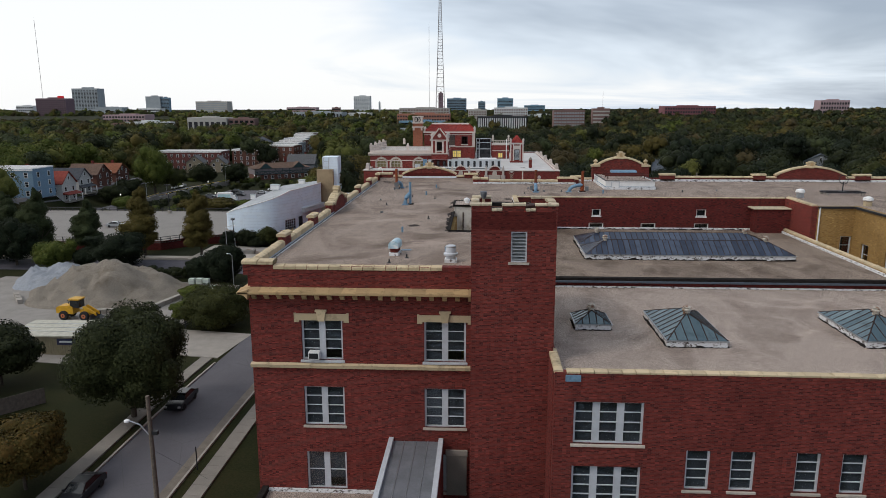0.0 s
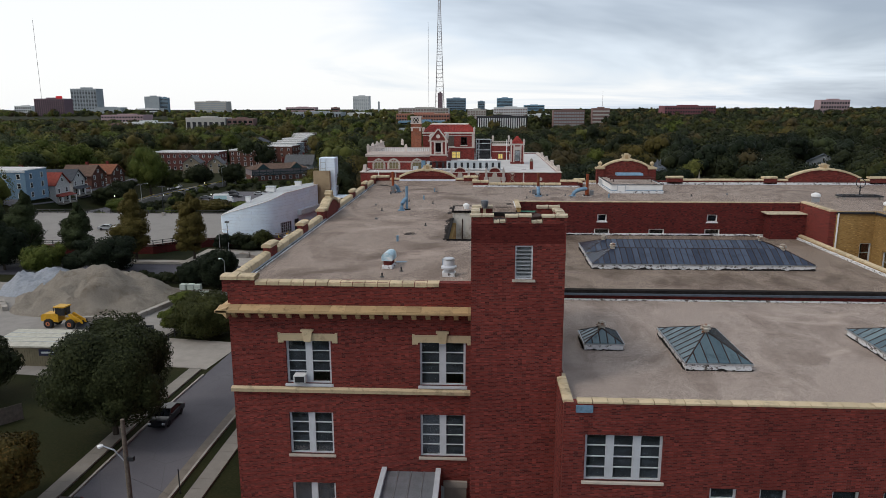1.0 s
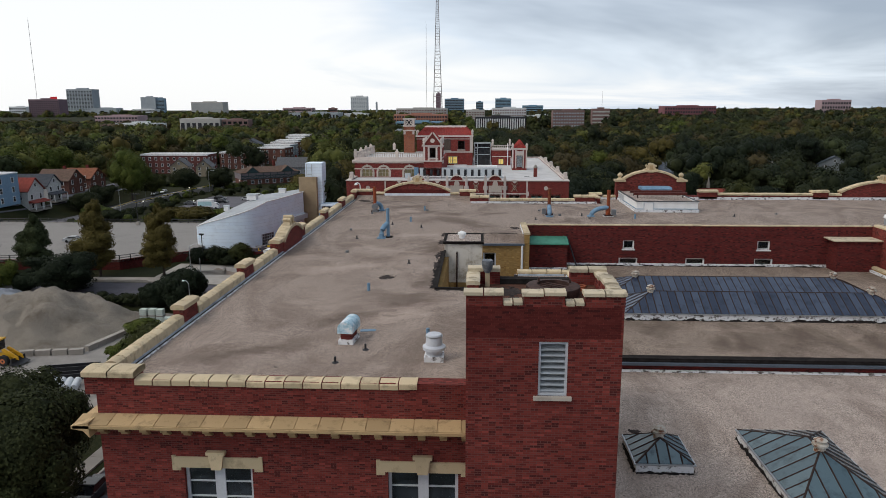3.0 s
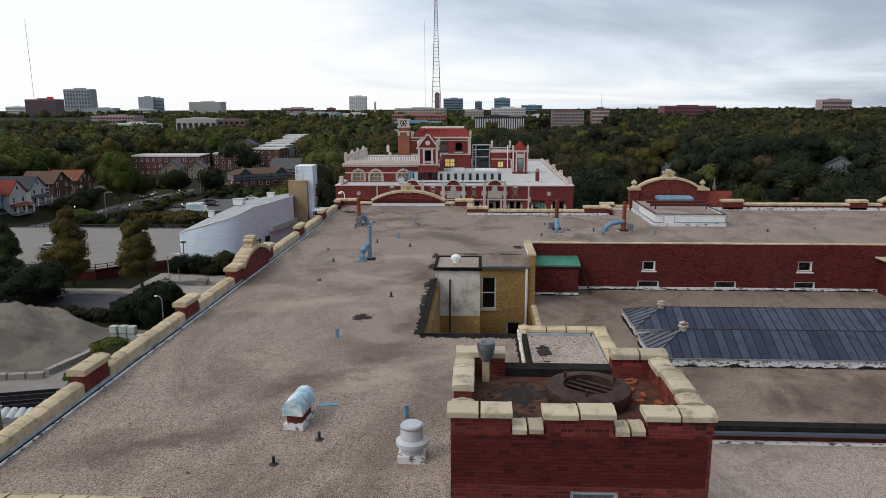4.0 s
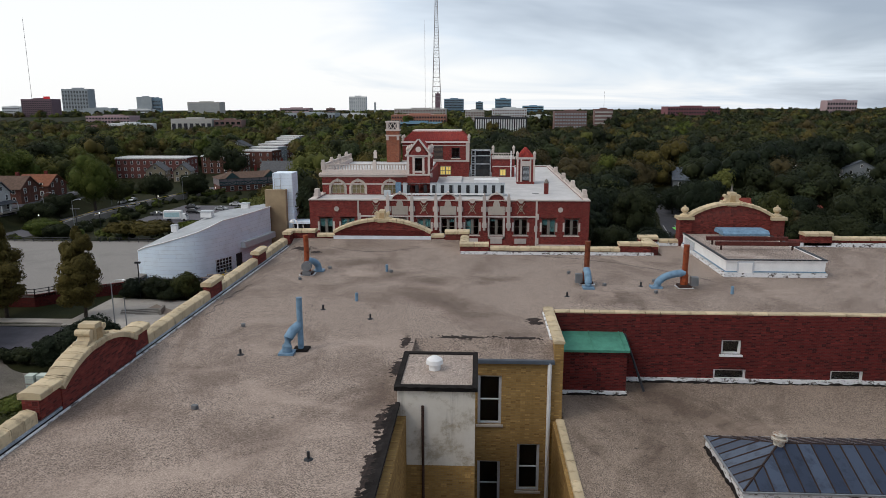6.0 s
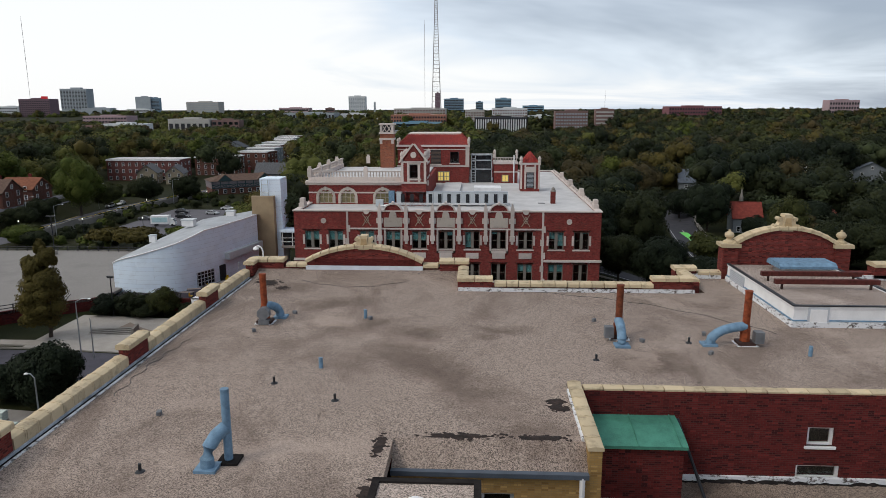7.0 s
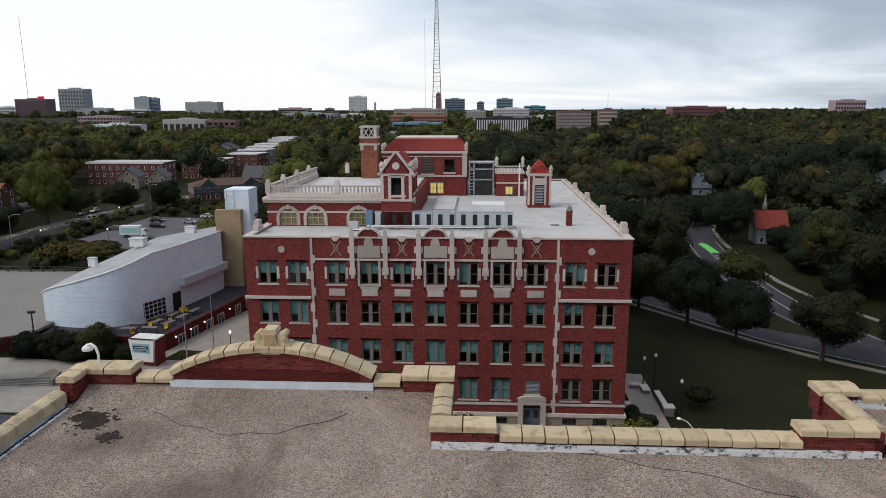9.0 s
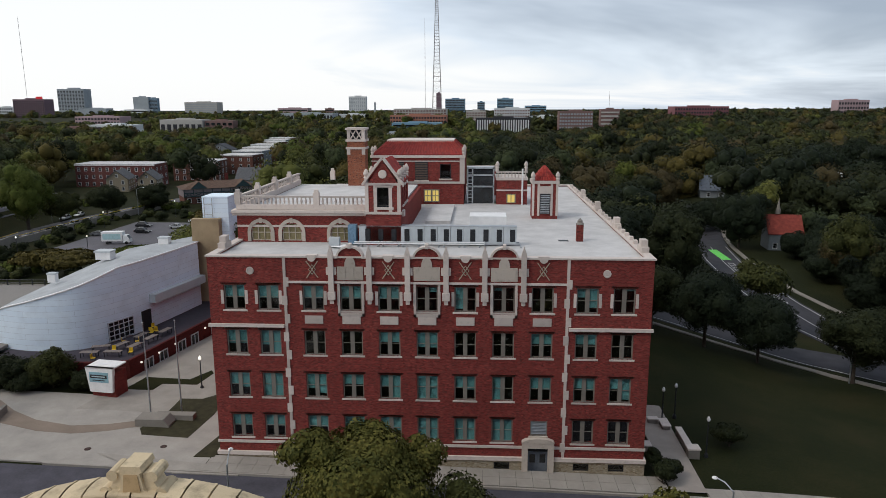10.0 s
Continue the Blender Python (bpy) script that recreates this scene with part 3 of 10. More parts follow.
for y0, y1 in ((43.2, 49.4), (51.2, 58.2), (60.0, 65.2), (73.0, 80.2), (82.0, 88.4), (90.2, 95.6)):
    coping_run(hall, (-14.49, y0), (-14.49, y1), RA + 0.14, 0.6, 0.48)


def raised_pier(cx, cy, along, length=1.75, w=1.0, z=ZC):
    """A short raised length of parapet with two stones on it."""
    hx, hy = (length / 2, w / 2 - 0.08) if along == "x" else (w / 2 - 0.08, length / 2)
    part("parapet_pier", boxes((cx - hx, cx + hx, cy - hy, cy + hy, z - 0.4, z + 0.32)), M_BRICK, hall)
    d = Vector((length / 2 + 0.06, 0)) if along == "x" else Vector((0, length / 2 + 0.06))
    coping_run(hall, Vector((cx, cy)) - d, Vector((cx, cy)) + d, z + 0.32, w + 0.06, 0.26, 0.85)


raised_pier(-13.75, 42.05, "x", 1.9, 0.9, RA + 0.28)
for cy, px in ((50.3, -14.48), (59.1, -14.46), (81.1, -14.4), (89.3, -14.36)):
    raised_pier(px, cy, "y", 1.75, 0.62 if cy < 70 else 0.54)
raised_pier(-13.35, 97.1, "x", 2.0, 0.9)
raised_pier(-14.3, 96.4, "y", 1.2, 0.6)
raised_pier(-1.4, 97.05, "x", 1.8)


def arch_parapet(cx, cy, along, half, rise, z=ZC, rot=0, pier=0.9, finial=1.0):
    """A segmental parapet: brick field, coping stones on the curve, end piers and a finial."""
    rad = (half * half + rise * rise) / (2 * rise)
    base = z + 0.3
    n = 14
    a0 = math.asin(half / rad)
    pts = [(rad * math.sin(-a0 + 2 * a0 * i / n), base + rad * math.cos(-a0 + 2 * a0 * i / n) - (rad - rise)) for i in range(n + 1)]
    bm = bmesh.new()
    outline = [(-half, RA - 0.2)] + pts + [(half, RA - 0.2)]
    prism(bm, outline, "y", -0.3, 0.3)
    m = Matrix.Translation((cx, cy, 0)) @ Matrix.Rotation(0 if along == "x" else math.pi / 2, 4, "Z")
    part("parapet_gable", bm, M_BRICK, hall, at=m)
    me = coping_stone_mesh((Vector(pts[0]) - Vector(pts[1])).length + 0.02, 0.86, 0.26, M_COPING)
    for p, q in zip(pts, pts[1:]):
        mid = ((p[0] + q[0]) / 2, (p[1] + q[1]) / 2)
        tilt = math.atan2(q[1] - p[1], q[0] - p[0])
        part("coping_stone", me, None, hall, at=m @ Matrix.Translation((mid[0], 0, mid[1] - 0.02)) @ Matrix.Rotation(-tilt, 4, "Y"))
    # finial: stepped block with scrolls at its sides
    zt, f = base + rise + 0.1, 0.68 * finial
    block = [(-0.34, -0.22), (0.34, -0.22), (0.34, 0.1), (0.27, 0.14), (0.2, 0.8 * f), (0.26, 0.84 * f), (0.22, 1.04 * f), (-0.22, 1.04 * f), (-0.26, 0.84 * f), (-0.2, 0.8 * f), (-0.27, 0.14), (-0.34, 0.1)]
    fin = part("finial", prism(bmesh.new(), [(u, zt + v) for u, v in block], "y", -0.33, 0.33), M_COPING, hall, "carved yellow terracotta finial", at=m)
    for sgn in (-1, 1):
        side = [(0.24, -0.1), (0.68, -0.12), (0.72, 0.0), (0.66, 0.14), (0.54, 0.17), (0.47, 0.3), (0.44, 0.5), (0.46, 0.62 * f + 0.05), (0.38, 0.78 * f), (0.24, 0.74 * f)]
        part("scroll", prism(bmesh.new(), [(sgn * u, zt + v) for u, v in side], "y", -0.24, 0.24), M_COPING, fin)
        for u, v, r in ((0.46, 0.66 * f, 0.13), (0.64, 0.03, 0.15)):
            part("volute", prism(bmesh.new(), [(sgn * u + r * math.cos(k * 0.524), zt + v + r * math.sin(k * 0.524)) for k in range(12)], "y", -0.29, 0.29), M_COPING, fin)
    part("panel", prism(bmesh.new(), [(-0.22, zt - 0.02), (0.22, zt - 0.02), (0.155, zt + 0.76 * f), (-0.155, zt + 0.76 * f)], "y", -0.352, -0.33), M_CORNICE, fin)


arch_parapet(-14.42, 69.1, "y", 2.6, 0.75)
for cy in (65.9, 72.3):
    raised_pier(-14.45, cy, "y", 1.2, 0.75, ZC + 0.1)
arch_parapet(-7.15, 97.1, "x", 3.7, 0.95)
coping_run(hall, (-12.2, 97.1), (-10.8, 97.1), ZC, 0.85, 0.24)
coping_run(hall, (-3.4, 97.1), (-2.4, 97.1), ZC, 0.85, 0.24)
coping_run(hall, (-0.8, 96.65), (-0.8, 94.05), RA + 0.45, 0.66, 0.3)
raised_pier(-0.08, 93.5, "x", 2.0, 0.72, RA + 0.24)
coping_run(hall, (1.05, 93.5), (10.2, 93.5), RA + 0.28, 0.8, 0.26)
raised_pier(11.25, 93.5, "x", 2.2, 0.72, RA + 0.34)
coping_run(hall, (12.75, 94.0), (12.75, 96.6), RA + 0.34, 0.66, 0.3)
raised_pier(13.0, 97.1, "x", 1.3, 0.9, RA + 0.16)
coping_run(hall, (13.75, 97.1), (15.2, 97.1), RA + 0.22, 0.85, 0.24)
arch_parapet(19.0, 97.1, "x", 3.35, 1.2, RA + 1.62, finial=1.15)
coping_run(hall, (26.4, 97.1), (36.8, 97.1), ZC, 0.85, 0.24)
raised_pier(25.4, 97.1, "x", 2.0)
raised_pier(37.6, 97.1, "x", 1.7)
coping_run(hall, (38.5, 97.1), (39.9, 97.1), ZC, 0.85, 0.24)
arch_parapet(44.4, 97.1, "x", 4.6, 1.15)
coping_run(hall, (49.0, 97.1), (50.2, 97.1), ZC, 0.85, 0.24)
raised_pier(51.2, 97.1, "x", 2.0)
coping_run(hall, (52.3, 97.1), (58, 97.1), ZC, 0.85, 0.24)
# piers with urns beside the tall gable
for px in (15.65, 22.4):
    part("gable_pier", boxes((px - 0.45, px + 0.45, 96.65, 97.55, RA, RA + 2.0), (px - 0.46, px + 0.46, 96.64, 97.56, RA + 1.2, RA + 1.3)), M_BRICK, hall)
    part("pier_cap", boxes((px - 0.58, px + 0.58, 96.52, 97.68, RA + 2.0, RA + 2.22)), M_COPING, hall)
    part("urn", lathe(bmesh.new(), [(0.36, RA + 2.22), (0.34, RA + 2.34), (0.17, RA + 2.42), (0.15, RA + 2.52), (0.27, RA + 2.6), (0.3, RA + 2.74), (0.22, RA + 2.88), (0.08, RA + 2.94), (0.07, RA + 3.04)], px, 97.1, 10), M_COPING, hall)
# flashings along the inner foot of the parapets
part("tar_flashing", boxes((-14.28, -14.1, 42.4, 95.4, RA, RA + 0.05)), M_TAR, hall)
part("edge_strip", boxes((-14.1, -14.0, 42.4, 95.4, RA, RA + 0.035)), M_FLASH, hall)
part("edge_flashing", boxes((-14.28, -14.16, 42.4, 95.4, RA + 0.05, RA + 0.15)), M_FLASH_B, hall)
part("roof_cant", prism(bmesh.new(), [(95.5, RA - 0.1), (95.5, RA + 0.004), (96.0, RA + 0.13), (96.8, RA + 0.40), (96.8, RA - 0.1)], "x", -14.0, -1.1), M_GRAVEL, hall)
part("white_flashing", boxes((-10.9, -3.4, 96.66, 96.82, RA + 0.3, RA + 0.6)), plain("clean_white_flashing", (0.66, 0.69, 0.74), 0.5, vary=0.15), hall)
bm = boxes((-1.05, 12.5, 93.06, 93.2, RA, RA + 0.2), (13.2, 58, 96.68, 96.82, RA, RA + 0.3))
part("white_flashing", bm, M_FLASH, hall)

# cornice, band course and trim of the front
bm = bmesh.new()
prism(bm, [(41.72, 22.86), (41.05, 22.9), (40.95, 22.95), (40.95, 23.06), (41.72, 23.2)], "x", -14.9, -0.3)
part("cornice", bm, M_CORNICE, hall)
part("corbel_course", boxes((-14.6, -0.3, 41.5, 41.72, 22.62, 22.86), (-14.5, -0.3, 41.6, 41.72, 22.4, 22.62)), M_BRICK, hall)
bm = bmesh.new()
prism(bm, [(-14.28, 22.6), (-14.5, 22.86), (-14.95, 22.95), (-14.95, 23.06), (-14.28, 23.2)], "y", 40.95, 96)
part("cornice", bm, M_CORNICE, hall)
me = None
for i in range(18):
    bx = -14.0 + i * 0.79
    if me is None:
        bm = prism(bmesh.new(), [(-0.5, 0.08), (-0.5, -0.08), (-0.36, -0.13), (-0.3, -0.26), (-0.1, -0.3), (-0.1, 0.08)], "x", -0.13, 0.13)
        me = mesh_of(bm, "bracket", M_CORNICE)
    part("bracket", me, None, hall, at=(bx, 41.72, 22.8))
me = None
for i in range(17):
    bx = -14.45 + i * 0.86
    if me is None:
        me = mesh_of(prism(bmesh.new(), [(-0.4, 0.0), (-0.4, 0.1), (0.33, 0.24), (0.33, 0.12)], "x", 0, 0.835), "cornice_slab", M_CORNICE)
    part("cornice_slab", me, None, hall, at=(bx, 41.38, 23.0))
bm = bmesh.new()
prism(bm, [(41.72, 17.95), (41.5, 18.0), (41.45, 18.22), (41.72, 18.3)], "x", -14.5, -0.3)
part("band_course", bm, M_COPING, hall)
LINT = (M_COPING, 0.28, 0.42, 0.06)
for wx in (-11.2, -3.45):
    for k, wz in enumerate((18.5, 14.05, 9.53)):
        rails = (0.27, 0.5, 0.74) if k < 2 else (0.5,)
        w_ = window(hall, wx, 41.86, wz, 2.62, 2.65, "double", "s", M_FRAME, blind=0.93, blind2=0.7 if k != 1 else 0.93, blind_mat=M_SLATEBLIND, rails=rails, sill=(M_FRAME if k == 0 else M_STONE, 0.1, 0.16, 0.14))
        if k == 0:
            part("lintel", prism(bmesh.new(), [(-0.42, 2.5), (-0.1, 2.5), (-0.1, 2.62), (2.72, 2.62), (2.72, 2.5), (3.04, 2.5), (3.04, 3.1), (2.9, 3.1), (2.9, 3.05), (-0.28, 3.05), (-0.28, 3.1), (-0.42, 3.1)], "y", -0.22, 0.0), M_COPING, w_)
            bm = bmesh.new()
            prism(bm, [(1.12, 2.6), (1.02, 3.2), (1.6, 3.2), (1.5, 2.6)], "y", -0.34, 0.0)
            box(bm, 0.95, 1.67, -0.36, 0, 3.2, 3.32)
            part("keystone", bm, M_COPING, w_)
# window air conditioner in the upper west window
ac = thing("window_air_conditioner", "small white window air conditioner set in a sash", "air conditioner", (-10.75, 41.86, 18.62))
part("case", boxes((0, 0.68, -0.45, 0.2, 0, 0.46)), M_WHITE, ac)
part("grille", boxes((0.06, 0.62, -0.47, -0.45, 0.05, 0.4)), M_DARKM, ac)

# ---- tower ----
TX0, TX1, TY, TB, TZ = -0.5, 4.2, 38.2, 41.7, 28.62
part("tower_wall", wall_boxes(bmesh.new(), "x", TX0, TX1, TY, TY + 0.42, -1, TZ, [(1.7, 2.58, 25.75, 27.48)]), M_BRICK, hall)
part("tower_wall", slab([(TX0, TX0 + 0.4, TY + 0.42, TB), (TX1 - 0.4, TX1, TY + 0.42, TB), (TX0 + 0.4, 0.6, TB - 0.38, TB), (2.98, TX1 - 0.4, TB - 0.38, TB)], -1, TZ), M_BRICK, hall)
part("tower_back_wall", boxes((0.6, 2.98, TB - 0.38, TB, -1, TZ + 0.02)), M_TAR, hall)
part("tower_lining", boxes((TX0 + 0.4, TX1 - 0.4, TY + 0.8, TY + 0.9, 20, 28)), M_INSIDE, hall)
part("tower_roof", boxes((TX0 + 0.4, TX1 - 0.4, TY + 0.42, TB - 0.38, 28.2, 28.45)), M_DIRT, hall)
part("link_wall", slab([(TX0, TX0 + 0.4, TB, 42.3), (TX1 - 0.4, TX1, TB, 43.0)], -1, 26.9), M_BRICK, hall)
lou = part("louvre", wall_boxes(bmesh.new(), "x", 1.7, 2.58, TY + 0.04, TY + 0.2, 25.75, 27.48, [(1.77, 2.51, 25.83, 27.4)]), M_FRAME, hall, "grey metal louvre in the tower")
for i in range(8):
    z0 = 25.88 + i * 0.188
    part("slat", prism(bmesh.new(), [(TY + 0.06, z0), (TY + 0.08, z0 - 0.03), (TY + 0.25, z0 + 0.11), (TY + 0.23, z0 + 0.14)], "x", 1.77, 2.51), M_METAL, lou)
# black backing stands in for the darkness behind the slats
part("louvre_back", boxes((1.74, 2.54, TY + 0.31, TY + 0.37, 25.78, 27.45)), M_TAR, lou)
part("sill", boxes((1.56, 2.72, TY - 0.1, TY + 0.2, 25.63, 25.75)), M_STONE, lou)
# crenellated top: merlons under pale stones, stones laid low in the gaps
for a, b in ((TX0 - 0.06, 0.63), (1.18, 2.48), (3.0, TX1 + 0.06)):
    part("merlon", boxes((a + 0.06, b - 0.04, TY + 0.02, TY + 0.4, TZ - 0.05, TZ + 0.29)), M_BRICK, hall)
    coping_run(hall, (a - 0.03, TY + 0.21), (b + 0.01, TY + 0.21), TZ + 0.29, 0.5, 0.14, 0.63, M_COPING_P)
for a, b in ((0.6, 1.2), (2.46, 3.02)):
    coping_run(hall, (a, TY + 0.19), (b, TY + 0.19), TZ, 0.48, 0.13, 0.3, M_COPING_P)
for x0, yy in ((TX0 + 0.2, ((38.75, 39.25, 0.06), (39.3, 40.4, 0.3), (40.45, 41.3, 0.16))), (TX1 - 0.2, ((38.75, 39.2, 0.26), (39.3, 40.4, 0.3), (40.5, 41.3, 0.2)))):
    for a, b, up in yy:
        part("merlon", boxes((x0 - 0.18, x0 + 0.18, a, b, TZ - 0.1, TZ + up)), M_BRICK, hall)
        coping_run(hall, (x0, a), (x0, b), TZ + up, 0.44, 0.14, 0.5, M_COPING_P)
for a, b in ((TX0 - 0.02, 0.63), (2.95, TX1 + 0.02)):
    part("merlon", boxes((a + 0.04, b - 0.03, TB - 0.36, TB - 0.02, TZ - 0.1, TZ + 0.27)), M_BRICK, hall)
    coping_run(hall, (a, TB - 0.19), (b, TB - 0.19), TZ + 0.27, 0.46, 0.16, 0.6, M_COPING_P)

# ---- block behind the tower, with its own coping ----
part("block_wall", slab([(2.08, 2.3, 43.0, 48.95), (2.3, 4.15, 48.6, 48.95), (3.8, 4.15, 43.0, 48.6)], 8, 26.84), M_BRICK_Y, hall)
part("block_roof", boxes((1.5, 4.1, TB + 0.02, 48.9, 26.84, 26.98)), M_GRAVEL2, hall)
part("block_parapet", slab([(1.6, 4.15, 48.62, 48.94), (3.84, 4.14, 43.2, 48.62)], 26.98, 27.08), M_BRICK_Y, hall)
coping_run(hall, (1.6, 48.8), (4.25, 48.8), 27.08, 0.42, 0.13, 0.62)
coping_run(hall, (4.02, 43.2), (4.02, 48.58), 27.08, 0.42, 0.13, 0.62)
part("blue_flashing", boxes((1.62, 3.7, 48.55, 48.6, 26.95, 27.06)), M_FLASH_B, hall)
part("blue_flashing", boxes((3.76, 3.8, 43.4, 48.6, 26.95, 27.05)), M_FLASH_B, hall)
part("edge_coping", boxes((1.45, 1.55, TB + 0.1, 48.6, 26.82, 27.03)), M_TAR, hall, "grimy tarred edge")
part("tar_flashing", boxes((1.55, 1.62, TB + 0.1, 48.6, 26.98, 27.01)), M_TAR, hall)
part("roof_edge_wall", boxes((1.9, 2.3, 48.95, 57.3, 2, RA + 0.3)), M_BRICK_Y, hall)
part("white_flashing", boxes((1.8, 1.92, 48.95, 57.1, RA, RA + 0.28)), M_FLASH, hall)
tar_edge(hall, [((1.8, 57.1), (1.8, 48.95))], RA, 0.16, 5)
coping_run(hall, (2.1, 49.0), (2.1, 57.3), RA + 0.3, 0.46, 0.14, 0.62)

# ---- light well of buff brick ----
wh = [(0.24, 1.3, 20.35, 22.68), (0.24, 1.28, 16.25, 18.55), (2.04, 3.06, 17.1, 19.42), (2.1, 3.06, 12.6, 14.9)]
part("well_wall", wall_boxes(bmesh.new(), "x", -2.6, 3.6, 73.9, 74.3, 2, 23.4, wh), M_BRICK_Y, hall)
part("roof_verge", prism(bmesh.new(), [(73.95, 23.4), (74.7, 24.1), (74.7, 23.5), (74.3, 23.2), (73.95, 23.2)], "x", -2.6, 3.6), M_GRAVEL, hall)
part("well_wall", slab([(-2.6, -2.3, 56.8, 67.5), (-2.3, 1.9, 56.8, 57.1)], 2, RA - 0.42), M_BRICK_Y, hall)
part("core", boxes((0.2, 3.6, 75.2, 78, 2, RA - 0.5)), M_INSIDE, hall)
for a, b, c, d in wh:
    window(hall, a, 74.0, c, b - a, d - c, "single", "s", M_FRAME, sill=(M_STONE, 0.08, 0.12, 0.05))
part("well_floor", boxes((-2.3, 4.2, 48.95, 73.9, 1.6, 2.0)), M_CONC_D, hall)
part("well_coping", slab([(-2.66, -2.5, 57.0, 67.5), (-2.66, 1.8, 56.88, 57.0)], RA, RA + 0.1), M_TAR, hall)
part("gutter", boxes((-2.6, 3.6, 73.72, 73.92, 23.3, 23.46)), M_GUTTER, hall)
part("downpipe", tube(bmesh.new(), [(3.4, 73.8, 23.35), (3.4, 73.8, 3)], 0.09), M_WHITE, hall)
# east side of the well: a lower wall against the rear low roof, stepping up to the red wall
part("well_wall", boxes((3.6, 4.1, 48.95, 73.9, 2, 20.55)), M_BRICK_Y, hall)
coping_run(hall, (3.92, 49.2), (3.92, 73.8), 20.56, 0.36, 0.16, 0.75)
part("step_wall", boxes((3.6, 4.0, 73.9, 79.2, 2, RA + 0.1)), M_BRICK_Y, hall)
coping_run(hall, (3.8, 73.85), (3.8, 79.2), RA + 0.1, 0.5, 0.15, 0.75)
part("white_flashing", boxes((3.48, 3.6, 74.7, 78.7, RA, RA + 0.12)), M_FLASH, hall)
k = Mat("peeling_whitewash", 0.85)
wash = k.ramp(k.noise(1.1, 6, 0.7), [(0.3, (0.66, 0.62, 0.56)), (0.52, (0.60, 0.555, 0.49)), (0.62, (0.40, 0.345, 0.27)), (0.75, (0.30, 0.24, 0.17))])
M_WASH = k.color(k.mix(k.math("MULTIPLY", k.mask(k.noise(1.0, 4, 0.6, k.scaled(3.0, 3.0, 0.25)), 0.56, 0.75), 0.5), wash, (0.16, 0.13, 0.105)))
# stair head in the well: whitewashed above, buff brick below
stair = part("stair_head", boxes((-2.6, 0.14, 67.5, 70.85, 21.8, 24.72)), M_WASH, hall, "whitewashed stair head with a tarred roof edge")
part("stair_base", boxes((-2.6, 0.14, 67.5, 70.85, 2, 21.8)), M_BRICK_Y, stair)
part("roof_edge", slab([(-2.7, 0.24, 67.4, 70.95)], 24.66, 24.84, [(-2.5, 0.04, 67.6, 70.75)]), M_TAR, stair)
part("roof_deck", boxes((-2.5, 0.04, 67.6, 70.75, 24.68, 24.78)), M_GRAVEL2, stair)
part("downpipe", tube(bmesh.new(), [(-1.7, 67.44, 24.1), (-1.7, 67.44, 3)], 0.05), M_RUSTD, stair)
tar_edge(hall, [((-2.66, 67.4), (-2.66, 57.0)), ((-2.66, 56.88), (1.8, 56.88))], RA, 0.1, 6, 0.03)
tar_edge(stair, [((-2.7, 67.4), (0.24, 67.4))], 24.84, 0.05, 7)

# ---- red wall over the rear low roof ----
rh = [(12.5, 13.5, 22.1, 22.85), (24.05, 25.15, 22.1, 22.88), (12.2, 13.85, 20.72, 21.3), (18.0, 19.65, 20.72, 21.3), (23.9, 25.5, 20.72, 21.3)]
part("red_wall", wall_boxes(bmesh.new(), "x", 4.0, 33.6, 78.7, 79.2, 12, RA + 0.05, rh), M_BRICK_W, hall)
for a, b, c, d in rh:
    window(hall, a, 78.82, c, b - a, d - c, "single", "s", M_WHITE, rails=(), sill=(M_WHITE, 0.08, 0.12, 0.06))
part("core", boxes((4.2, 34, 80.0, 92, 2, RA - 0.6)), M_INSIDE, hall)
coping_run(hall, (4.1, 78.95), (33.6, 78.95), RA + 0.05, 0.42, 0.1, 0.75)
part("white_flashing", boxes((4.0, 33.4, 78.58, 78.72, 20.6, 20.82)), M_FLASH, hall)
tar_edge(hall, [((7.5, 78.58), (33.4, 78.58))], 20.6, 0.11, 3)
tar_edge(hall, [((4.1, 76.83), (7.5, 76.83))], 20.6, 0.1, 4)
# brick box with a green copper top
part("bulkhead", boxes((4.1, 7.45, 76.95, 78.7, 20.6, 22.8)), M_BRICK_W, hall)
bm = bmesh.new()
prism(bm, [(76.8, 22.78), (76.8, 22.9), (77.4, 23.06), (78.1, 23.18), (78.7, 23.22), (78.7, 22.78)], "x", 4.05, 7.55)
for sx in (4.3, 5.8, 7.3):
    prism(bm, [(76.79, 22.89), (76.79, 22.94), (77.4, 23.1), (78.1, 23.22), (78.69, 23.26), (78.69, 23.21), (77.4, 23.05)], "x", sx, sx + 0.04)
part("copper_top", bm, plain("green_copper", (0.07, 0.24, 0.17), 0.6, 0.2, vary=0.3, scale=2), hall, "green weathered copper lean-to roof")
part("white_flashing", boxes((4.1, 7.5, 76.83, 76.95, 20.6, 20.78)), M_FLASH, hall)
part("bulkhead", boxes((30.0, 33.6, 77.0, 78.7, 20.6, 23.2)), M_BRICK_W, hall)
part("bulkhead_top", boxes((29.6, 33.6, 76.85, 78.7, 23.2, 23.3)), M_COPING_P, hall)
part("prop", tube(bmesh.new(), [(7.6, 78.5, 23.2), (8.4, 77.2, 20.65)], 0.06), M_DARKM, hall)

# ---- low roofs ----
lf = [(5.05, 8.75, 16.5, 18.9), (5.05, 8.75, 12.8, 15.2)] + [(x, x + 1.3, 13.95, 16.25) for x in (11.08, 13.44, 16.83, 19.2, 22.6, 25.0, 28.4, 30.8)]
part("low_front_wall", wall_boxes(bmesh.new(), "x", 4.0, 34, 35.2, 35.7, -1, 20.5, lf), M_BRICK, hall)
part("low_west_wall", boxes((3.95, 4.4, 35.7, 55.0, -1, 20.45)), M_BRICK, hall)
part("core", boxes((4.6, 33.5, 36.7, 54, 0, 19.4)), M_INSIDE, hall)
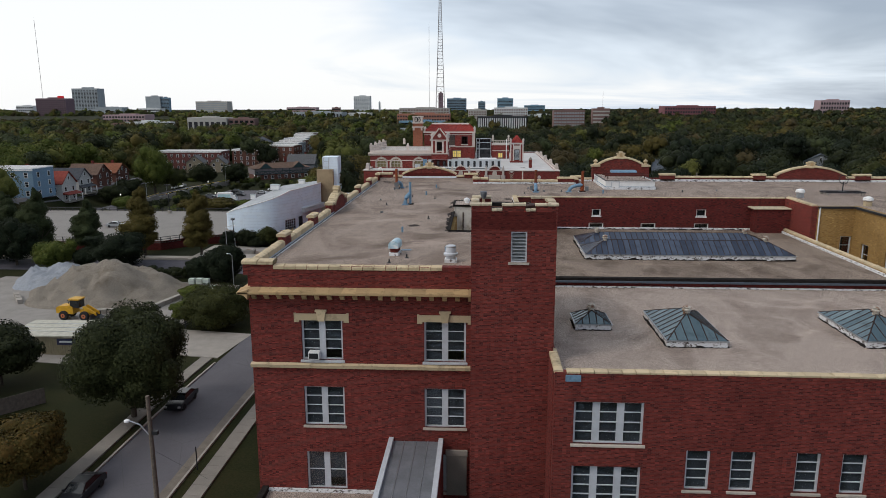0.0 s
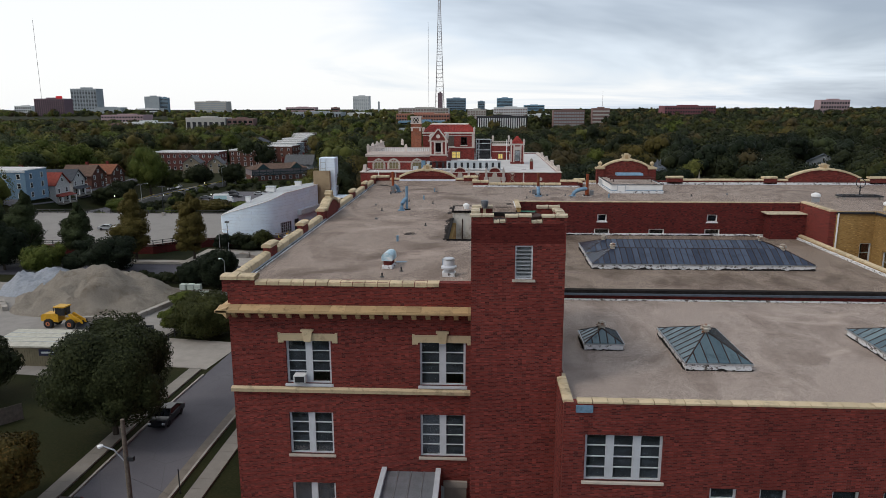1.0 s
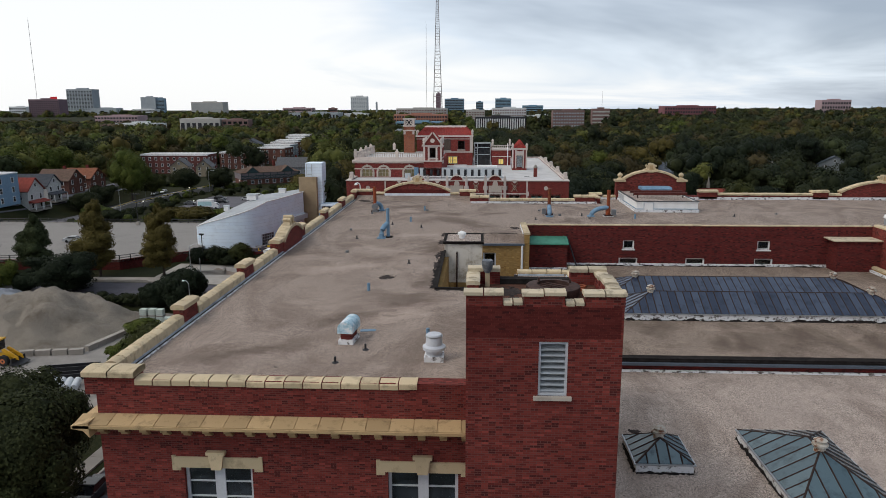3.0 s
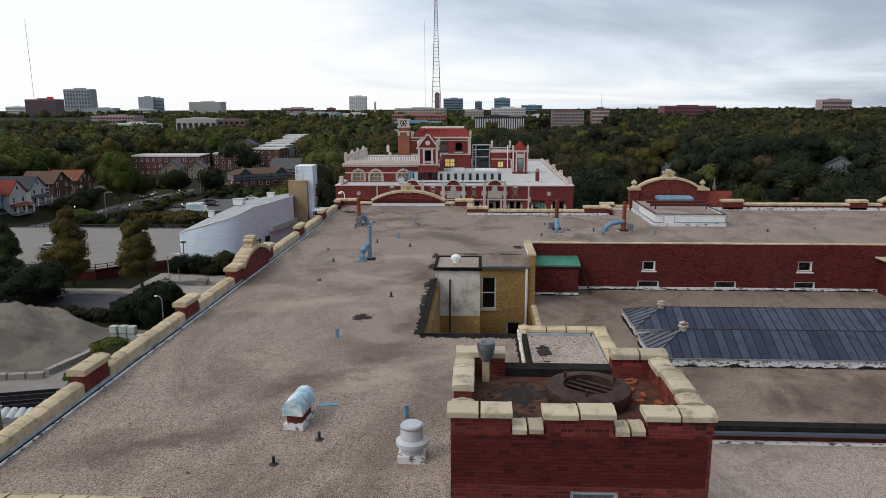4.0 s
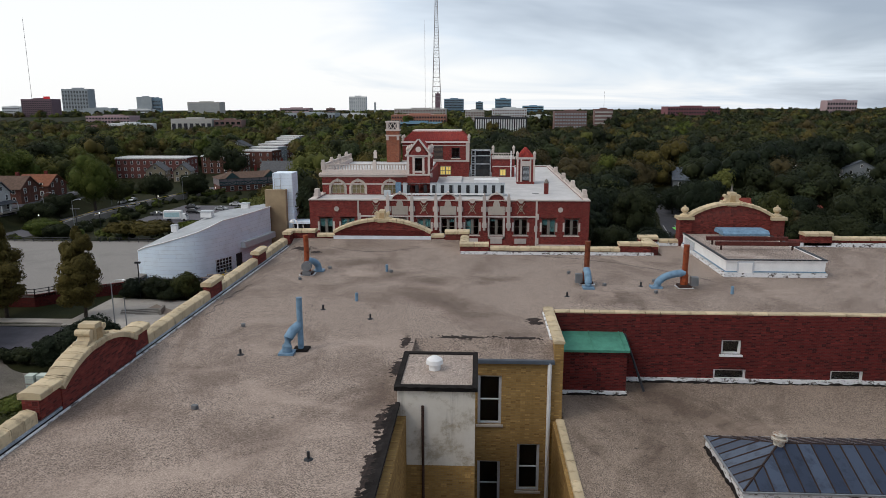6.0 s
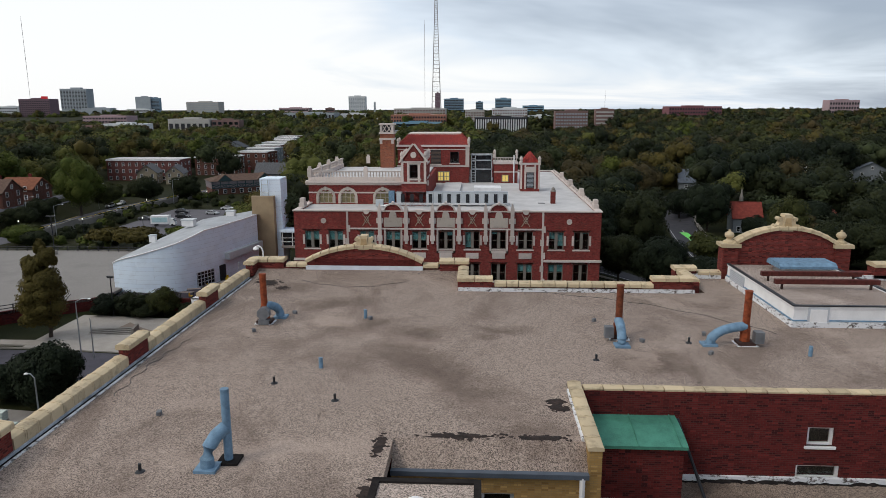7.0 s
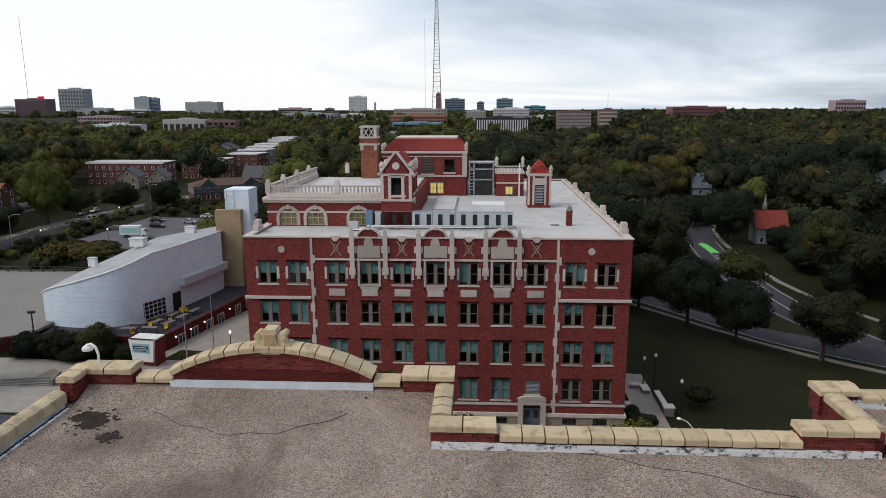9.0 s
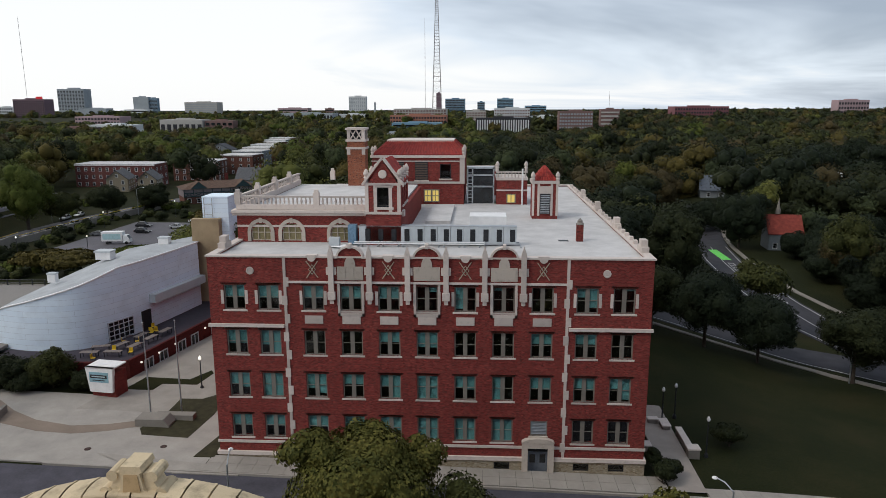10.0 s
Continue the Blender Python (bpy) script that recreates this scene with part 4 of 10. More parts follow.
part("low_roof", boxes((4.4, 33, 35.7, 55.2, 19.5, 19.95)), M_GRAVEL2, hall)
part("low_roof", boxes((4.1, 33.4, 55.5, 78.7, 20.2, 20.6)), M_GRAVEL3, hall)
part("roof_step", boxes((4.4, 33.4, 55.2, 55.5, 19.5, 20.46)), M_BRICK_W, hall)
part("tar_edge", boxes((4.4, 33.4, 55.17, 55.5, 20.46, 20.6)), M_TAR, hall)
part("gutter", boxes((4.4, 33, 54.98, 55.16, 20.36, 20.5)), M_GUTTER, hall)
part("foot_flashing", boxes((4.4, 33, 55.05, 55.2, 19.95, 20.06)), M_FLASH, hall)
part("tar_flashing", boxes((4.4, 33.4, 55.22, 55.75, 20.6, 20.7)), M_TAR, hall)
part("east_wall", boxes((33, 33.5, 35.7, 78.7, -1, 20.9)), M_BRICK_Y, hall)
coping_run(hall, (33.2, 35.5), (33.2, 77), 20.9, 0.5, 0.2, 0.8)
part("white_flashing", boxes((32.8, 33.0, 55.6, 78.5, 20.6, 20.8)), M_FLASH, hall)
coping_run(hall, (4.6, 35.42), (33.4, 35.42), 20.5, 0.52, 0.13, 0.72)
coping_run(hall, (4.2, 35.3), (4.2, 38.7), 20.45, 0.48, 0.18, 0.72)
for a, b, c, d in lf:
    window(hall, a, 35.36, c, b - a, d - c, "triple" if b - a > 2 else "single", "s", M_FRAME, blind=0.92, blind_mat=M_SLATEBLIND, rails=(0.27, 0.5, 0.74), sill=(M_STONE, 0.12, 0.16, 0.12))
part("vent_plate", boxes((4.55, 5.35, 35.12, 35.2, 20.05, 20.4)), M_BLUE, hall)

# ---- east wing of buff brick ----
ew_s, ew_w = [(36.7, 37.8, 19.3, 21.15)], [(y, y + 1.35, 18.75, 20.75) for y in (56.5, 61.0, 65.0, 69.2)]
part("east_wing_wall", wall_boxes(bmesh.new(), "x", 34.2, EW, 72.3, 72.8, 2, RA + 0.1, ew_s), M_BRICK_Y, hall)
part("east_wing_wall", wall_boxes(bmesh.new(), "y", 40.0, 72.3, EW - 0.5, EW, 2, RA + 0.1, ew_w), M_BRICK_Y, hall)
part("core", boxes((34.6, 37.6, 73.6, 78, 2, RA - 0.6)), M_INSIDE, hall)
part("core", boxes((EW + 0.9, 45, 42, 72, 2, RA - 0.6)), M_INSIDE, hall)
part("downpipe", tube(bmesh.new(), [(34.35, 72.2, RA), (34.35, 72.2, 3)], 0.08), M_WHITE, hall)
part("return_wall", boxes((33.6, 34.2, 72.3, 79.2, 2, RA + 0.1)), M_BRICK, hall)
coping_run(hall, (33.9, 72.4), (33.9, 78.6), RA + 0.1, 0.6, 0.2, 0.75)
part("gutter", boxes((34.2, EW - 0.7, 72.15, 72.3, RA - 0.1, RA + 0.12), (EW - 0.66, EW - 0.5, 40, 72.15, RA - 0.1, RA + 0.12)), M_DARKM, hall)
for a, b, c, d in ew_w:
    window(hall, EW - 0.36, b, c, b - a, d - c, "single", "w", M_FRAME, sill=(M_STONE, 0.08, 0.12, 0.05))
for a, b, c, d in ew_s:
    window(hall, a, 72.44, c, b - a, d - c, "single", "s", M_FRAME, sill=(M_STONE, 0.08, 0.12, 0.05))

# ---- skylights ----
k = Mat("rust_streaked_cream_paint", 0.7)
M_VENTP = k.color(k.ramp(k.noise(3.5, 5, 0.7), [(0.36, (0.50, 0.47, 0.42)), (0.52, (0.38, 0.33, 0.27)), (0.6, (0.20, 0.08, 0.04)), (0.75, (0.10, 0.05, 0.035))]))
M_CAP = rust_mat("black_rusted_cap", (0.030, 0.017, 0.014))


def hip_skylight(label, x0, x1, y0, y1, z, curb, rise, along, ridge_in, seams, vents):
    """A glazed hip skylight on a white curb: curb, eave, each glass panel, caps over the joints, ridge vents."""
    ob = thing("skylight", label, "skylight", (x0, y0, z), "roof skylights")
    w, l = x1 - x0, y1 - y0
    part("curb", slab([(0, w, 0, l)], 0, curb, [(0.12, w - 0.12, 0.12, l - 0.12)]), M_FLASH, ob)
    part("eave", slab([(-0.07, w + 0.07, -0.07, l + 0.07)], curb, curb + 0.06, [(0.1, w - 0.1, 0.1, l - 0.1)]), M_METAL, ob)
    tar_edge(ob, [((0, 0), (w, 0)), ((w, 0), (w, l)), ((w, l), (0, l)), ((0, l), (0, 0))], 0, curb * 0.42, int(x0 * 7 + y0))
    zc = curb + 0.06
    if along == "x":
        ra, rb = Vector((ridge_in, l / 2, zc + rise)), Vector((w - ridge_in, l / 2, zc + rise))
    else:
        ra, rb = Vector((w / 2, ridge_in, zc + rise)), Vector((w / 2, l - ridge_in, zc + rise))
    c = [Vector((0, 0, zc)), Vector((w, 0, zc)), Vector((w, l, zc)), Vector((0, l, zc))]
    if along == "x":
        faces = [(c[0], c[1], rb, ra), (c[1], c[2], rb, rb), (c[2], c[3], ra, rb), (c[3], c[0], ra, ra)]
    else:
        faces = [(c[0], c[1], ra, ra), (c[1], c[2], rb, ra), (c[2], c[3], rb, rb), (c[3], c[0], ra, rb)]
    rib = bmesh.new()
    for k, (p, q, tq, tp) in enumerate(faces):
        length = (q - p).length
        n = max(3, round(length / seams))
        u = (q - p).normalized()
        up = ((tp + tq) / 2 - (p + q) / 2)
        up -= u * up.dot(u)
        nor = u.cross(up).normalized()
        a, b = (tp - p).dot(u), (tq - p).dot(u)      # foot of the two upper corners along the eave
        cuts = sorted({*(length * i / n for i in range(n + 1)), round(a, 5), round(b, 5)})

        def top(s):
            if s < a - 1e-6:
                return s / a
            if s > b + 1e-6:
                return (length - s) / (length - b)
            return 1.0
        for s0, s1 in zip(cuts, cuts[1:]):
            if s1 - s0 < 0.02:
                continue
            pts = [p + u * s0, p + u * s1, p + u * s1 + up * top(s1), p + u * s0 + up * top(s0)]
            bm = bmesh.new()
            lo = [bm.verts.new(x + nor * 0.005) for x in pts]
            hi = [bm.verts.new(x + nor * 0.025) for x in pts]
            bmesh.ops.remove_doubles(bm, verts=bm.verts[:], dist=1e-4)
            bmesh.ops.convex_hull(bm, input=bm.verts[:])
            part("glass_panel", bm, M_SKYGLASS if w > 10 else M_SKYTEAL, ob)
        for i in range(1, n):
            s = length * i / n
            if top(s) > 0.06:
                tube(rib, [p + u * s + nor * 0.02, p + u * s + up * top(s) + nor * 0.03], 0.035, 4)
    for p, q in ((c[0], faces[0][3]), (c[1], faces[0][2]), (c[2], faces[2][3]), (c[3], faces[2][2]), (ra, rb)):
        tube(rib, [p, q], 0.05, 5)
    tagged(part("glazing_cap", rib, M_CAP, ob, "thin dark rusted caps over the glazing joints"), kind="stuff")
    for t in vents:
        m = ra.lerp(rb, t)
        part("ridge_vent", lathe(bmesh.new(), [(0.22, m.z - 0.12), (0.2, m.z + 0.14), (0.3, m.z + 0.16), (0.3, m.z + 0.24), (0.2, m.z + 0.26), (0.2, m.z + 0.36), (0.26, m.z + 0.38), (0.1, m.z + 0.45)], m.x, m.y, 12), M_VENTP, ob)
    return ob


LOW, LOW2 = 19.95, 20.6
hip_skylight("long twin hip skylight of wired glass on white curb", 9.55, 28.1, 62.6, 66.4, LOW2, 0.42, 1.0, "x", 2.0, 0.52, (0.0, 1.0))
hip_skylight("long twin hip skylight of wired glass on white curb", 9.65, 28.1, 67.5, 71.7, LOW2, 0.42, 0.8, "x", 2.0, 0.52, (0.0, 1.0))
hip_skylight("small hip skylight with a round ridge vent", 6.25, 8.55, 44.15, 46.6, LOW, 0.34, 0.62, "y", 1.0, 0.46, (0.5,))
hip_skylight("middle-sized hip skylight with flaking white curb", 11.35, 14.95, 41.1, 47.3, LOW, 0.36, 0.98, "y", 2.6, 0.6, (0.06,))
hip_skylight("middle-sized hip skylight with flaking white curb", 23.25, 26.9, 41.5, 47.6, LOW, 0.36, 0.98, "y", 2.6, 0.6, (0.06,))

# ---- things on the high roof ----
hood = thing("hooded_roof_vent", "white and blue painted barrel-topped roof vent on a brick box", "roof vent", (-5.95, 47.55, RA), rz=-6)
hood.matrix_basis = hood.matrix_basis @ Matrix.Diagonal((0.66, 0.82, 0.74, 1))
part("curb", boxes((-0.5, 0.5, -0.45, 0.9, 0, 0.28)), M_FLASH, hood)
part("box", boxes((-0.38, 0.38, -0.3, 0.8, 0.28, 0.75)), M_BRICK, hood)
bm = bmesh.new()
arc = [(-0.52 + 0.0, 0.7)] + [(0.52 * math.cos(math.pi - math.pi * i / 12), 1.0 + 0.42 * math.sin(math.pi * i / 12)) for i in range(13)] + [(0.52, 0.7)]
prism(bm, arc, "y", -0.5, 1.1)
k = Mat("chipped_blue_white_paint", 0.5)
M_CHIP = k.color(k.ramp(k.noise(2.6, 6, 0.7), [(0.42, (0.70, 0.72, 0.73)), (0.5, (0.42, 0.58, 0.66)), (0.62, (0.25, 0.40, 0.48)), (0.72, (0.12, 0.09, 0.08))]))
part("barrel_cap", bm, M_CHIP, hood)
tagged(part("loose_plate", boxes((-0.5, 0.5, -0.18, 0.18, 0, 0.05)), M_BLUE, None, at=Matrix.Translation((-5.3, 49.2, RA)) @ pose(0, 0, 0, 0, 0, 8) @ Matrix.Scale(0.72, 4)), "loose blue sheet metal strip lying on gravel", "metal sheet")

mush = thing("mushroom_vent", "round white metal mushroom vent on a square curb", "roof vent", (-1.95, 45.58, RA))
mush.matrix_basis = mush.matrix_basis @ Matrix.Scale(0.73, 4)
part("curb", boxes((-0.55, 0.55, -0.55, 0.55, 0, 0.3)), M_FLASH, mush)
part("drum", lathe(bmesh.new(), [(0.45, 0.3), (0.45, 0.62), (0.66, 0.64), (0.66, 0.8), (0.48, 0.9), (0.46, 1.45), (0.40, 1.52)], seg=24), M_FRAME, mush, smooth=True)
part("cap_seam", lathe(bmesh.new(), [(0.49, 1.38), (0.49, 1.44)], seg=24), M_METAL, mush)


def flue(x, y, hgt, lean, label, mat, elbow, box_side):
    """An orange-rusted exhaust stack with its fan box and a blue painted elbow duct."""
    ob = thing("exhaust_stack", label, "exhaust stack", (x, y, RA), "rusty exhaust stacks")
    part("base_plate", boxes((-0.44, 0.48, -0.42, 0.38, 0, 0.03)), M_FLASH, ob)
    part("base_curb", boxes((-0.36, 0.38, -0.36, 0.3, 0.03, 0.16)), M_RUSTD, ob)
    part("fan_housing", lathe(bmesh.new(), [(0.22, 0.14), (0.23, 0.2), (0.23, 0.72), (0.17, 0.9)], seg=8), mat, ob)
    part("stack_pipe", tube(bmesh.new(), [(0, 0, 0.6), (lean * 0.4, 0, 1.3), (lean, 0, hgt)], [0.165, 0.16, 0.16], 14), mat, ob, smooth=True)
    part("pipe_lip", tube(bmesh.new(), [(lean, 0, hgt - 0.03), (lean, 0, hgt + 0.05)], 0.175, 14), mat, ob)
    sx, sy = box_side
    if abs(sx) < 0.2:
        part("motor_box", boxes((sx - 0.26, sx + 0.26, sy - 0.16, sy + 0.16, 0.03, 0.26)), M_BOX, ob)
        part("scroll_housing", prism(bmesh.new(), [(sx + 0.32 * math.cos(0.785 * k + 0.39), 0.58 + 0.32 * math.sin(0.785 * k + 0.39)) for k in range(8)], "y", sy - 0.15, sy + 0.2), M_BOX, ob)
    else:
        part("motor_box", boxes((sx - 0.2, sx + 0.2, sy - 0.19, sy + 0.19, 0.16, 0.68)), M_BOX, ob)
    ex, ey = elbow
    pts = []
    for i in range(9):
        a = math.pi / 2 * i / 8
        pts.append((ex * math.sin(a) * 0.95 + 0.0, ey * math.sin(a) * 0.95, 0.18 + 0.66 * math.cos(a)))
    part("elbow_duct", tube(bmesh.new(), [(0, 0, 0.84)] + pts + [(ex, ey, 0.02)], 0.21, 14), M_BLUE, ob, "faded blue elbow duct", smooth=True)
    part("duct_foot", boxes((ex - 0.33, ex + 0.33, ey - 0.3, ey + 0.3, 0, 0.1)), M_BLUE, ob)


flue(-10.5, 86.7, 2.45, -0.02, "orange rusted exhaust stack beside a blue elbow duct", M_RUST, (0.55, 0.85), (0.05, -0.35))
flue(6.62, 85.1, 2.5, 0.02, "dark rusted exhaust stack with a blue elbow duct", rust_mat("brown_rust", (0.16, 0.045, 0.02)), (-0.05, -1.2), (-0.5, -0.4))
flue(12.15, 84.45, 2.45, 0.02, "tall orange rusted exhaust stack with long blue elbow", M_RUST, (-1.65, -0.2), (0.5, -0.25))
bp = thing("bent_vent_pipe", "tall faded blue vent pipe rising from an elbow", "vent pipe", (-7.47, 72.95, RA))
part("foot", boxes((-0.25, 0.4, -0.3, 0.3, 0, 0.08)), M_TAR, bp)
part("elbow_foot", boxes((-0.75, -0.1, -0.8, -0.2, 0, 0.09)), M_BLUE, bp)
part("elbow", tube(bmesh.new(), [(-0.42, -0.5, 0), (-0.42, -0.5, 0.35), (-0.36, -0.42, 0.68), (-0.2, -0.24, 0.95), (0.02, -0.02, 1.12)], 0.21, 14), M_BLUE, bp, smooth=True)
part("pipe", tube(bmesh.new(), [(0.05, 0, 0.05), (0.05, 0, 2.35)], 0.13, 12), M_BLUE, bp, smooth=True)

# small plumbing vents, stubs and drains
stub_me = {}


def stub(x, y, kind):
    if kind not in stub_me:
        if kind == "blue":
            stub_me[kind] = mesh_of(tube(bmesh.new(), [(0, 0, 0), (0, 0, 0.45)], 0.085, 10), "vent_stub", M_BLUE)
        elif kind == "dark":
            bm = tube(bmesh.new(), [(0, 0, 0), (0, 0, 0.26)], 0.05, 8)
            lathe(bm, [(0.15, 0.0), (0.12, 0.03), (0.06, 0.05)], seg=10)
            stub_me[kind] = mesh_of(bm, "vent_stub", M_DARKM)
        else:
            bm = boxes((-0.11, 0.11, -0.08, 0.08, 0, 0.17))
            bmesh.ops.bevel(bm, geom=bm.edges[:], offset=0.02, segments=1, affect="EDGES")
            stub_me[kind] = mesh_of(bm, "vent_stub", M_BOX)
    lab = {"blue": "short faded blue vent stub on gravel roof", "dark": "dark lead-flashed plumbing vent on gravel roof", "grey": "small grey metal vent stub on gravel roof"}[kind]
    tagged(part("vent_stub", stub_me[kind], None, None, at=Matrix.Translation((x, y, RA)) @ pose(0, 0, 0, 0, 0, x * 40)), lab, "vent stub", "small roof vents")


for x, y, kd in ((-5.6, 87.6, "blue"), (-6.34, 80.7, "blue"), (14.4, 83.0, "blue"), (5.14, 82.1, "dark"), (-9.83, 72.2, "dark"), (-6.4, 56.4, "blue"), (-2.41, 48.3, "blue"), (-5.33, 87.4, "grey"),
                 (-9.4, 88.2, "grey"), (10.7, 85.6, "grey"), (9.7, 84.5, "dark"), (7.6, 84.5, "grey"), (-10.6, 85.2, "grey"), (-7.8, 79.0, "dark"), (-4.8, 63.5, "dark"), (-9.6, 66.8, "grey"),
                 (-5.1, 77.5, "dark"), (-11.0, 76.0, "grey"), (-5.0, 46.6, "dark"), (-2.3, 46.6, "dark"), (10.2, 83.0, "grey"), (-3.6, 96.3, "dark"), (-6.0, 45.0, "dark"), (5.9, 87.5, "grey"), (28.5, 86.0, "grey"), (24.0, 84.5, "dark")):
    stub(x, y, kd)

# broken roofing: tar scabs with an uneven edge
def scab(x, y, rx, ry, seed, name="bare_patch", z=RA):
    """A ragged bare patch: an uneven middle and loose flakes scattered round it."""
    rnd = random.Random(seed)
    bm = bmesh.new()

    def flake(cx, cy, ax, ay, n, h):
        t = rnd.uniform(0, 6)
        ring = []
        for i in range(n):
            a = 2 * math.pi * i / n
            f = rnd.uniform(0.72, 1.08) + 0.16 * math.sin(2 * a + t) + 0.1 * math.sin(5 * a + 2 * t)
            ring.append(bm.verts.new((cx + ax * f * math.cos(a), cy + ay * f * math.sin(a), z + 0.004)))
        c = bm.verts.new((cx, cy, z + h))
        for i in range(n):
            bm.faces.new((ring[i], ring[(i + 1) % n], c))
    flake(x, y, rx * 0.6, ry * 0.6, 30, 0.03)
    for i in range(46):
        a, d = rnd.uniform(0, 6.28), abs(rnd.gauss(0.55, 0.3))
        q = rnd.uniform(0.03, 0.1) * (1.6 if d < 0.6 else 1)
        flake(x + rx * d * math.cos(a), y + ry * d * math.sin(a), q * rnd.uniform(0.7, 1.6), q, 7, 0.025)
    tagged(part(name, bm, M_SCAB, None), "dark torn bare patch in the gravel roofing", "roof patch", "bare roof patches", kind="stuff")


k = Mat("torn_felt", 0.9)
M_SCAB = k.color(k.ramp(k.noise(4, 6, 0.75), [(0.35, (0.014, 0.011, 0.010)), (0.55, (0.034, 0.022, 0.018)), (0.75, (0.075, 0.05, 0.04))]))
scab(-12.85, 94.7, 0.85, 0.8, 3)
scab(-12.5, 94.3, 0.7, 0.7, 31)
scab(-13.0, 94.9, 0.6, 0.5, 32)
scab(-11.5, 93.4, 0.5, 0.4, 33)
scab(-5.8, 59.6, 0.6, 0.75, 4)
scab(3.0, 77.7, 0.35, 0.5, 5)
scab(-2.95, 63.0, 0.25, 1.5, 6)
scab(-3.0, 66.0, 0.2, 1.1, 7)
scab(2.05, 47.0, 0.16, 0.85, 8, z=26.98)
scab(2.05, 44.6, 0.16, 0.85, 9, z=26.98)
scab(3.0, 77.2, 0.5, 0.3, 12)
scab(-0.5, 74.9, 1.7, 0.3, 21)
scab(2.2, 74.9, 1.2, 0.26, 22)
scab(-3.0, 74.2, 0.3, 0.9, 23)
scab(-3.0, 71.0, 0.25, 1.2, 24)
scab(7.0, 47.8, 0.2, 0.15, 10, z=LOW)
scab(7.7, 36.2, 0.5, 0.25, 11, z=LOW)

# stray cables over the gravel
def cable(pts, z=RA, r=0.011):
    tagged(part("roof_cable", tube(bmesh.new(), [(x, y, z + r) for x, y in pts], r, 5), M_DARKM, None), "thin dark cable lying slack across gravel", "cable", "roof cables")


def sweep(p, q, bow, n=22):
    p, q = Vector(p), Vector(q)
    nrm = Vector((-(q - p).y, (q - p).x)).normalized()
    return [tuple(p.lerp(q, i / n) + nrm * (bow * math.sin(math.pi * i / n) + 0.12 * math.sin(i * 1.3))) for i in range(n + 1)]


cable(sweep((-11.0, 95.3), (-3.4, 96.2), -2.0))
cable(sweep((3.5, 93.0), (14.2, 86.0), 1.2))
cable(sweep((-13.4, 77.5), (-13.2, 84.0), 0.25))

# ---- tower top: iron fan ring, mushroom cowl, rubble ----
fan = thing("roof_fan_ring", "round rusted iron fan ring with barred opening", "roof fan", (2.28, 40.1, 28.45))
fan.matrix_basis = fan.matrix_basis @ Matrix.Scale(0.84, 4)
bm = bmesh.new()
prof = [(0.62, 0.1), (0.62, 0.42), (1.02, 0.36), (1.05, 0.3), (1.0, 0.0)]
rings = [[bm.verts.new((r * math.cos(2 * math.pi * i / 36), r * math.sin(2 * math.pi * i / 36), z)) for i in range(36)] for r, z in prof]
for a, b in zip(rings, rings[1:]):
    for i in range(36):
        bm.faces.new((a[i], a[(i + 1) % 36], b[(i + 1) % 36], b[i]))
part("ring", bm, M_RUSTD, fan, smooth=True)
# flat black disc painted as the unlit shaft under the ring
part("well", lathe(bmesh.new(), [(0.63, 0.0), (0.63, 0.04)], seg=24), M_TAR, fan)
for i in range(4):
    c = -0.36 + i * 0.24
    h_ = math.sqrt(0.62 ** 2 - c * c)
    part("bar", tube(bmesh.new(), [(-h_ * 0.8 + c * 0.6, h_ * 0.6 + c * 0.8, 0.3), (h_ * 0.8 + c * 0.6, -h_ * 0.6 + c * 0.8, 0.3)], 0.035, 6), M_RUSTD, fan)
for a in (0.3, 2.4, 4.5):
    part("lug", boxes((-0.04, 0.04, -0.04, 0.04, 0.3, 0.55)), M_RUSTD, fan, at=Matrix.Translation((0.7 * math.cos(a), 0.7 * math.sin(a), 0)))
cowl = thing("chimney_cowl", "grey metal bowl cowl on a short stone flue", "chimney cowl", (0.17, 41.05, 28.45))
cowl.matrix_basis = cowl.matrix_basis @ Matrix.Diagonal((0.56, 0.56, 0.86, 1))
part("flue", boxes((-0.14, 0.14, -0.12, 0.12, 0, 0.62)), M_COPING, cowl)
part("bowl", lathe(bmesh.new(), [(0.16, 0.55), (0.3, 0.72), (0.36, 0.95), (0.34, 1.05), (0.2, 1.06), (0.12, 0.98)], seg=20), M_GALV_OLD, cowl, smooth=True)
rnd = random.Random(8)
bk = mesh_of(boxes((-0.1, 0.1, -0.05, 0.05, 0, 0.06)), "loose_brick", plain("orange_brick", (0.30, 0.085, 0.04), 0.9))
for i in range(9):
    tagged(part("loose_brick", bk, None, None, at=Matrix.Translation((rnd.uniform(3.25, 3.7), rnd.uniform(39.6, 41.2), 28.45)) @ pose(0, 0, 0, 0, 0, rnd.uniform(0, 180))), "loose fallen brick on the tower roof", "brick", "fallen bricks")
scab(0.9, 40.3, 0.8, 0.9, 21, z=28.45)
scab(0.6, 39.2, 0.6, 0.4, 22, z=28.45)

# ---- white penthouse with blue-topped fan and rusted beams ----
pent = thing("roof_penthouse", "low white painted roof penthouse with tarred edges", "penthouse", (15.42, 87.1, RA))
part("body", boxes((0, 5.95, 0, 9.2, 0, 0.95)), M_WHITE, pent)
part("skirt", slab([(-0.12, 6.07, -0.12, 9.2)], 0, 0.26, [(0, 5.95, 0, 9.2)]), M_FLASH, pent)
part("blue_band", slab([(-0.05, 6.0, -0.05, 9.2)], 0.3, 0.36, [(0, 5.95, 0, 9.2)]), M_BLUE, pent)
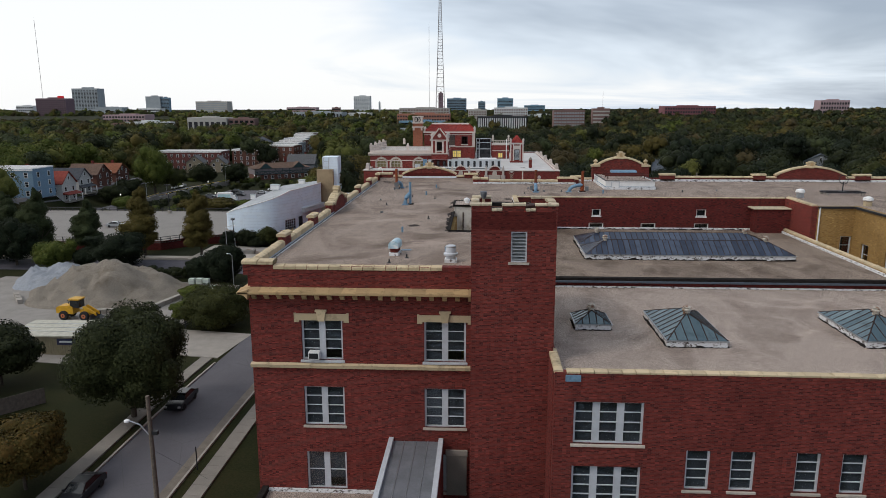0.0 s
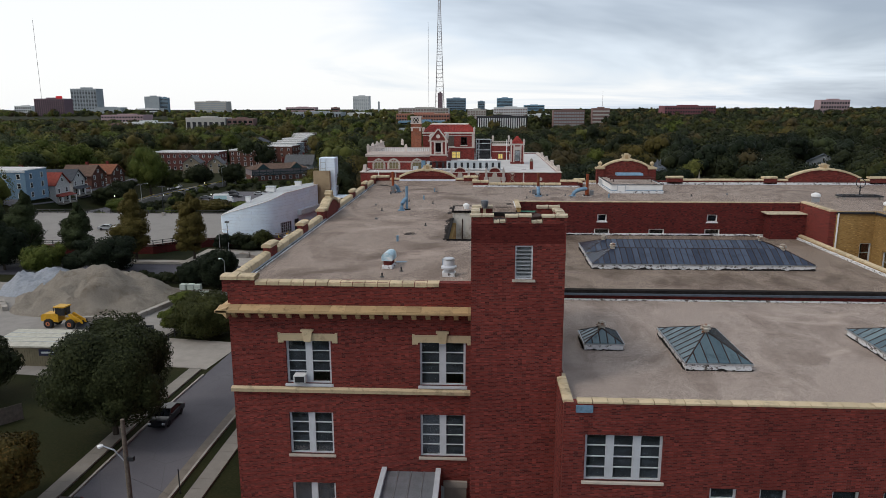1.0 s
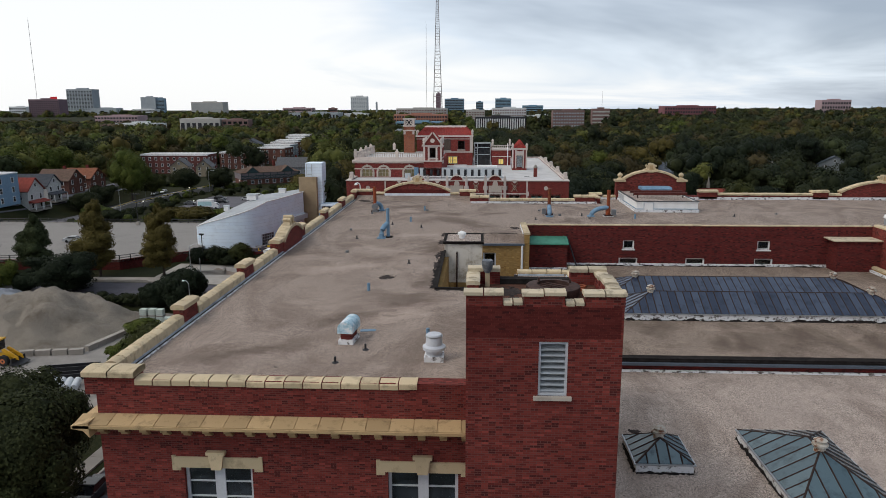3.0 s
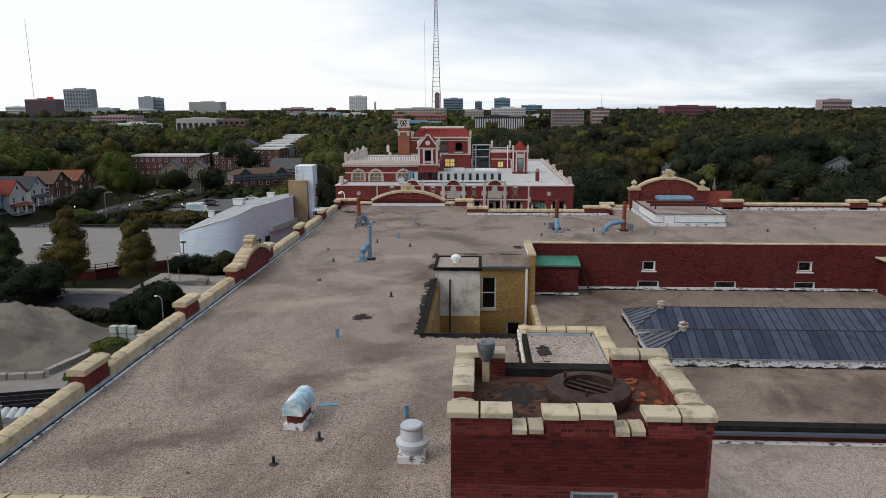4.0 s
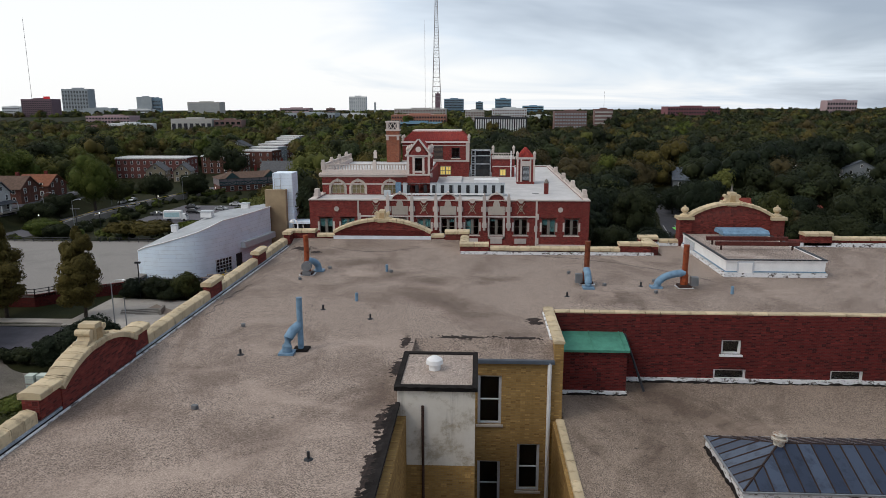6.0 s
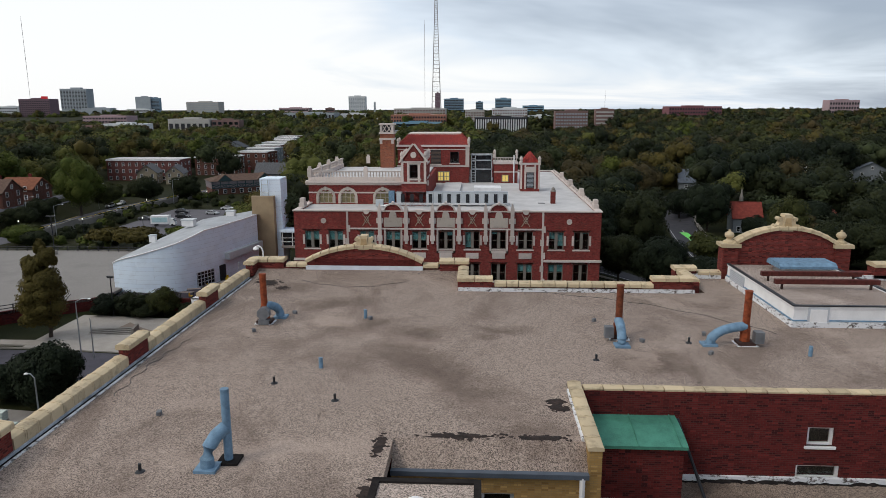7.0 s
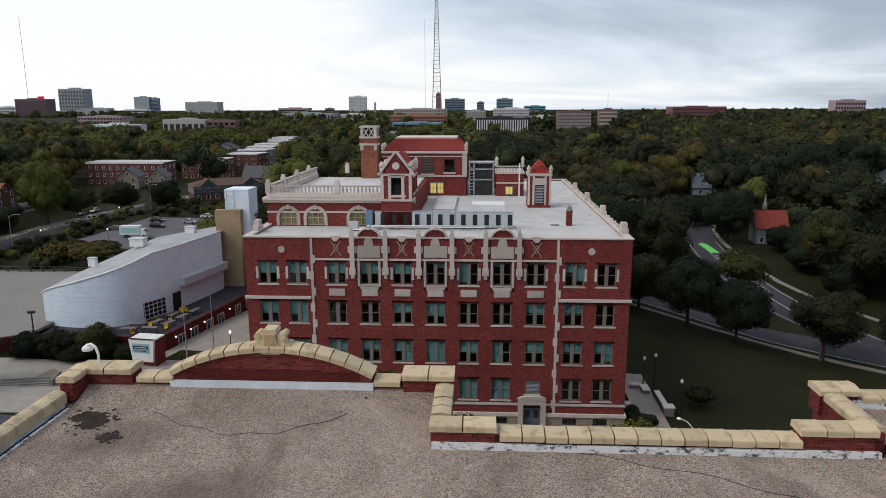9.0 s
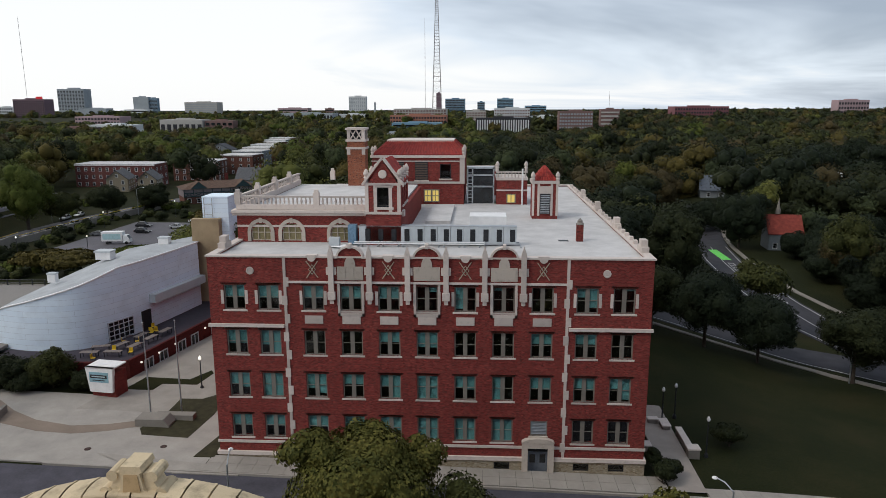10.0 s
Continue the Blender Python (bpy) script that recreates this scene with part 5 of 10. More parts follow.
part("roof_edge", slab([(-0.05, 6.0, -0.05, 9.2)], 0.95, 1.05, [(0.16, 5.8, 0.16, 9.2)]), M_WHITE, pent)
part("roof_trim", slab([(-0.09, 6.04, -0.09, 9.2)], 1.05, 1.1, [(0.1, 5.86, 0.1, 9.2)]), M_DARKM, pent)
part("roof_deck", boxes((0.16, 5.8, 0.16, 9.2, 0.9, 1.0)), M_GRAVEL2, pent)
dr = part("hatch_door", boxes((0.75, 1.55, -0.1, -0.02, 0.03, 0.9)), M_WHITE, pent, "white access hatch")
part("hatch_frame", wall_boxes(bmesh.new(), "x", 0.65, 1.65, -0.07, 0, 0.0, 1.0, [(0.75, 1.55, 0.0, 0.9)]), M_FRAME, dr)
lou = part("side_louvre", boxes((-0.05, 0.0, 6.4, 8.6, 0.15, 0.85)), M_METAL, pent)
for i in range(6):
    part("slat", boxes((-0.09, -0.05, 6.4, 8.6, 0.2 + i * 0.11, 0.25 + i * 0.11)), M_FRAME, lou)
for by in (3.4, 5.2):
    part("beam", boxes((0.4, 5.8, by - 0.12, by + 0.12, 1.3, 1.55)), rust_mat("red_oxide", (0.10, 0.025, 0.02)), pent)
    for px in (0.8, 5.4):
        part("beam_post", boxes((px - 0.05, px + 0.05, by - 0.05, by + 0.05, 1.0, 1.3)), M_RUSTD, pent)
part("fan_box", boxes((2.2, 4.8, 6.6, 8.0, 1.0, 1.4)), M_METAL, pent)
part("fan_lid", prism(bmesh.new(), [(6.35, 1.4), (6.35, 1.55), (6.6, 1.72), (8.0, 1.72), (8.25, 1.55), (8.25, 1.4)], "x", 1.9, 5.1), M_BLUE, pent, "faded blue metal fan lid")
hv = thing("stair_head_vent", "small white ball vent on the stair head", "roof vent", (-1.38, 69.2, 24.78))
part("ball", lathe(bmesh.new(), [(0.22, 0), (0.22, 0.2), (0.32, 0.24), (0.3, 0.4), (0.12, 0.52), (0.03, 0.55)], seg=14), M_WHITE, hv, smooth=True)

# ---- east roof: dish stand, turbine vents ----
dish = thing("satellite_mount", "old round antenna mount on a flat roof frame", "antenna", (41.8, 83.0, RA))
part("sled", slab([(-2.2, 2.2, -0.8, -0.65), (-2.2, 2.2, 0.65, 0.8), (-2.2, -2.05, -0.65, 0.65), (2.05, 2.2, -0.65, 0.65), (-0.1, 0.1, -0.65, 0.65)], 0.25, 0.4), M_DARKM, dish)
for px, py in ((-2.0, -0.7), (2.0, -0.7), (-2.0, 0.7), (2.0, 0.7)):
    part("foot", boxes((px - 0.15, px + 0.15, py - 0.15, py + 0.15, 0, 0.25)), M_CONC, dish)
part("mast", tube(bmesh.new(), [(0, 0, 0.35), (0, 0, 1.5)], 0.06), M_DARKM, dish)
bm = bmesh.new()
tube(bm, [(0.5 * math.cos(2 * math.pi * i / 20), 0.15 * math.sin(2 * math.pi * i / 20), 1.75 + 0.5 * math.sin(2 * math.pi * i / 20)) for i in range(21)], 0.045, 6)
part("hoop", bm, M_DARKM, dish)
for x, y in ((35.8, 80.2), (39.7, 73.6)):
    tv = thing("turbine_vent", "white turbine vent on a stub", "roof vent", (x, y, RA), "white turbine vents")
    part("stub", boxes((-0.3, 0.3, -0.3, 0.3, 0, 0.5)), M_COPING if y < 75 else M_METAL, tv)
    part("head", lathe(bmesh.new(), [(0.3, 0.5), (0.5, 0.62), (0.45, 0.85), (0.15, 1.0)], seg=14), M_WHITE, tv, smooth=True)

# ---- link roof and annex at the foot of the front ----
link = thing("link_corridor", "covered link with a lead-sheet roof and pale edges", "link building", (-4.0, 37, 0))
part("body", boxes((-1.75, 1.75, -4.8, 4.66, 0, 13.0)), M_BRICK_B, link)
part("roof_sheet", boxes((-1.5, 1.5, -4.6, 4.6, 13.0, 13.12)), plain("lead_sheet", (0.20, 0.21, 0.23), 0.5, 0.3, vary=0.3, scale=0.8), link)
for sx in (-1.75, 1.45):
    part("edge", boxes((sx, sx + 0.3, -4.8, 4.66, 13.0, 13.35)), M_FRAME, link)
for sx in (-0.75, 0.0, 0.75):
    part("seam", boxes((sx - 0.02, sx + 0.02, -4.6, 4.6, 13.12, 13.15)), M_METAL, link)
annex = thing("front_annex", "low flat-roofed annex at the foot of the wall", "annex", (-10, 38, 0))
part("body", boxes((-4.0, 4.2, -6, 3.66, 0, 9.25)), M_BRICK, annex)
part("roof_deck", boxes((-3.9, 4.1, -5.9, 3.6, 9.25, 9.33)), M_GRAVEL2, annex)
part("edge", boxes((-4.2, -3.8, -6, 3.6, 9.25, 9.7)), M_TAR, annex)
part("flashing", boxes((-3.8, 4.2, 3.52, 3.66, 9.33, 9.55)), M_FLASH, annex)
part("blocked_doorway", boxes((-2.05, -0.75, 41.55, 41.72, 9.4, 12.2)), M_CONC_D, hall)
part("doorway_head", boxes((-2.1, -0.7, 41.5, 41.72, 12.2, 12.55)), M_CONC, hall)

# gooseneck lamp on the north-west corner of the parapet
gl = thing("gooseneck_lamp", "white gooseneck floodlight on the parapet corner", "lamp", (-13.76, 97.1, 24.98))
part("base", lathe(bmesh.new(), [(0.16, 0.0), (0.16, 0.08), (0.06, 0.16)], 0, 0, 10), M_WHITE, gl)
part("arm", tube(bmesh.new(), [(0, 0, 0.1), (0, 0, 0.55), (-0.1, 0.05, 0.78), (-0.3, 0.12, 0.88), (-0.48, 0.18, 0.82)], 0.05, 8), M_WHITE, gl)
part("shade", lathe(bmesh.new(), [(0.06, 0.84), (0.2, 0.72), (0.2, 0.62), (0.16, 0.6)], -0.5, 0.19, 10), M_WHITE, gl)

# ---- single bricks where the flight passes nearest ----
BRICK_ME = mesh_of(boxes((0.004, 0.211, -0.009, 0.003, 0.004, 0.071)), "brick", M_BRICK_ONE)
HALF_ME = mesh_of(boxes((0.004, 0.103, -0.009, 0.003, 0.004, 0.071)), "brick", M_BRICK_ONE)


def brick_field(parent, x0, x1, z0, y, top, limit):
    """Courses in stretcher bond on a south face; top(x) is the upper edge there."""
    z, row, n = z0, 0, 0
    zmax = max(top(x0 + (x1 - x0) * i / 20) for i in range(21))
    while z + 0.075 < zmax and n < limit:
        x = x0
        first = row % 2
        while x < x1 - 0.05 and n < limit:
            me, w = (HALF_ME, 0.107) if first or x1 - x < 0.2 else (BRICK_ME, 0.215)
            first = 0
            if z + 0.075 < min(top(x), top(x + w)):
                part("brick", me, None, parent, at=(x, y, z))
                n += 1
            x += w
        z += 0.075
        row += 1


for o in list(bpy.data.objects):
    if o.name.startswith("parapet_gable") and abs(o.matrix_basis.translation.x + 7.15) < 0.1:
        r_ = (3.7 ** 2 + 0.95 ** 2) / 1.9
        brick_field(o, -3.2, 3.2, RA + 0.3, -0.3, lambda u: RA + 0.74 + math.sqrt(r_ * r_ - u * u) - (r_ - 0.95), 300)
tw = [o for o in bpy.data.objects if o.name == "tower_wall"][0]
brick_field(tw, TX0 + 0.01, TX1 - 0.02, 27.6, TY, lambda u: TZ, 300)

# ---- the far hall: five-storey red brick with pale stone trim ----
YB, RB = 143.6, 21.0
acad = thing("academy_hall", "five-storey red brick hall with pale stone trim and flat white roof", "building", (0, 0, 0))
M_TRIM = stone_mat("pale_terracotta_trim", (0.60, 0.52, 0.47), 0.3)
M_MEMB = concrete_mat("white_roof_membrane", (0.62, 0.60, 0.585))
acad.matrix_basis = Matrix.Translation((-0.0415, 0, 0)) @ Matrix.Diagonal((0.99, 1, 1, 1))
CENT = [-14.7 + 3.51 * i for i in range(7)]
BAYS = [-22.1, -18.9] + CENT + [10.4, 13.7]
FLOORS = [(3.55, 5.85), (7.65, 10.05), (11.9, 14.25), (16.2, 18.55)]
WB = 2.0
holes = [(c - WB / 2, c + WB / 2, a, b) for c in BAYS for a, b in FLOORS if not (c == CENT[6] and a < 5)]
holes += [(5.25, 7.25, 0.2, 3.2), (5.5, 7.1, 4.25, 5.75)]
holes += [(x, x + 1.5, 0.75, 1.55) for x in (2.1, 9.6, 12.9)]
part("front_wall", wall_boxes(bmesh.new(), "x", -24.5, 16.2, YB, YB + 0.6, 2.0, RB + 0.15, holes), M_BRICK_B, acad)
part("stone_base", wall_boxes(bmesh.new(), "x", -24.6, 16.3, YB - 0.12, YB + 0.6, -2, 1.75, holes), brick_mat("rough_ashlar", (0.30, 0.24, 0.15), (0.42, 0.36, 0.27), (0.25, 0.22, 0.18), speck=(0.24, 0.17, 0.1), stain=0.3), acad)
part("base_cap", wall_boxes(bmesh.new(), "x", -24.7, 16.4, YB - 0.25, YB + 0.55, 1.75, 2.1, holes), M_TRIM, acad)
part("side_wall", boxes((-24.5, -23.9, YB + 0.6, 203, -2, RB + 0.15)), M_BRICK_B, acad)
part("side_wall", boxes((15.6, 16.2, YB + 0.6, 203, -8, RB + 0.15)), M_BRICK_B, acad)
part("back_wall", boxes((-23.9, 15.6, 202.4, 203, -8, RB + 0.15)), M_BRICK_B, acad)
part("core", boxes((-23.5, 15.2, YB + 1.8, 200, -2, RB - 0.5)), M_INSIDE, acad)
part("roof", slab([(-23.9, 15.6, YB + 0.6, 202.4)], RB - 0.3, RB), M_MEMB, acad)
part("roof_edge", slab([(-24.62, 16.32, YB - 0.12, 203.1)], RB + 0.15, RB + 0.3, [(-23.8, 15.5, YB + 0.7, 202.3)]), M_TRIM, acad)
for x0, x1 in ((-24.7, -17.5), (8.8, 16.4)):
    part("band", boxes((x0, x1, YB - 0.2, YB + 0.02, 14.55, 14.85)), M_TRIM, acad)
part("band", boxes((-24.6, 5.0, YB - 0.1, YB + 0.02, 2.95, 3.2)), M_TRIM, acad)
part("band", boxes((7.6, 16.3, YB - 0.1, YB + 0.02, 2.95, 3.2)), M_TRIM, acad)
BL = {3: [(.5, .5), (.5, .5), (.5, .5), (.5, .5), (.5, .5), (0, .2), (.85, 0), (.12, 0), (0, 0), (.35, .75), (0, .08)],
      2: [(.55, .55), (.6, 1), (0, 0), (0, 0), (.42, .42), (.6, .62), (0, 0), (0, 0), (.4, .42), (.4, .4), (0, 0)],
      1: [(.5, .6), (.95, .95), (.6, .8), (.4, .42), (.5, 1), (1, 1), (.5, .55), (.97, 0), (.45, .5), (.42, .5), (.42, .85)],
      0: [(.5, .5), (.5, .5), (.5, .5), (.5, .5), (.6, .6), (1, 1), (1, 1), (1, 1), (0, 0), (0, 0), (0, 0)]}
ear = mesh_of(boxes((-0.26, 0, -0.07, 0.02, 0.35, 1.65)), "window_ear", M_TRIM)
pan = mesh_of(boxes((0, 1.7, -0.08, 0.02, 0, 0.75), (0.12, 1.58, -0.1, -0.08, 0.1, 0.65)), "spandrel_panel", M_TRIM)
for f, (a, b) in enumerate(FLOORS):
    for i, c in enumerate(BAYS):
        if c == CENT[6] and f == 0:
            continue
        w_ = window(acad, c - WB / 2, YB + 0.16, a, WB, b - a, "double", "s", M_FRAME_B, blind=BL[f][i][0], blind2=BL[f][i][1], rails=(0.5,), sill=(M_TRIM, 0.16, 0.17, 0.1), lintel=(M_TRIM, 0.2, 0.22, 0.04))
        if f == 3:
            for s in (0, 1):
                part("window_ear", ear, None, w_, at=(0 if s == 0 else WB + 0.26, -0.14, 0.2))
    if f == 3:
        for c in CENT:
            part("spandrel_panel", pan, None, acad, at=(c - 0.85, YB, 14.95))
for x0 in (2.1, 9.6, 12.9):
    window(acad, x0, YB + 0.1, 0.75, 1.5, 0.8, "single", "s", M_DARKM, rails=())


def quoin_strip(x, z0, z1):
    bm = wall_boxes(bmesh.new(), "x", x - 0.13, x + 0.13, YB - 0.08, YB + 0.02, z0, z1)
    part("quoin_strip", bm, M_TRIM, acad)
    me = mesh_of(boxes((-0.24, 0.24, -0.1, 0.02, 0, 0.85)), "quoin", M_TRIM)
    z = z0 + 0.6
    k = 0
    while z < z1 - 1:
        part("quoin", me, None, acad, at=(x + (0.12 if k % 2 else -0.06), YB, z))
        z += 1.75
        k += 1


quoin_strip(-17.3, 2.1, RB + 0.15)
quoin_strip(8.62, 2.1, RB + 0.15)
# string over the top windows and carved centre bays
part("string", boxes((-17.1, 8.5, YB - 0.1, YB + 0.02, 18.78, 18.98)), M_TRIM, acad)
pil = bmesh.new()
box(pil, -0.24, 0.24, -0.28, 0.0, 18.0, 21.6)
box(pil, -0.34, 0.34, -0.34, 0.0, 17.3, 18.0)
box(pil, -0.18, 0.18, -0.24, 0.0, 16.9, 17.3)
prism(pil, [(-0.24, 21.6), (0.0, 22.35), (0.24, 21.6)], "y", -0.28, 0.0)
box(pil, -0.46, 0.46, -0.12, 0.0, 19.6, 20.3)
PIL = mesh_of(pil, "pilaster", M_TRIM)
for i in range(6):
    part("pilaster", PIL, None, acad, at=(CENT[i] + 1.755, YB, 0))
for i, c in enumerate(CENT):
    if i in (1, 3, 5):
        half, n = 1.12, 12
        pts = [(half * math.cos(math.pi * k / n), 21.05 + 0.95 * math.sin(math.pi * k / n)) for k in range(n + 1)]
        bm = bmesh.new()
        prism(bm, [(-half, 21.05)] + pts[::-1][1:-1] + [(half, 21.05)], "y", 0, 0.5)
        part("parapet_arch", bm, M_BRICK_B, acad, at=(c, YB, 0.1))
        bm = bmesh.new()
        for p, q in zip(pts, pts[1:]):
            d = Vector((q[0] - p[0], q[1] - p[1])).normalized()
            o = Vector((d.y, -d.x)) * 0.16
            prism(bm, [p, q, (q[0] + o.x, q[1] + o.y), (p[0] + o.x, p[1] + o.y)], "y", -0.16, 0.55)
        box(bm, -1.75, -half + 0.05, -0.14, 0.55, 21.02, 21.2)
        box(bm, half - 0.05, 1.75, -0.14, 0.55, 21.02, 21.2)
        box(bm, -0.14, 0.14, -0.22, 0.5, 21.95, 22.35)
        part("arch_trim", bm, M_TRIM, acad, at=(c, YB, 0.1))
        bm = boxes((-1.2, 1.2, -0.1, 0.02, 19.1, 20.35))
        pts2 = [(0.5 * math.cos(math.pi * k / 10), 20.45 + 0.85 * math.sin(math.pi * k / 10)) for k in range(11)]
        prism(bm, [(-0.5, 20.3)] + pts2[::-1] + [(0.5, 20.3)], "y", -0.12, 0.02)
        for k in range(3):
            box(bm, -1.1 + 0.75 * k, -0.42 + 0.75 * k, -0.125, -0.1, 19.2, 20.25)
        part("carved_panel", bm, M_STONE, acad, "weathered pale carved stone panel", at=(c, YB, 0))
        bm = boxes((-1.22, -1.0, -0.1, 0.02, 15.7, 18.8), (1.0, 1.22, -0.1, 0.02, 15.7, 18.8), (-1.22, 1.22, -0.1, 0.02, 15.7, 15.98))
        part("window_surround", bm, M_TRIM, acad, at=(c, YB, 0))
    else:
        bm = bmesh.new()
        for sx in (-1, 1):
            for p, q in (((sx * 0.55, 19.25), (-sx * 0.55, 20.85)),):
                tube(bm, [(p[0], -0.03, p[1]), (q[0], -0.03, q[1])], 0.045, 4)
            tube(bm, [(0, -0.03, 19.6), (sx * 0.32, -0.03, 20.05), (0, -0.03, 20.5)], 0.04, 4)
        part("diamond_strapwork", bm, M_STONE_B, acad, "thin buff brick lattice pattern", at=(c, YB, 0))
        bm = bmesh.new()
        prism(bm, [(0.42 * math.cos(math.pi + math.pi * k / 8), 21.3 + 0.5 * math.sin(math.pi + math.pi * k / 8)) for k in range(9)], "y", -0.16, 0.3)
        box(bm, -0.5, 0.5, -0.14, 0.4, 21.3, 21.42)
        part("crest", bm, M_TRIM, acad, at=(c, YB, 0))
for x in (-20.5, 12.05):
    ring = lathe(bmesh.new(), [(0.36, 0), (0.36, 0.08), (0.24, 0.1), (0.2, 0.06)], seg=20)
    part("roundel", ring, M_TRIM, acad, at=Matrix.Translation((x, YB, 19.9)) @ pose(0, 0, 0, 90, 0, 0))
# entrance: stone surround with a shallow arch, blue-grey double doors, louvre above
sur = bmesh.new()
wall_boxes(sur, "x", 4.75, 7.75, YB - 0.45, YB + 0.02, 0.1, 3.75, [(5.3, 7.2, 0.1, 3.15)])
ac_ = [(1.55 * math.cos(math.pi * k / 10), 3.7 + 0.45 * math.sin(math.pi * k / 10)) for k in range(11)]
prism(sur, [(6.25 + p[0], p[1]) for p in ac_], "y", YB - 0.5, YB + 0.02)
box(sur, 5.35, 7.15, YB - 0.15, YB + 0.02, 4.05, 4.25)
entry = part("entrance_surround", sur, M_STONE, acad, "carved pale stone entrance surround")
M_DOOR = plain("blue_grey_door_paint", (0.11, 0.125, 0.15), 0.5)
for s in (0, 1):
    d_ = part("door", boxes((5.3 + 0.96 * s, 6.24 + 0.96 * s, YB + 0.05, YB + 0.12, 0.35, 2.6)), M_DOOR, entry)
    pn = part("door_pane", boxes((5.5 + 0.96 * s, 6.04 + 0.96 * s, YB + 0.04, YB + 0.05, 1.5, 2.35)), M_GLASS, d_)
part("transom", boxes((5.3, 7.2, YB + 0.05, YB + 0.1, 2.65, 3.12)), M_GLASS, entry)
lv = part("louvre", wall_boxes(bmesh.new(), "x", 5.5, 7.1, YB + 0.02, YB + 0.2, 4.25, 5.75, [(5.58, 7.02, 4.33, 5.67)]), M_FRAME_B, acad)
for i in range(9):
    part("slat", prism(bmesh.new(), [(YB + 0.05, 4.4 + i * 0.15), (YB + 0.18, 4.5 + i * 0.15), (YB + 0.18, 4.53 + i * 0.15), (YB + 0.05, 4.43 + i * 0.15)], "x", 5.58, 7.02), M_METAL, lv)

# ---- upper storey on the west side: arched windows, balustrade ----
YU = 151.6
arch_x = [-21.85, -18.65, -13.6]
part("upper_wall", wall_boxes(bmesh.new(), "x", -24.3, -7.4, YU, YU + 0.5, RB, 24.0, [(c - 1.05, c + 1.05, RB + 0.15, 22.05) for c in arch_x] + [(c - 0.95 + 0.0, c + 0.95, 22.05, 22.45) for c in arch_x] + [(c - 0.7, c + 0.7, 22.45, 22.85) for c in arch_x]), M_BRICK_B, acad)
for c in arch_x:
    pts = [(1.05 * math.cos(math.pi * k / 14), 22.0 + 1.05 * math.sin(math.pi * k / 14)) for k in range(15)]
    ow = [(1.4 * math.cos(math.pi * k / 14), 22.0 + 1.4 * math.sin(math.pi * k / 14)) for k in range(15)]
    hoop = [(-1.4, RB + 0.1)] + ow[::-1] + [(1.4, RB + 0.1), (1.05, RB + 0.1)] + pts + [(-1.05, RB + 0.1)]
    tr = prism(bmesh.new(), hoop, "y", -0.1, 0.1)
    aw = part("arched_window", tr, M_STONE, acad, at=(c, YU, 0))
    part("keystone", boxes((-0.15, 0.15, -0.16, -0.1, 22.95, 23.5)), M_STONE, aw)
    fr = bmesh.new()
    for k in range(14):
        a_, b_ = Vector(pts[k]), Vector(pts[k + 1])
        mid = Vector((0, 22.0))
        prism(fr, [tuple(a_), tuple(b_), tuple(b_.lerp(mid, 0.1)), tuple(a_.lerp(mid, 0.1))], "y", 0.05, 0.15)
    for fx in (-0.98, -0.36, 0.30, 0.92):
        box(fr, fx, fx + 0.08, 0.05, 0.15, RB + 0.15, 22.9 if abs(fx) < 0.5 else 22.1)
    box(fr, -1.0, 1.0, 0.05, 0.15, RB + 0.15, RB + 0.25)
    box(fr, -0.98, 0.98, 0.06, 0.14, 21.95, 22.03)
    part("frame", fr, M_STONE_B, aw)
    gl = bmesh.new()
    prism(gl, [(-1.0, RB + 0.2)] + [(p[0] * 0.95, 22.0 + (p[1] - 22.0) * 0.95) for p in pts[::-1]] + [(1.0, RB + 0.2)], "y", 0.16, 0.18)
    part("pane", gl, plain("curtained_glass", (0.22, 0.18, 0.085), 0.25, vary=0.3, scale=2.5, spec=0.6), aw)
part("stone_band", boxes((-24.36, -7.3, YU - 0.05, YU + 0.0, 22.55, 22.75)), M_TRIM, acad)
part("upper_side_wall", boxes((-24.3, -23.8, YU + 0.5, 176, RB, 24.0)), M_BRICK_B, acad)
part("upper_side_wall", boxes((-7.9, -7.4, YU + 0.5, 176, RB, 24.0)), M_BRICK_B, acad)
part("upper_roof", boxes((-23.8, -7.9, YU + 0.5, 176, 23.9, 24.2)), M_MEMB, acad)
cn = bmesh.new()
prism(cn, [(YU, 23.7), (YU - 0.2, 23.75), (YU - 0.25, 23.95), (YU - 0.5, 24.05), (YU - 0.5, 24.3), (YU + 0.6, 24.35), (YU + 0.6, 23.7)], "x", -24.7, -7.0)
part("cornice", cn, M_TRIM, acad)
part("parapet_course", boxes((-24.3, -7.4, YU - 0.1, YU + 0.3, 24.35, 24.85), (-24.3, -23.9, YU + 0.3, 176, 24.2, 24.85)), M_TRIM, acad)
# balusters
bal = mesh_of(lathe(bmesh.new(), [(0.1, 0), (0.07, 0.1), (0.13, 0.32), (0.07, 0.58), (0.1, 0.7)], seg=6), "baluster", M_TRIM)
for i in range(30):
    part("baluster", bal, None, acad, at=(-23.7 + i * 0.44, YU + 0.08, 24.85))
for i in range(34):
    part("baluster", bal, None, acad, at=(-24.1, YU + 1.0 + i * 0.7, 24.85))
part("balustrade_rail", slab([(-24.35, -10.6, YU - 0.1, YU + 0.26), (-24.35, -23.95, YU + 0.26, 176)], 25.55, 25.72), M_TRIM, acad)
post = mesh_of(boxes((-0.3, 0.3, -0.25, 0.3, 0, 1.2), (-0.2, 0.2, -0.15, 0.2, 1.2, 1.5)), "balustrade_post", M_TRIM)
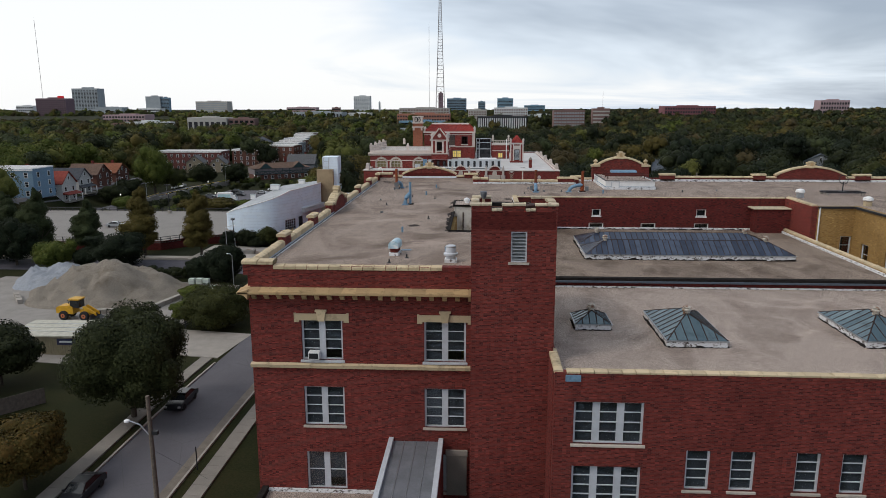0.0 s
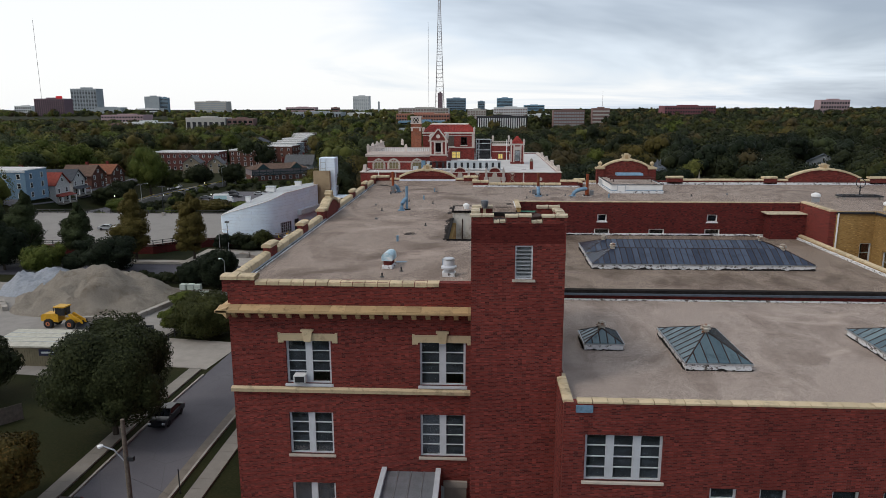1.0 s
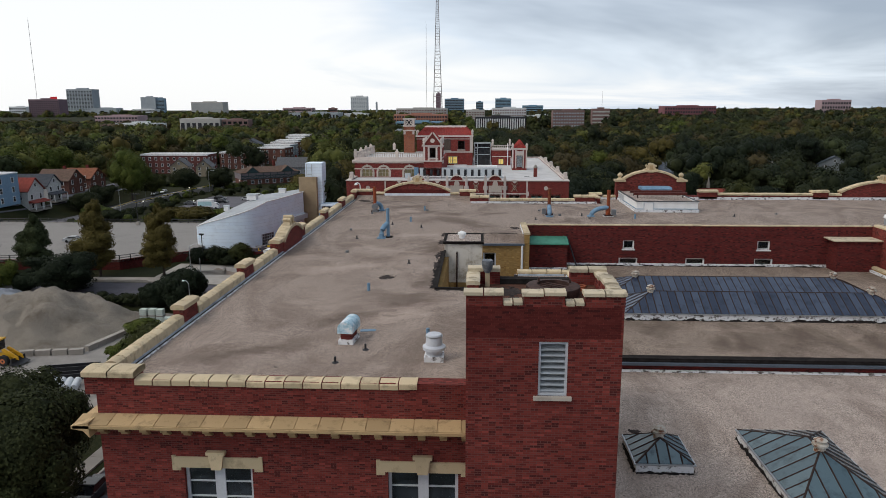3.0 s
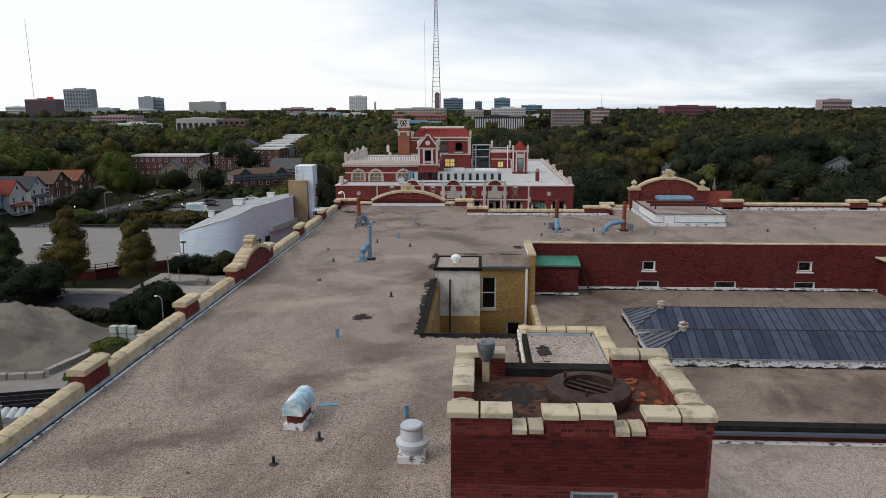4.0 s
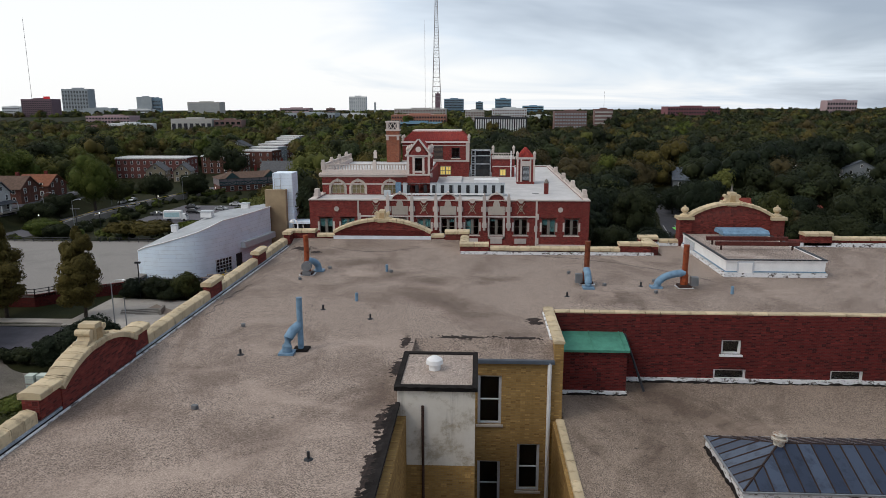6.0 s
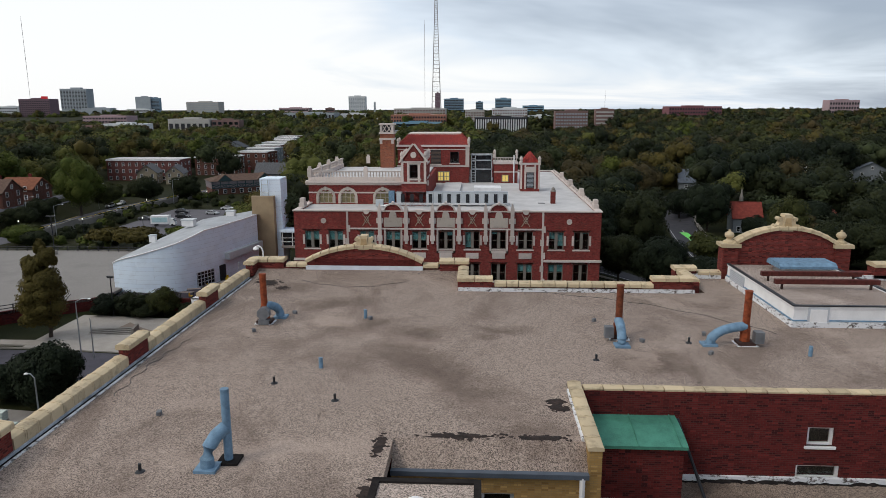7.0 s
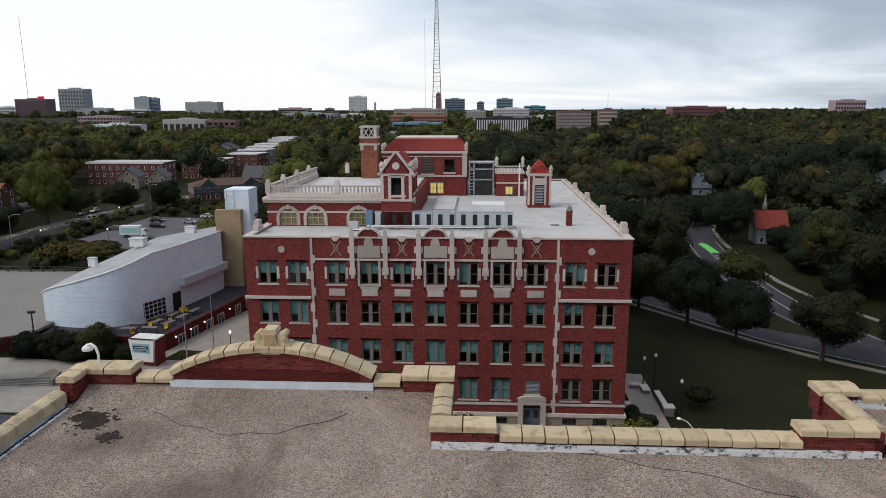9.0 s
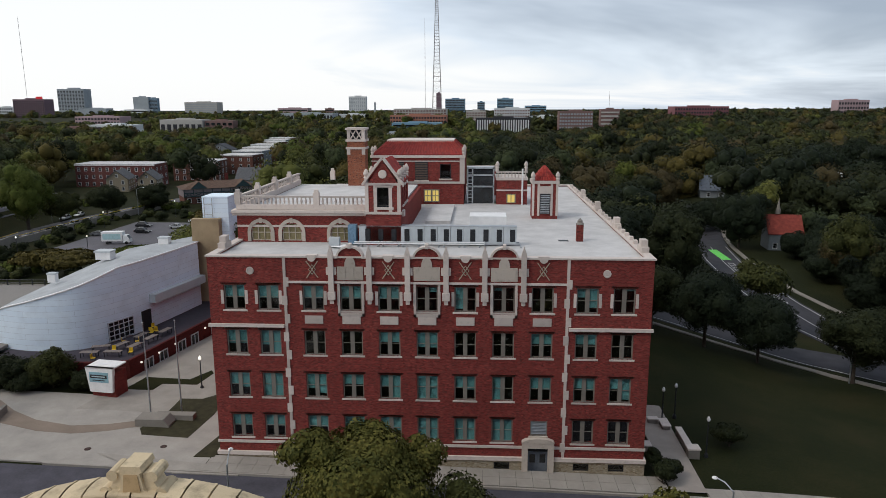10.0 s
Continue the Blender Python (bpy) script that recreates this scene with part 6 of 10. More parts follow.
for x, y in ((-24.1, YU + 0.1), (-24.1, 158), (-24.1, 164.5), (-24.1, 171), (-19.5, 176), (-16.0, YU + 0.1)):
    part("balustrade_post", post, None, acad, at=(x, y, 24.85))

# gable pavilion
gx0, gx1, gy = -10.75, -7.25, 150.3
gab = part("gable_pavilion", wall_boxes(bmesh.new(), "x", gx0, gx1, gy, gy + 0.4, RB, 27.1, [(-9.6, -8.1, 24.8, 26.75)]), M_BRICK_B, acad, "gabled brick pavilion with a red tile roof")
bm = bmesh.new()
prism(bm, [(gx0 + 0.25, 27.1), (-9.0, 29.4), (gx1 - 0.25, 27.1)], "y", gy, gy + 0.4)
part("gable_field", bm, M_BRICK_B, gab)
bm = bmesh.new()
for s in (-1, 1):
    p, q = Vector((-9.0 + s * 1.95, 26.95)), Vector((-9.0, 29.5))
    d = (q - p).normalized()
    o = Vector((-d.y, d.x)) * 0.22 * (-s)
    prism(bm, [tuple(p), tuple(q), tuple(q + o), tuple(p + o)], "y", gy - 0.15, gy + 0.5)
part("gable_coping", bm, M_TRIM, gab)
part("side_wall", wall_boxes(bmesh.new(), "y", gy + 0.4, 157.5, gx1 - 0.4, gx1, RB, 27.1, [(152.0 + 1.8 * k, 152.9 + 1.8 * k, 24.8, 26.6) for k in range(3)]), M_BRICK_B, gab)
part("side_wall", boxes((gx0, gx0 + 0.4, gy + 0.4, 157.5, RB, 27.1)), M_BRICK_B, gab)
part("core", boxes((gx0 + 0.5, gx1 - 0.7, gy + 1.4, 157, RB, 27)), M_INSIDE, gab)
window(acad, -9.6, gy + 0.12, 24.8, 1.5, 1.95, "single", "s", M_DARKM, sill=(M_TRIM, 0.15, 0.25, 0.1), lintel=(M_TRIM, 0.15, 0.3, 0.08))
for k in range(3):
    window(acad, gx1 - 0.1, 152.0 + 1.8 * k, 24.8, 0.9, 1.8, "single", "e", M_DARKM, sill=(M_TRIM, 0.1, 0.2, 0.1), lintel=(M_TRIM, 0.1, 0.25, 0.08))
part("stone_band", boxes((gx0 - 0.06, gx1 + 0.06, gy - 0.08, gy, 26.95, 27.2), (gx0 - 0.1, gx1 + 0.1, gy - 0.12, gy, 24.1, 24.35)), M_TRIM, gab)
for x in (gx0 + 0.15, gx1 - 0.15, -9.75, -8.25):
    part("stone_quoin", boxes((x - 0.17, x + 0.17, gy - 0.06, gy, 24.35, 26.95)), M_TRIM, gab)
part("roundel", lathe(bmesh.new(), [(0.42, 0), (0.42, 0.1), (0.3, 0.12)], seg=16), M_TRIM, gab, at=Matrix.Translation((-9.0, gy, 28.05)) @ pose(0, 0, 0, 90, 0, 0))


def tile_roof(name, parent, quads, material, step=0.42):
    """Rows of raised barrel tiles on sloped quads (eave a, eave b, top b, top a)."""
    bm = bmesh.new()
    for a, b, tb, ta in quads:
        a, b, tb, ta = map(Vector, (a, b, tb, ta))
        nor = (b - a).cross(ta - a).normalized()
        v = [bm.verts.new(p) for p in (a, b, tb, ta)] if (ta - tb).length > 0.01 else [bm.verts.new(p) for p in (a, b, ta)]
        bm.faces.new(v)
        n = max(2, round((b - a).length / step))
        u = (b - a) / n
        for i in range(n):
            s = (i + 0.5) / n
            lo = a.lerp(b, s)
            hi = ta.lerp(tb, s)
            prev = None
            rows = max(2, round((hi - lo).length / 0.55))
            for r in range(rows):
                p, q = lo.lerp(hi, r / rows), lo.lerp(hi, (r + 1) / rows)
                tube(bm, [p + nor * 0.07, q + nor * 0.015], min(0.13, u.length * 0.32), 5, False)
    return part(name, bm, material, parent, "red clay barrel tile roof")


k = Mat("red_clay_tile", 0.6)
M_TILE = k.color(k.mix(k.math("MULTIPLY", k.mask(k.noise(1.2, 5), 0.5, 0.75), 0.55), k.ramp(k.island(), [(0.0, (0.24, 0.022, 0.018)), (0.5, (0.34, 0.032, 0.024)), (1.0, (0.42, 0.06, 0.04))]), (0.07, 0.015, 0.014)))
tile_roof("tile_roof", gab, [((-9.0 - 1.75, 157.6, 27.05), (-9.0 - 1.75, gy + 0.4, 27.05), (-9.0, gy + 0.4, 29.25), (-9.0, 157.6, 29.25)), ((-9.0 + 1.75, gy + 0.4, 27.05), (-9.0 + 1.75, 157.6, 27.05), (-9.0, 157.6, 29.25), (-9.0, gy + 0.4, 29.25))], M_TILE)
urn = mesh_of(lathe(bmesh.new(), [(0.2, 0), (0.2, 0.5), (0.3, 0.55), (0.18, 0.7), (0.3, 0.95), (0.22, 1.2), (0.06, 1.45)], seg=8), "urn", M_TRIM)
for x, y in ((gx0 + 0.1, gy + 0.2), (gx1 - 0.1, gy + 0.2), (gx1 - 0.1, 152.6), (gx1 - 0.1, 154.8), (gx1 - 0.1, 157), (gx0 + 0.1, 154), (gx0 + 0.1, 157)):
    part("urn", urn, None, gab, at=(x, y, 27.1))

# big block with a hipped red roof, stack, dark stair glazing
YK = 180.0
blk = part("upper_block", wall_boxes(bmesh.new(), "x", -14.7, -1.7, YK, YK + 0.5, RB, 27.6, [(-5.1, -3.5, 24.6, 26.6)]), M_BRICK_B, acad, "tall brick block under a red hipped tile roof")
part("side_wall", boxes((-14.7, -14.2, YK + 0.5, 196, RB, 27.6)), M_BRICK_B, blk)
part("side_wall", boxes((-2.2, -1.7, YK + 0.5, 196, RB, 27.6)), M_BRICK_B, blk)
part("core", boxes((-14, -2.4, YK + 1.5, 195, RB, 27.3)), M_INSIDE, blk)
window(acad, -5.1, YK + 0.12, 24.6, 1.6, 2.0, "single", "s", M_DARKM, sill=(M_TRIM, 0.15, 0.22, 0.1))
for a, b in ((-11.8, -10.2), (-8.6, -6.8)):
    lv = part("louvre", boxes((a, b, YK - 0.06, YK, 24.4, 26.9)), M_DARKM, blk)
    for i in range(10):
        part("slat", boxes((a + 0.05, b - 0.05, YK - 0.12, YK - 0.06, 24.5 + i * 0.24, 24.62 + i * 0.24)), plain("brown_slat", (0.13, 0.09, 0.07), 0.6), lv)
    part("sill", boxes((a - 0.15, b + 0.15, YK - 0.2, YK, 24.2, 24.4)), M_TRIM, lv)
M_LAMPW = bpy.data.materials.new("lit_window")
M_LAMPW.use_nodes = True
M_LAMPW.node_tree.nodes["Principled BSDF"].inputs["Base Color"].default_value = (0.5, 0.4, 0.1, 1)
M_LAMPW.node_tree.nodes["Principled BSDF"].inputs["Emission Color"].default_value = (1, 0.72, 0.2, 1)
M_LAMPW.node_tree.nodes["Principled BSDF"].inputs["Emission Strength"].default_value = 0.42
for x in (-7.3, -6.2):
    lw = part("lit_window", boxes((x, x + 0.95, YK - 0.05, YK, 21.4, 23.0)), M_LAMPW, blk, "window lit from inside by warm light")
    part("frame", wall_boxes(bmesh.new(), "x", x - 0.08, x + 1.03, YK - 0.1, YK - 0.05, 21.3, 23.1, [(x + 0.05, x + 0.43, 21.45, 22.15), (x + 0.5, x + 0.9, 21.45, 22.15), (x + 0.05, x + 0.43, 22.25, 22.95), (x + 0.5, x + 0.9, 22.25, 22.95)]), M_FRAME_B, lw)
part("stone_band", boxes((-14.8, -1.6, YK - 0.12, YK, 23.9, 24.2)), M_TRIM, blk)
part("stone_band", boxes((-14.9, -1.5, YK - 0.25, YK + 0.5, 27.5, 27.85)), M_TRIM, blk)
part("stone_band", boxes((-14.8, -1.6, YK - 0.1, YK, 26.95, 27.1)), M_TRIM, blk)
tile_roof("tile_roof", blk, [((-14.6, YK - 0.1, 27.85), (-1.8, YK - 0.1, 27.85), (-3.4, YK + 4.5, 29.5), (-13.0, YK + 4.5, 29.5)), ((-1.8, YK - 0.1, 27.85), (-1.8, 196, 27.85), (-3.4, 191, 29.5), (-3.4, YK + 4.5, 29.5)), ((-14.6, 196, 27.85), (-14.6, YK - 0.1, 27.85), (-13.0, YK + 4.5, 29.5), (-13.0, 191, 29.5))], M_TILE)
part("ridge_cap", boxes((-13.1, -3.3, YK + 4.3, 191.2, 29.45, 29.75)), M_TRIM, blk)
for x, y in ((-1.75, YK + 0.1), (-1.75, YK + 2.5), (-1.75, YK + 5), (-14.6, YK + 0.1), (-14.6, YK + 2.5)):
    part("urn", urn, None, blk, at=(x, y, 27.6))
part("stone_quoin", boxes((-2.3, -1.6, YK - 0.08, YK, 24.2, 27.5)), M_TRIM, blk)
stk = part("tall_chimney", boxes((-17.1, -14.75, 174.5, 176.9, 24.2, 30.0)), brick_mat("orange_brick_stack", (0.26, 0.075, 0.04), (0.34, 0.11, 0.06), (0.28, 0.18, 0.13)), acad, "square brick chimney with an openwork stone cap")
for cz in (29.0, 30.0, 31.5):
    part("stone_collar", boxes((-17.27, -14.58, 174.33, 177.07, cz, cz + 0.27)), M_TRIM, stk)
for px in (-17.1, -15.15):
    for py in (174.5, 176.5):
        part("cap_post", boxes((px, px + 0.4, py, py + 0.4, 30.27, 31.5)), M_TRIM, stk)
for s in (-1, 1):
    for c in (-16.3, -15.5):
        part("cap_brace", tube(bmesh.new(), [(c - 0.35, 174.55, 30.3 if s > 0 else 31.45), (c + 0.35, 174.55, 31.45 if s > 0 else 30.3)], 0.08, 4), M_TRIM, stk)
part("cap_lining", boxes((-16.8, -15.05, 174.9, 176.6, 30.25, 31.5)), M_DARKM, stk)
for qx in (-17.15, -15.15):
    part("quoin", boxes((qx, qx + 0.45, 174.4, 174.5, 28.3, 29.0)), M_TRIM, stk)

# glazed stair between, small block with balustrade, louvred belfry
gs = part("stair_glazing", boxes((-1.3, 2.6, 181, 184, RB, 26.0)), M_GLASS, acad, "dark glazed stair enclosure with metal frame")
for x in (-1.3, -0.6, 2.4):
    part("mullion", boxes((x, x + 0.2, 180.85, 181.0, RB, 26.1)), M_METAL, gs)
for z in (23.3, 24.9, 25.9):
    part("rail", boxes((-1.3, 2.6, 180.85, 181, z, z + 0.22)), M_METAL, gs)
for i in range(9):
    part("rung", boxes((-1.1, -0.6, 180.8, 180.85, RB + 0.3 + i * 0.5, RB + 0.38 + i * 0.5)), M_METAL, gs)
sb = part("small_block", boxes((2.9, 7.2, 180, 186, RB, 24.4)), M_BRICK_B, acad, "small brick roof block with stone balustrade")
part("stone_band", boxes((2.8, 7.3, 179.85, 186, 24.4, 24.7), (2.85, 7.25, 179.9, 180, 22.9, 23.1)), M_TRIM, sb)
lw = part("lit_window", boxes((4.4, 5.5, 179.93, 180, 21.3, 22.4)), M_LAMPW, sb, "window lit from inside by warm light")
part("frame", wall_boxes(bmesh.new(), "x", 4.3, 5.6, 179.88, 179.93, 21.2, 22.5, [(4.45, 4.9, 21.3, 22.4), (5.0, 5.45, 21.3, 22.4)]), M_FRAME_B, lw)
for i in range(9):
    part("baluster", bal, None, sb, at=(3.1 + i * 0.48, 180.1, 24.75))
part("rail", boxes((2.85, 7.25, 179.9, 180.3, 25.45, 25.6)), M_TRIM, sb)
for x in (3.0, 7.0):
    part("urn", urn, None, sb, at=(x, 180.1, 25.6))
part("drain_pipe", tube(bmesh.new(), [(6.5, 179.8, 26.0), (6.5, 179.8, RB)], 0.12), M_WHITE, sb)
far_rail = part("rear_balustrade", boxes((-1.5, 3.0, 190, 190.3, 25.4, 25.6)), M_TRIM, acad)
for i in range(10):
    part("baluster", bal, None, far_rail, at=(-1.3 + i * 0.47, 190.1, 24.7))
part("foot", boxes((-1.5, 3.0, 189.9, 190.4, RB, 24.7)), M_BRICK_B, far_rail)
bf = part("belfry", boxes((7.0, 10.1, 167.4, 170.4, RB, 25.5)), M_BRICK_B, acad, "small louvred brick belfry with a red tile cap")
lv = part("louvre", boxes((7.95, 9.15, 167.3, 167.4, 21.6, 24.1)), M_DARKM, bf)
for i in range(11):
    part("slat", boxes((8.0, 9.1, 167.22, 167.3, 21.7 + i * 0.21, 21.8 + i * 0.21)), M_METAL, lv)
for x in (7.1, 7.75, 9.35, 10.0):
    part("stone_quoin", boxes((x - 0.14, x + 0.14, 167.32, 167.4, RB + 0.4, 25.3)), M_TRIM, bf)
part("stone_band", boxes((6.85, 10.25, 167.25, 170.5, 25.3, 25.65), (7.7, 9.4, 167.28, 167.4, 24.1, 25.0)), M_TRIM, bf)
tile_roof("tile_cap", bf, [((7.2, 167.5, 25.65), (9.9, 167.5, 25.65), (8.55, 168.9, 27.3), (8.5, 168.9, 27.3)), ((9.9, 167.5, 25.65), (9.9, 170.2, 25.65), (8.55, 168.95, 27.3), (8.55, 168.9, 27.3)), ((7.2, 170.2, 25.65), (7.2, 167.5, 25.65), (8.5, 168.9, 27.3), (8.5, 168.95, 27.3))], M_TILE, 0.35)
for x in (7.05, 10.05):
    part("urn", urn, None, bf, at=(x, 167.5, 25.3))

# ---- things on the white roof ----
def condenser(x):
    ob = thing("condenser_unit", "pale grey condenser unit with a dark grille in a row", "condenser", (x, 150.3, RB + 0.25), "row of rooftop condensers")
    part("case", boxes((0, 1.26, 0, 0.9, 0, 1.65)), M_COND, ob)
    g_ = part("grille", boxes((0.62, 1.12, -0.03, 0, 0.18, 1.4)), M_DARKM, ob)
    for i in range(6):
        part("grille_bar", boxes((0.62, 1.12, -0.045, -0.03, 0.3 + i * 0.18, 0.33 + i * 0.18)), M_DARKM, g_)
    part("lid", boxes((-0.02, 1.28, -0.02, 0.92, 1.65, 1.7)), M_METAL, ob)
    return ob


M_COND = plain("pale_enamel", (0.50, 0.53, 0.55), 0.45, vary=0.08)
c0 = condenser(-11.4)
for i in range(1, 12):
    copy_thing(c0, Matrix.Translation((-11.4 + 1.3 * i, 150.3, RB + 0.25)))
sled = thing("steel_skid", "long steel skid under the condensers with white pipes", "equipment skid", (-12, 149, RB))
for y in (1.35, 2.15):
    part("rail", boxes((0.3, 16.5, y - 0.06, y + 0.06, 0.1, 0.25)), M_METAL, sled)
for i in range(9):
    part("leg", boxes((0.5 + 2 * i, 0.62 + 2 * i, 0.3, 2.2, 0, 0.1)), M_METAL, sled)
for y, z in ((0.3, 0.35), (0.55, 0.3), (0.8, 0.42)):
    part("pipe", tube(bmesh.new(), [(0.2, y, z), (13, y, z), (13, y + 0.4, z)], 0.06, 6), M_WHITE, sled)
for i in range(7):
    part("pipe_stand", boxes((1.0 + 2 * i, 1.06 + 2 * i, 0.2, 0.9, 0, 0.3)), M_METAL, sled)
part("blue_cover", boxes((-0.5, 0.3, 1.2, 2.2, 0.1, 2.0)), M_BLUE, sled)
ah = thing("air_handler", "white-clad box air handler on the roof", "air handler", (-0.6, 159.5, RB))
part("body", boxes((0, 4.1, 0, 3.0, 0.15, 1.5)), M_WHITE, ah)
part("base", boxes((-0.1, 4.2, -0.1, 3.1, 0, 0.15)), M_METAL, ah)
tagged(part("roof_curb", boxes((-8.0, -0.8, 158.3, 160.2, RB, RB + 0.5)), M_MEMB, None), "low white membrane-covered roof curb", "roof curb")
tagged(part("roof_curb", boxes((-5.8, -2.9, 163.0, 177, RB, RB + 0.4)), M_MEMB, None), "low white membrane-covered roof curb", "roof curb")
ch = thing("small_chimney", "small red brick chimney with a stone cap", "chimney", (10.7, 153.2, RB))
part("shaft", boxes((-0.33, 0.33, -0.33, 0.33, 0, 1.7)), M_BRICK, ch)
part("cap", lathe(bmesh.new(), [(0.4, 1.7), (0.4, 1.85), (0.25, 1.95), (0.28, 2.1), (0.05, 2.35)], seg=8), M_CONC_D, ch)
cond2 = thing("small_condenser", "small grey condenser with pipes beside the arched windows", "condenser", (-13.6, 149.0, RB))
part("case", boxes((-0.5, 0.5, -0.4, 0.4, 0.1, 1.0)), M_COND, cond2)
for i in range(4):
    part("pipe", tube(bmesh.new(), [(-0.2 + i * 0.25, -0.5, 0.2), (1.2, -0.9 + 0.1 * i, 0.2 + 0.08 * i)], 0.05, 6), M_WHITE, cond2)
tagged(part("roof_grate", boxes((8.6, 9.6, 153.0, 153.7, RB, RB + 0.03)), M_DARKM, None), "dark floor grate on the white roof", "grate")
for x, y in ((15.9, 147.0), (15.9, 160), (15.9, 173), (15.9, 186), (-24.2, 147.5)):
    fs = part("scroll_block", boxes((-0.35, 0.35, -0.9, 0.9, 0, 0.5), (-0.3, 0.3, -0.5, 0.5, 0.5, 1.1)), M_TRIM, acad, at=(x, y, RB + 0.3))
PB = mesh_of(boxes((-0.2, 0.2, -0.3, 0.3, 0, 0.35)), "parapet_block", M_TRIM)
for i in range(26):
    part("parapet_block", PB, None, acad, at=(15.95, 148.5 + i * 2.05, RB + 0.3))

# ---- trees ----
def ball(kind, coarse=False):
    """A coarse closed ball: corner directions and faces of three or four corners."""
    bm = bmesh.new()
    if coarse:
        bmesh.ops.create_uvsphere(bm, u_segments=4, v_segments=2, radius=1)
    elif kind == 3:
        bmesh.ops.create_icosphere(bm, subdivisions=1, radius=1)
    else:
        bmesh.ops.create_cube(bm, size=2)
        bmesh.ops.subdivide_edges(bm, edges=bm.edges[:], cuts=1, use_grid_fill=True)
    v = np.array([list(q.co.normalized()) for q in bm.verts])
    f = np.array([[q.index for q in g.verts] for g in bm.faces])
    bm.free()
    return v, f


def leaf_cloud(trees, per, leaf, seed, squash=0.85, blobs=9, up=0.25, sides=4, coarse=False, core=0.72, lift=0.3, fuzz=0.22, swell=1.0):
    """Crowns of bulging leaf clumps. trees: rows of x, y, z of the crown's middle and its radii rx, rz. Returns verts, faces, tree index."""
    rng = np.random.default_rng(seed)
    t = np.asarray(trees, float)
    n = len(t)
    off = rng.normal(size=(n, blobs, 3))
    off[:, :, 2] += lift
    off /= np.linalg.norm(off, axis=2, keepdims=True)
    off *= rng.uniform(0.48, 0.70, size=(n, blobs, 1))
    off[:, :, 2] *= squash
    br = rng.uniform(0.26, 0.46, size=(n, blobs)) * swell
    off[:, 0] = 0
    br[:, 0] = 0.58
    m = int(per * 1.7)
    idx = np.repeat(np.arange(n), m)
    w = br ** 2
    w = np.cumsum(w / w.sum(1, keepdims=True), axis=1)
    b = (rng.random(size=(n * m, 1)) > w[idx]).sum(1).clip(0, blobs - 1)
    d = rng.normal(size=(n * m, 3))
    d[:, 2] += up
    d /= np.linalg.norm(d, axis=1, keepdims=True)
    p = off[idx, b] + d * br[idx, b][:, None] * rng.uniform(0.84, 1.12, size=(n * m, 1))
    keep = np.ones(n * m, bool)
    for k in range(blobs):
        keep &= (b == k) | (((p - off[idx, k]) ** 2).sum(1) > (br[idx, k] * 0.84) ** 2)
    p, d, idx = p[keep], d[keep], idx[keep]
    q = len(p)
    nor = d * 0.75 + p / (np.linalg.norm(p, axis=1, keepdims=True) + 1e-6) * 0.45 + rng.normal(size=d.shape) * fuzz
    nor /= np.linalg.norm(nor, axis=1, keepdims=True)
    rad = np.stack([t[:, 3], t[:, 3], t[:, 4]], 1)
    p = t[idx, :3] + p * rad[idx]
    a = np.cross(nor, rng.normal(size=d.shape))
    a /= np.linalg.norm(a, axis=1, keepdims=True) + 1e-9
    c = np.cross(nor, a)
    s = leaf * rng.uniform(0.55, 1.35, size=(q, 1))
    k = rng.uniform(0.5, 0.9, size=(q, 1))
    if sides == 4:
        v = np.stack([p - a * s, p - c * s * k, p + a * s, p + c * s * k], 1).reshape(-1, 3)
    else:
        v = np.stack([p - a * s - c * s * 0.5, p + a * s - c * s * 0.5, p + c * s * k * 1.6], 1).reshape(-1, 3)
    f = np.arange(q * sides).reshape(-1, sides)
    # dense inner mass of every clump
    bv, bf = ball(sides, coarse)
    mass = (off[:, :, None] + bv[None, None] * (br * core)[:, :, None, None]) * rad[:, None, None] + t[:, None, None, :3]
    cf = (np.arange(n * blobs)[:, None, None] * len(bv) + bf[None] + len(v)).reshape(-1, sides)
    return np.concatenate([v, mass.reshape(-1, 3)]), np.concatenate([f, cf]), np.concatenate([idx, np.repeat(np.arange(n), blobs * len(bf))])


def cloud_mesh(name, v, f, mats, slot=None):
    me = bpy.data.meshes.new(name)
    me.vertices.add(len(v))
    me.vertices.foreach_set("co", v.astype(np.float32).ravel())
    me.loops.add(f.size)
    me.loops.foreach_set("vertex_index", f.astype(np.int32).ravel())
    me.polygons.add(len(f))
    me.polygons.foreach_set("loop_start", np.arange(0, f.size, f.shape[1], dtype=np.int32))
    me.update(calc_edges=True)
    for m in mats:
        me.materials.append(m)
    if slot is not None:
        me.polygons.foreach_set("material_index", slot.astype(np.int32))
    return me


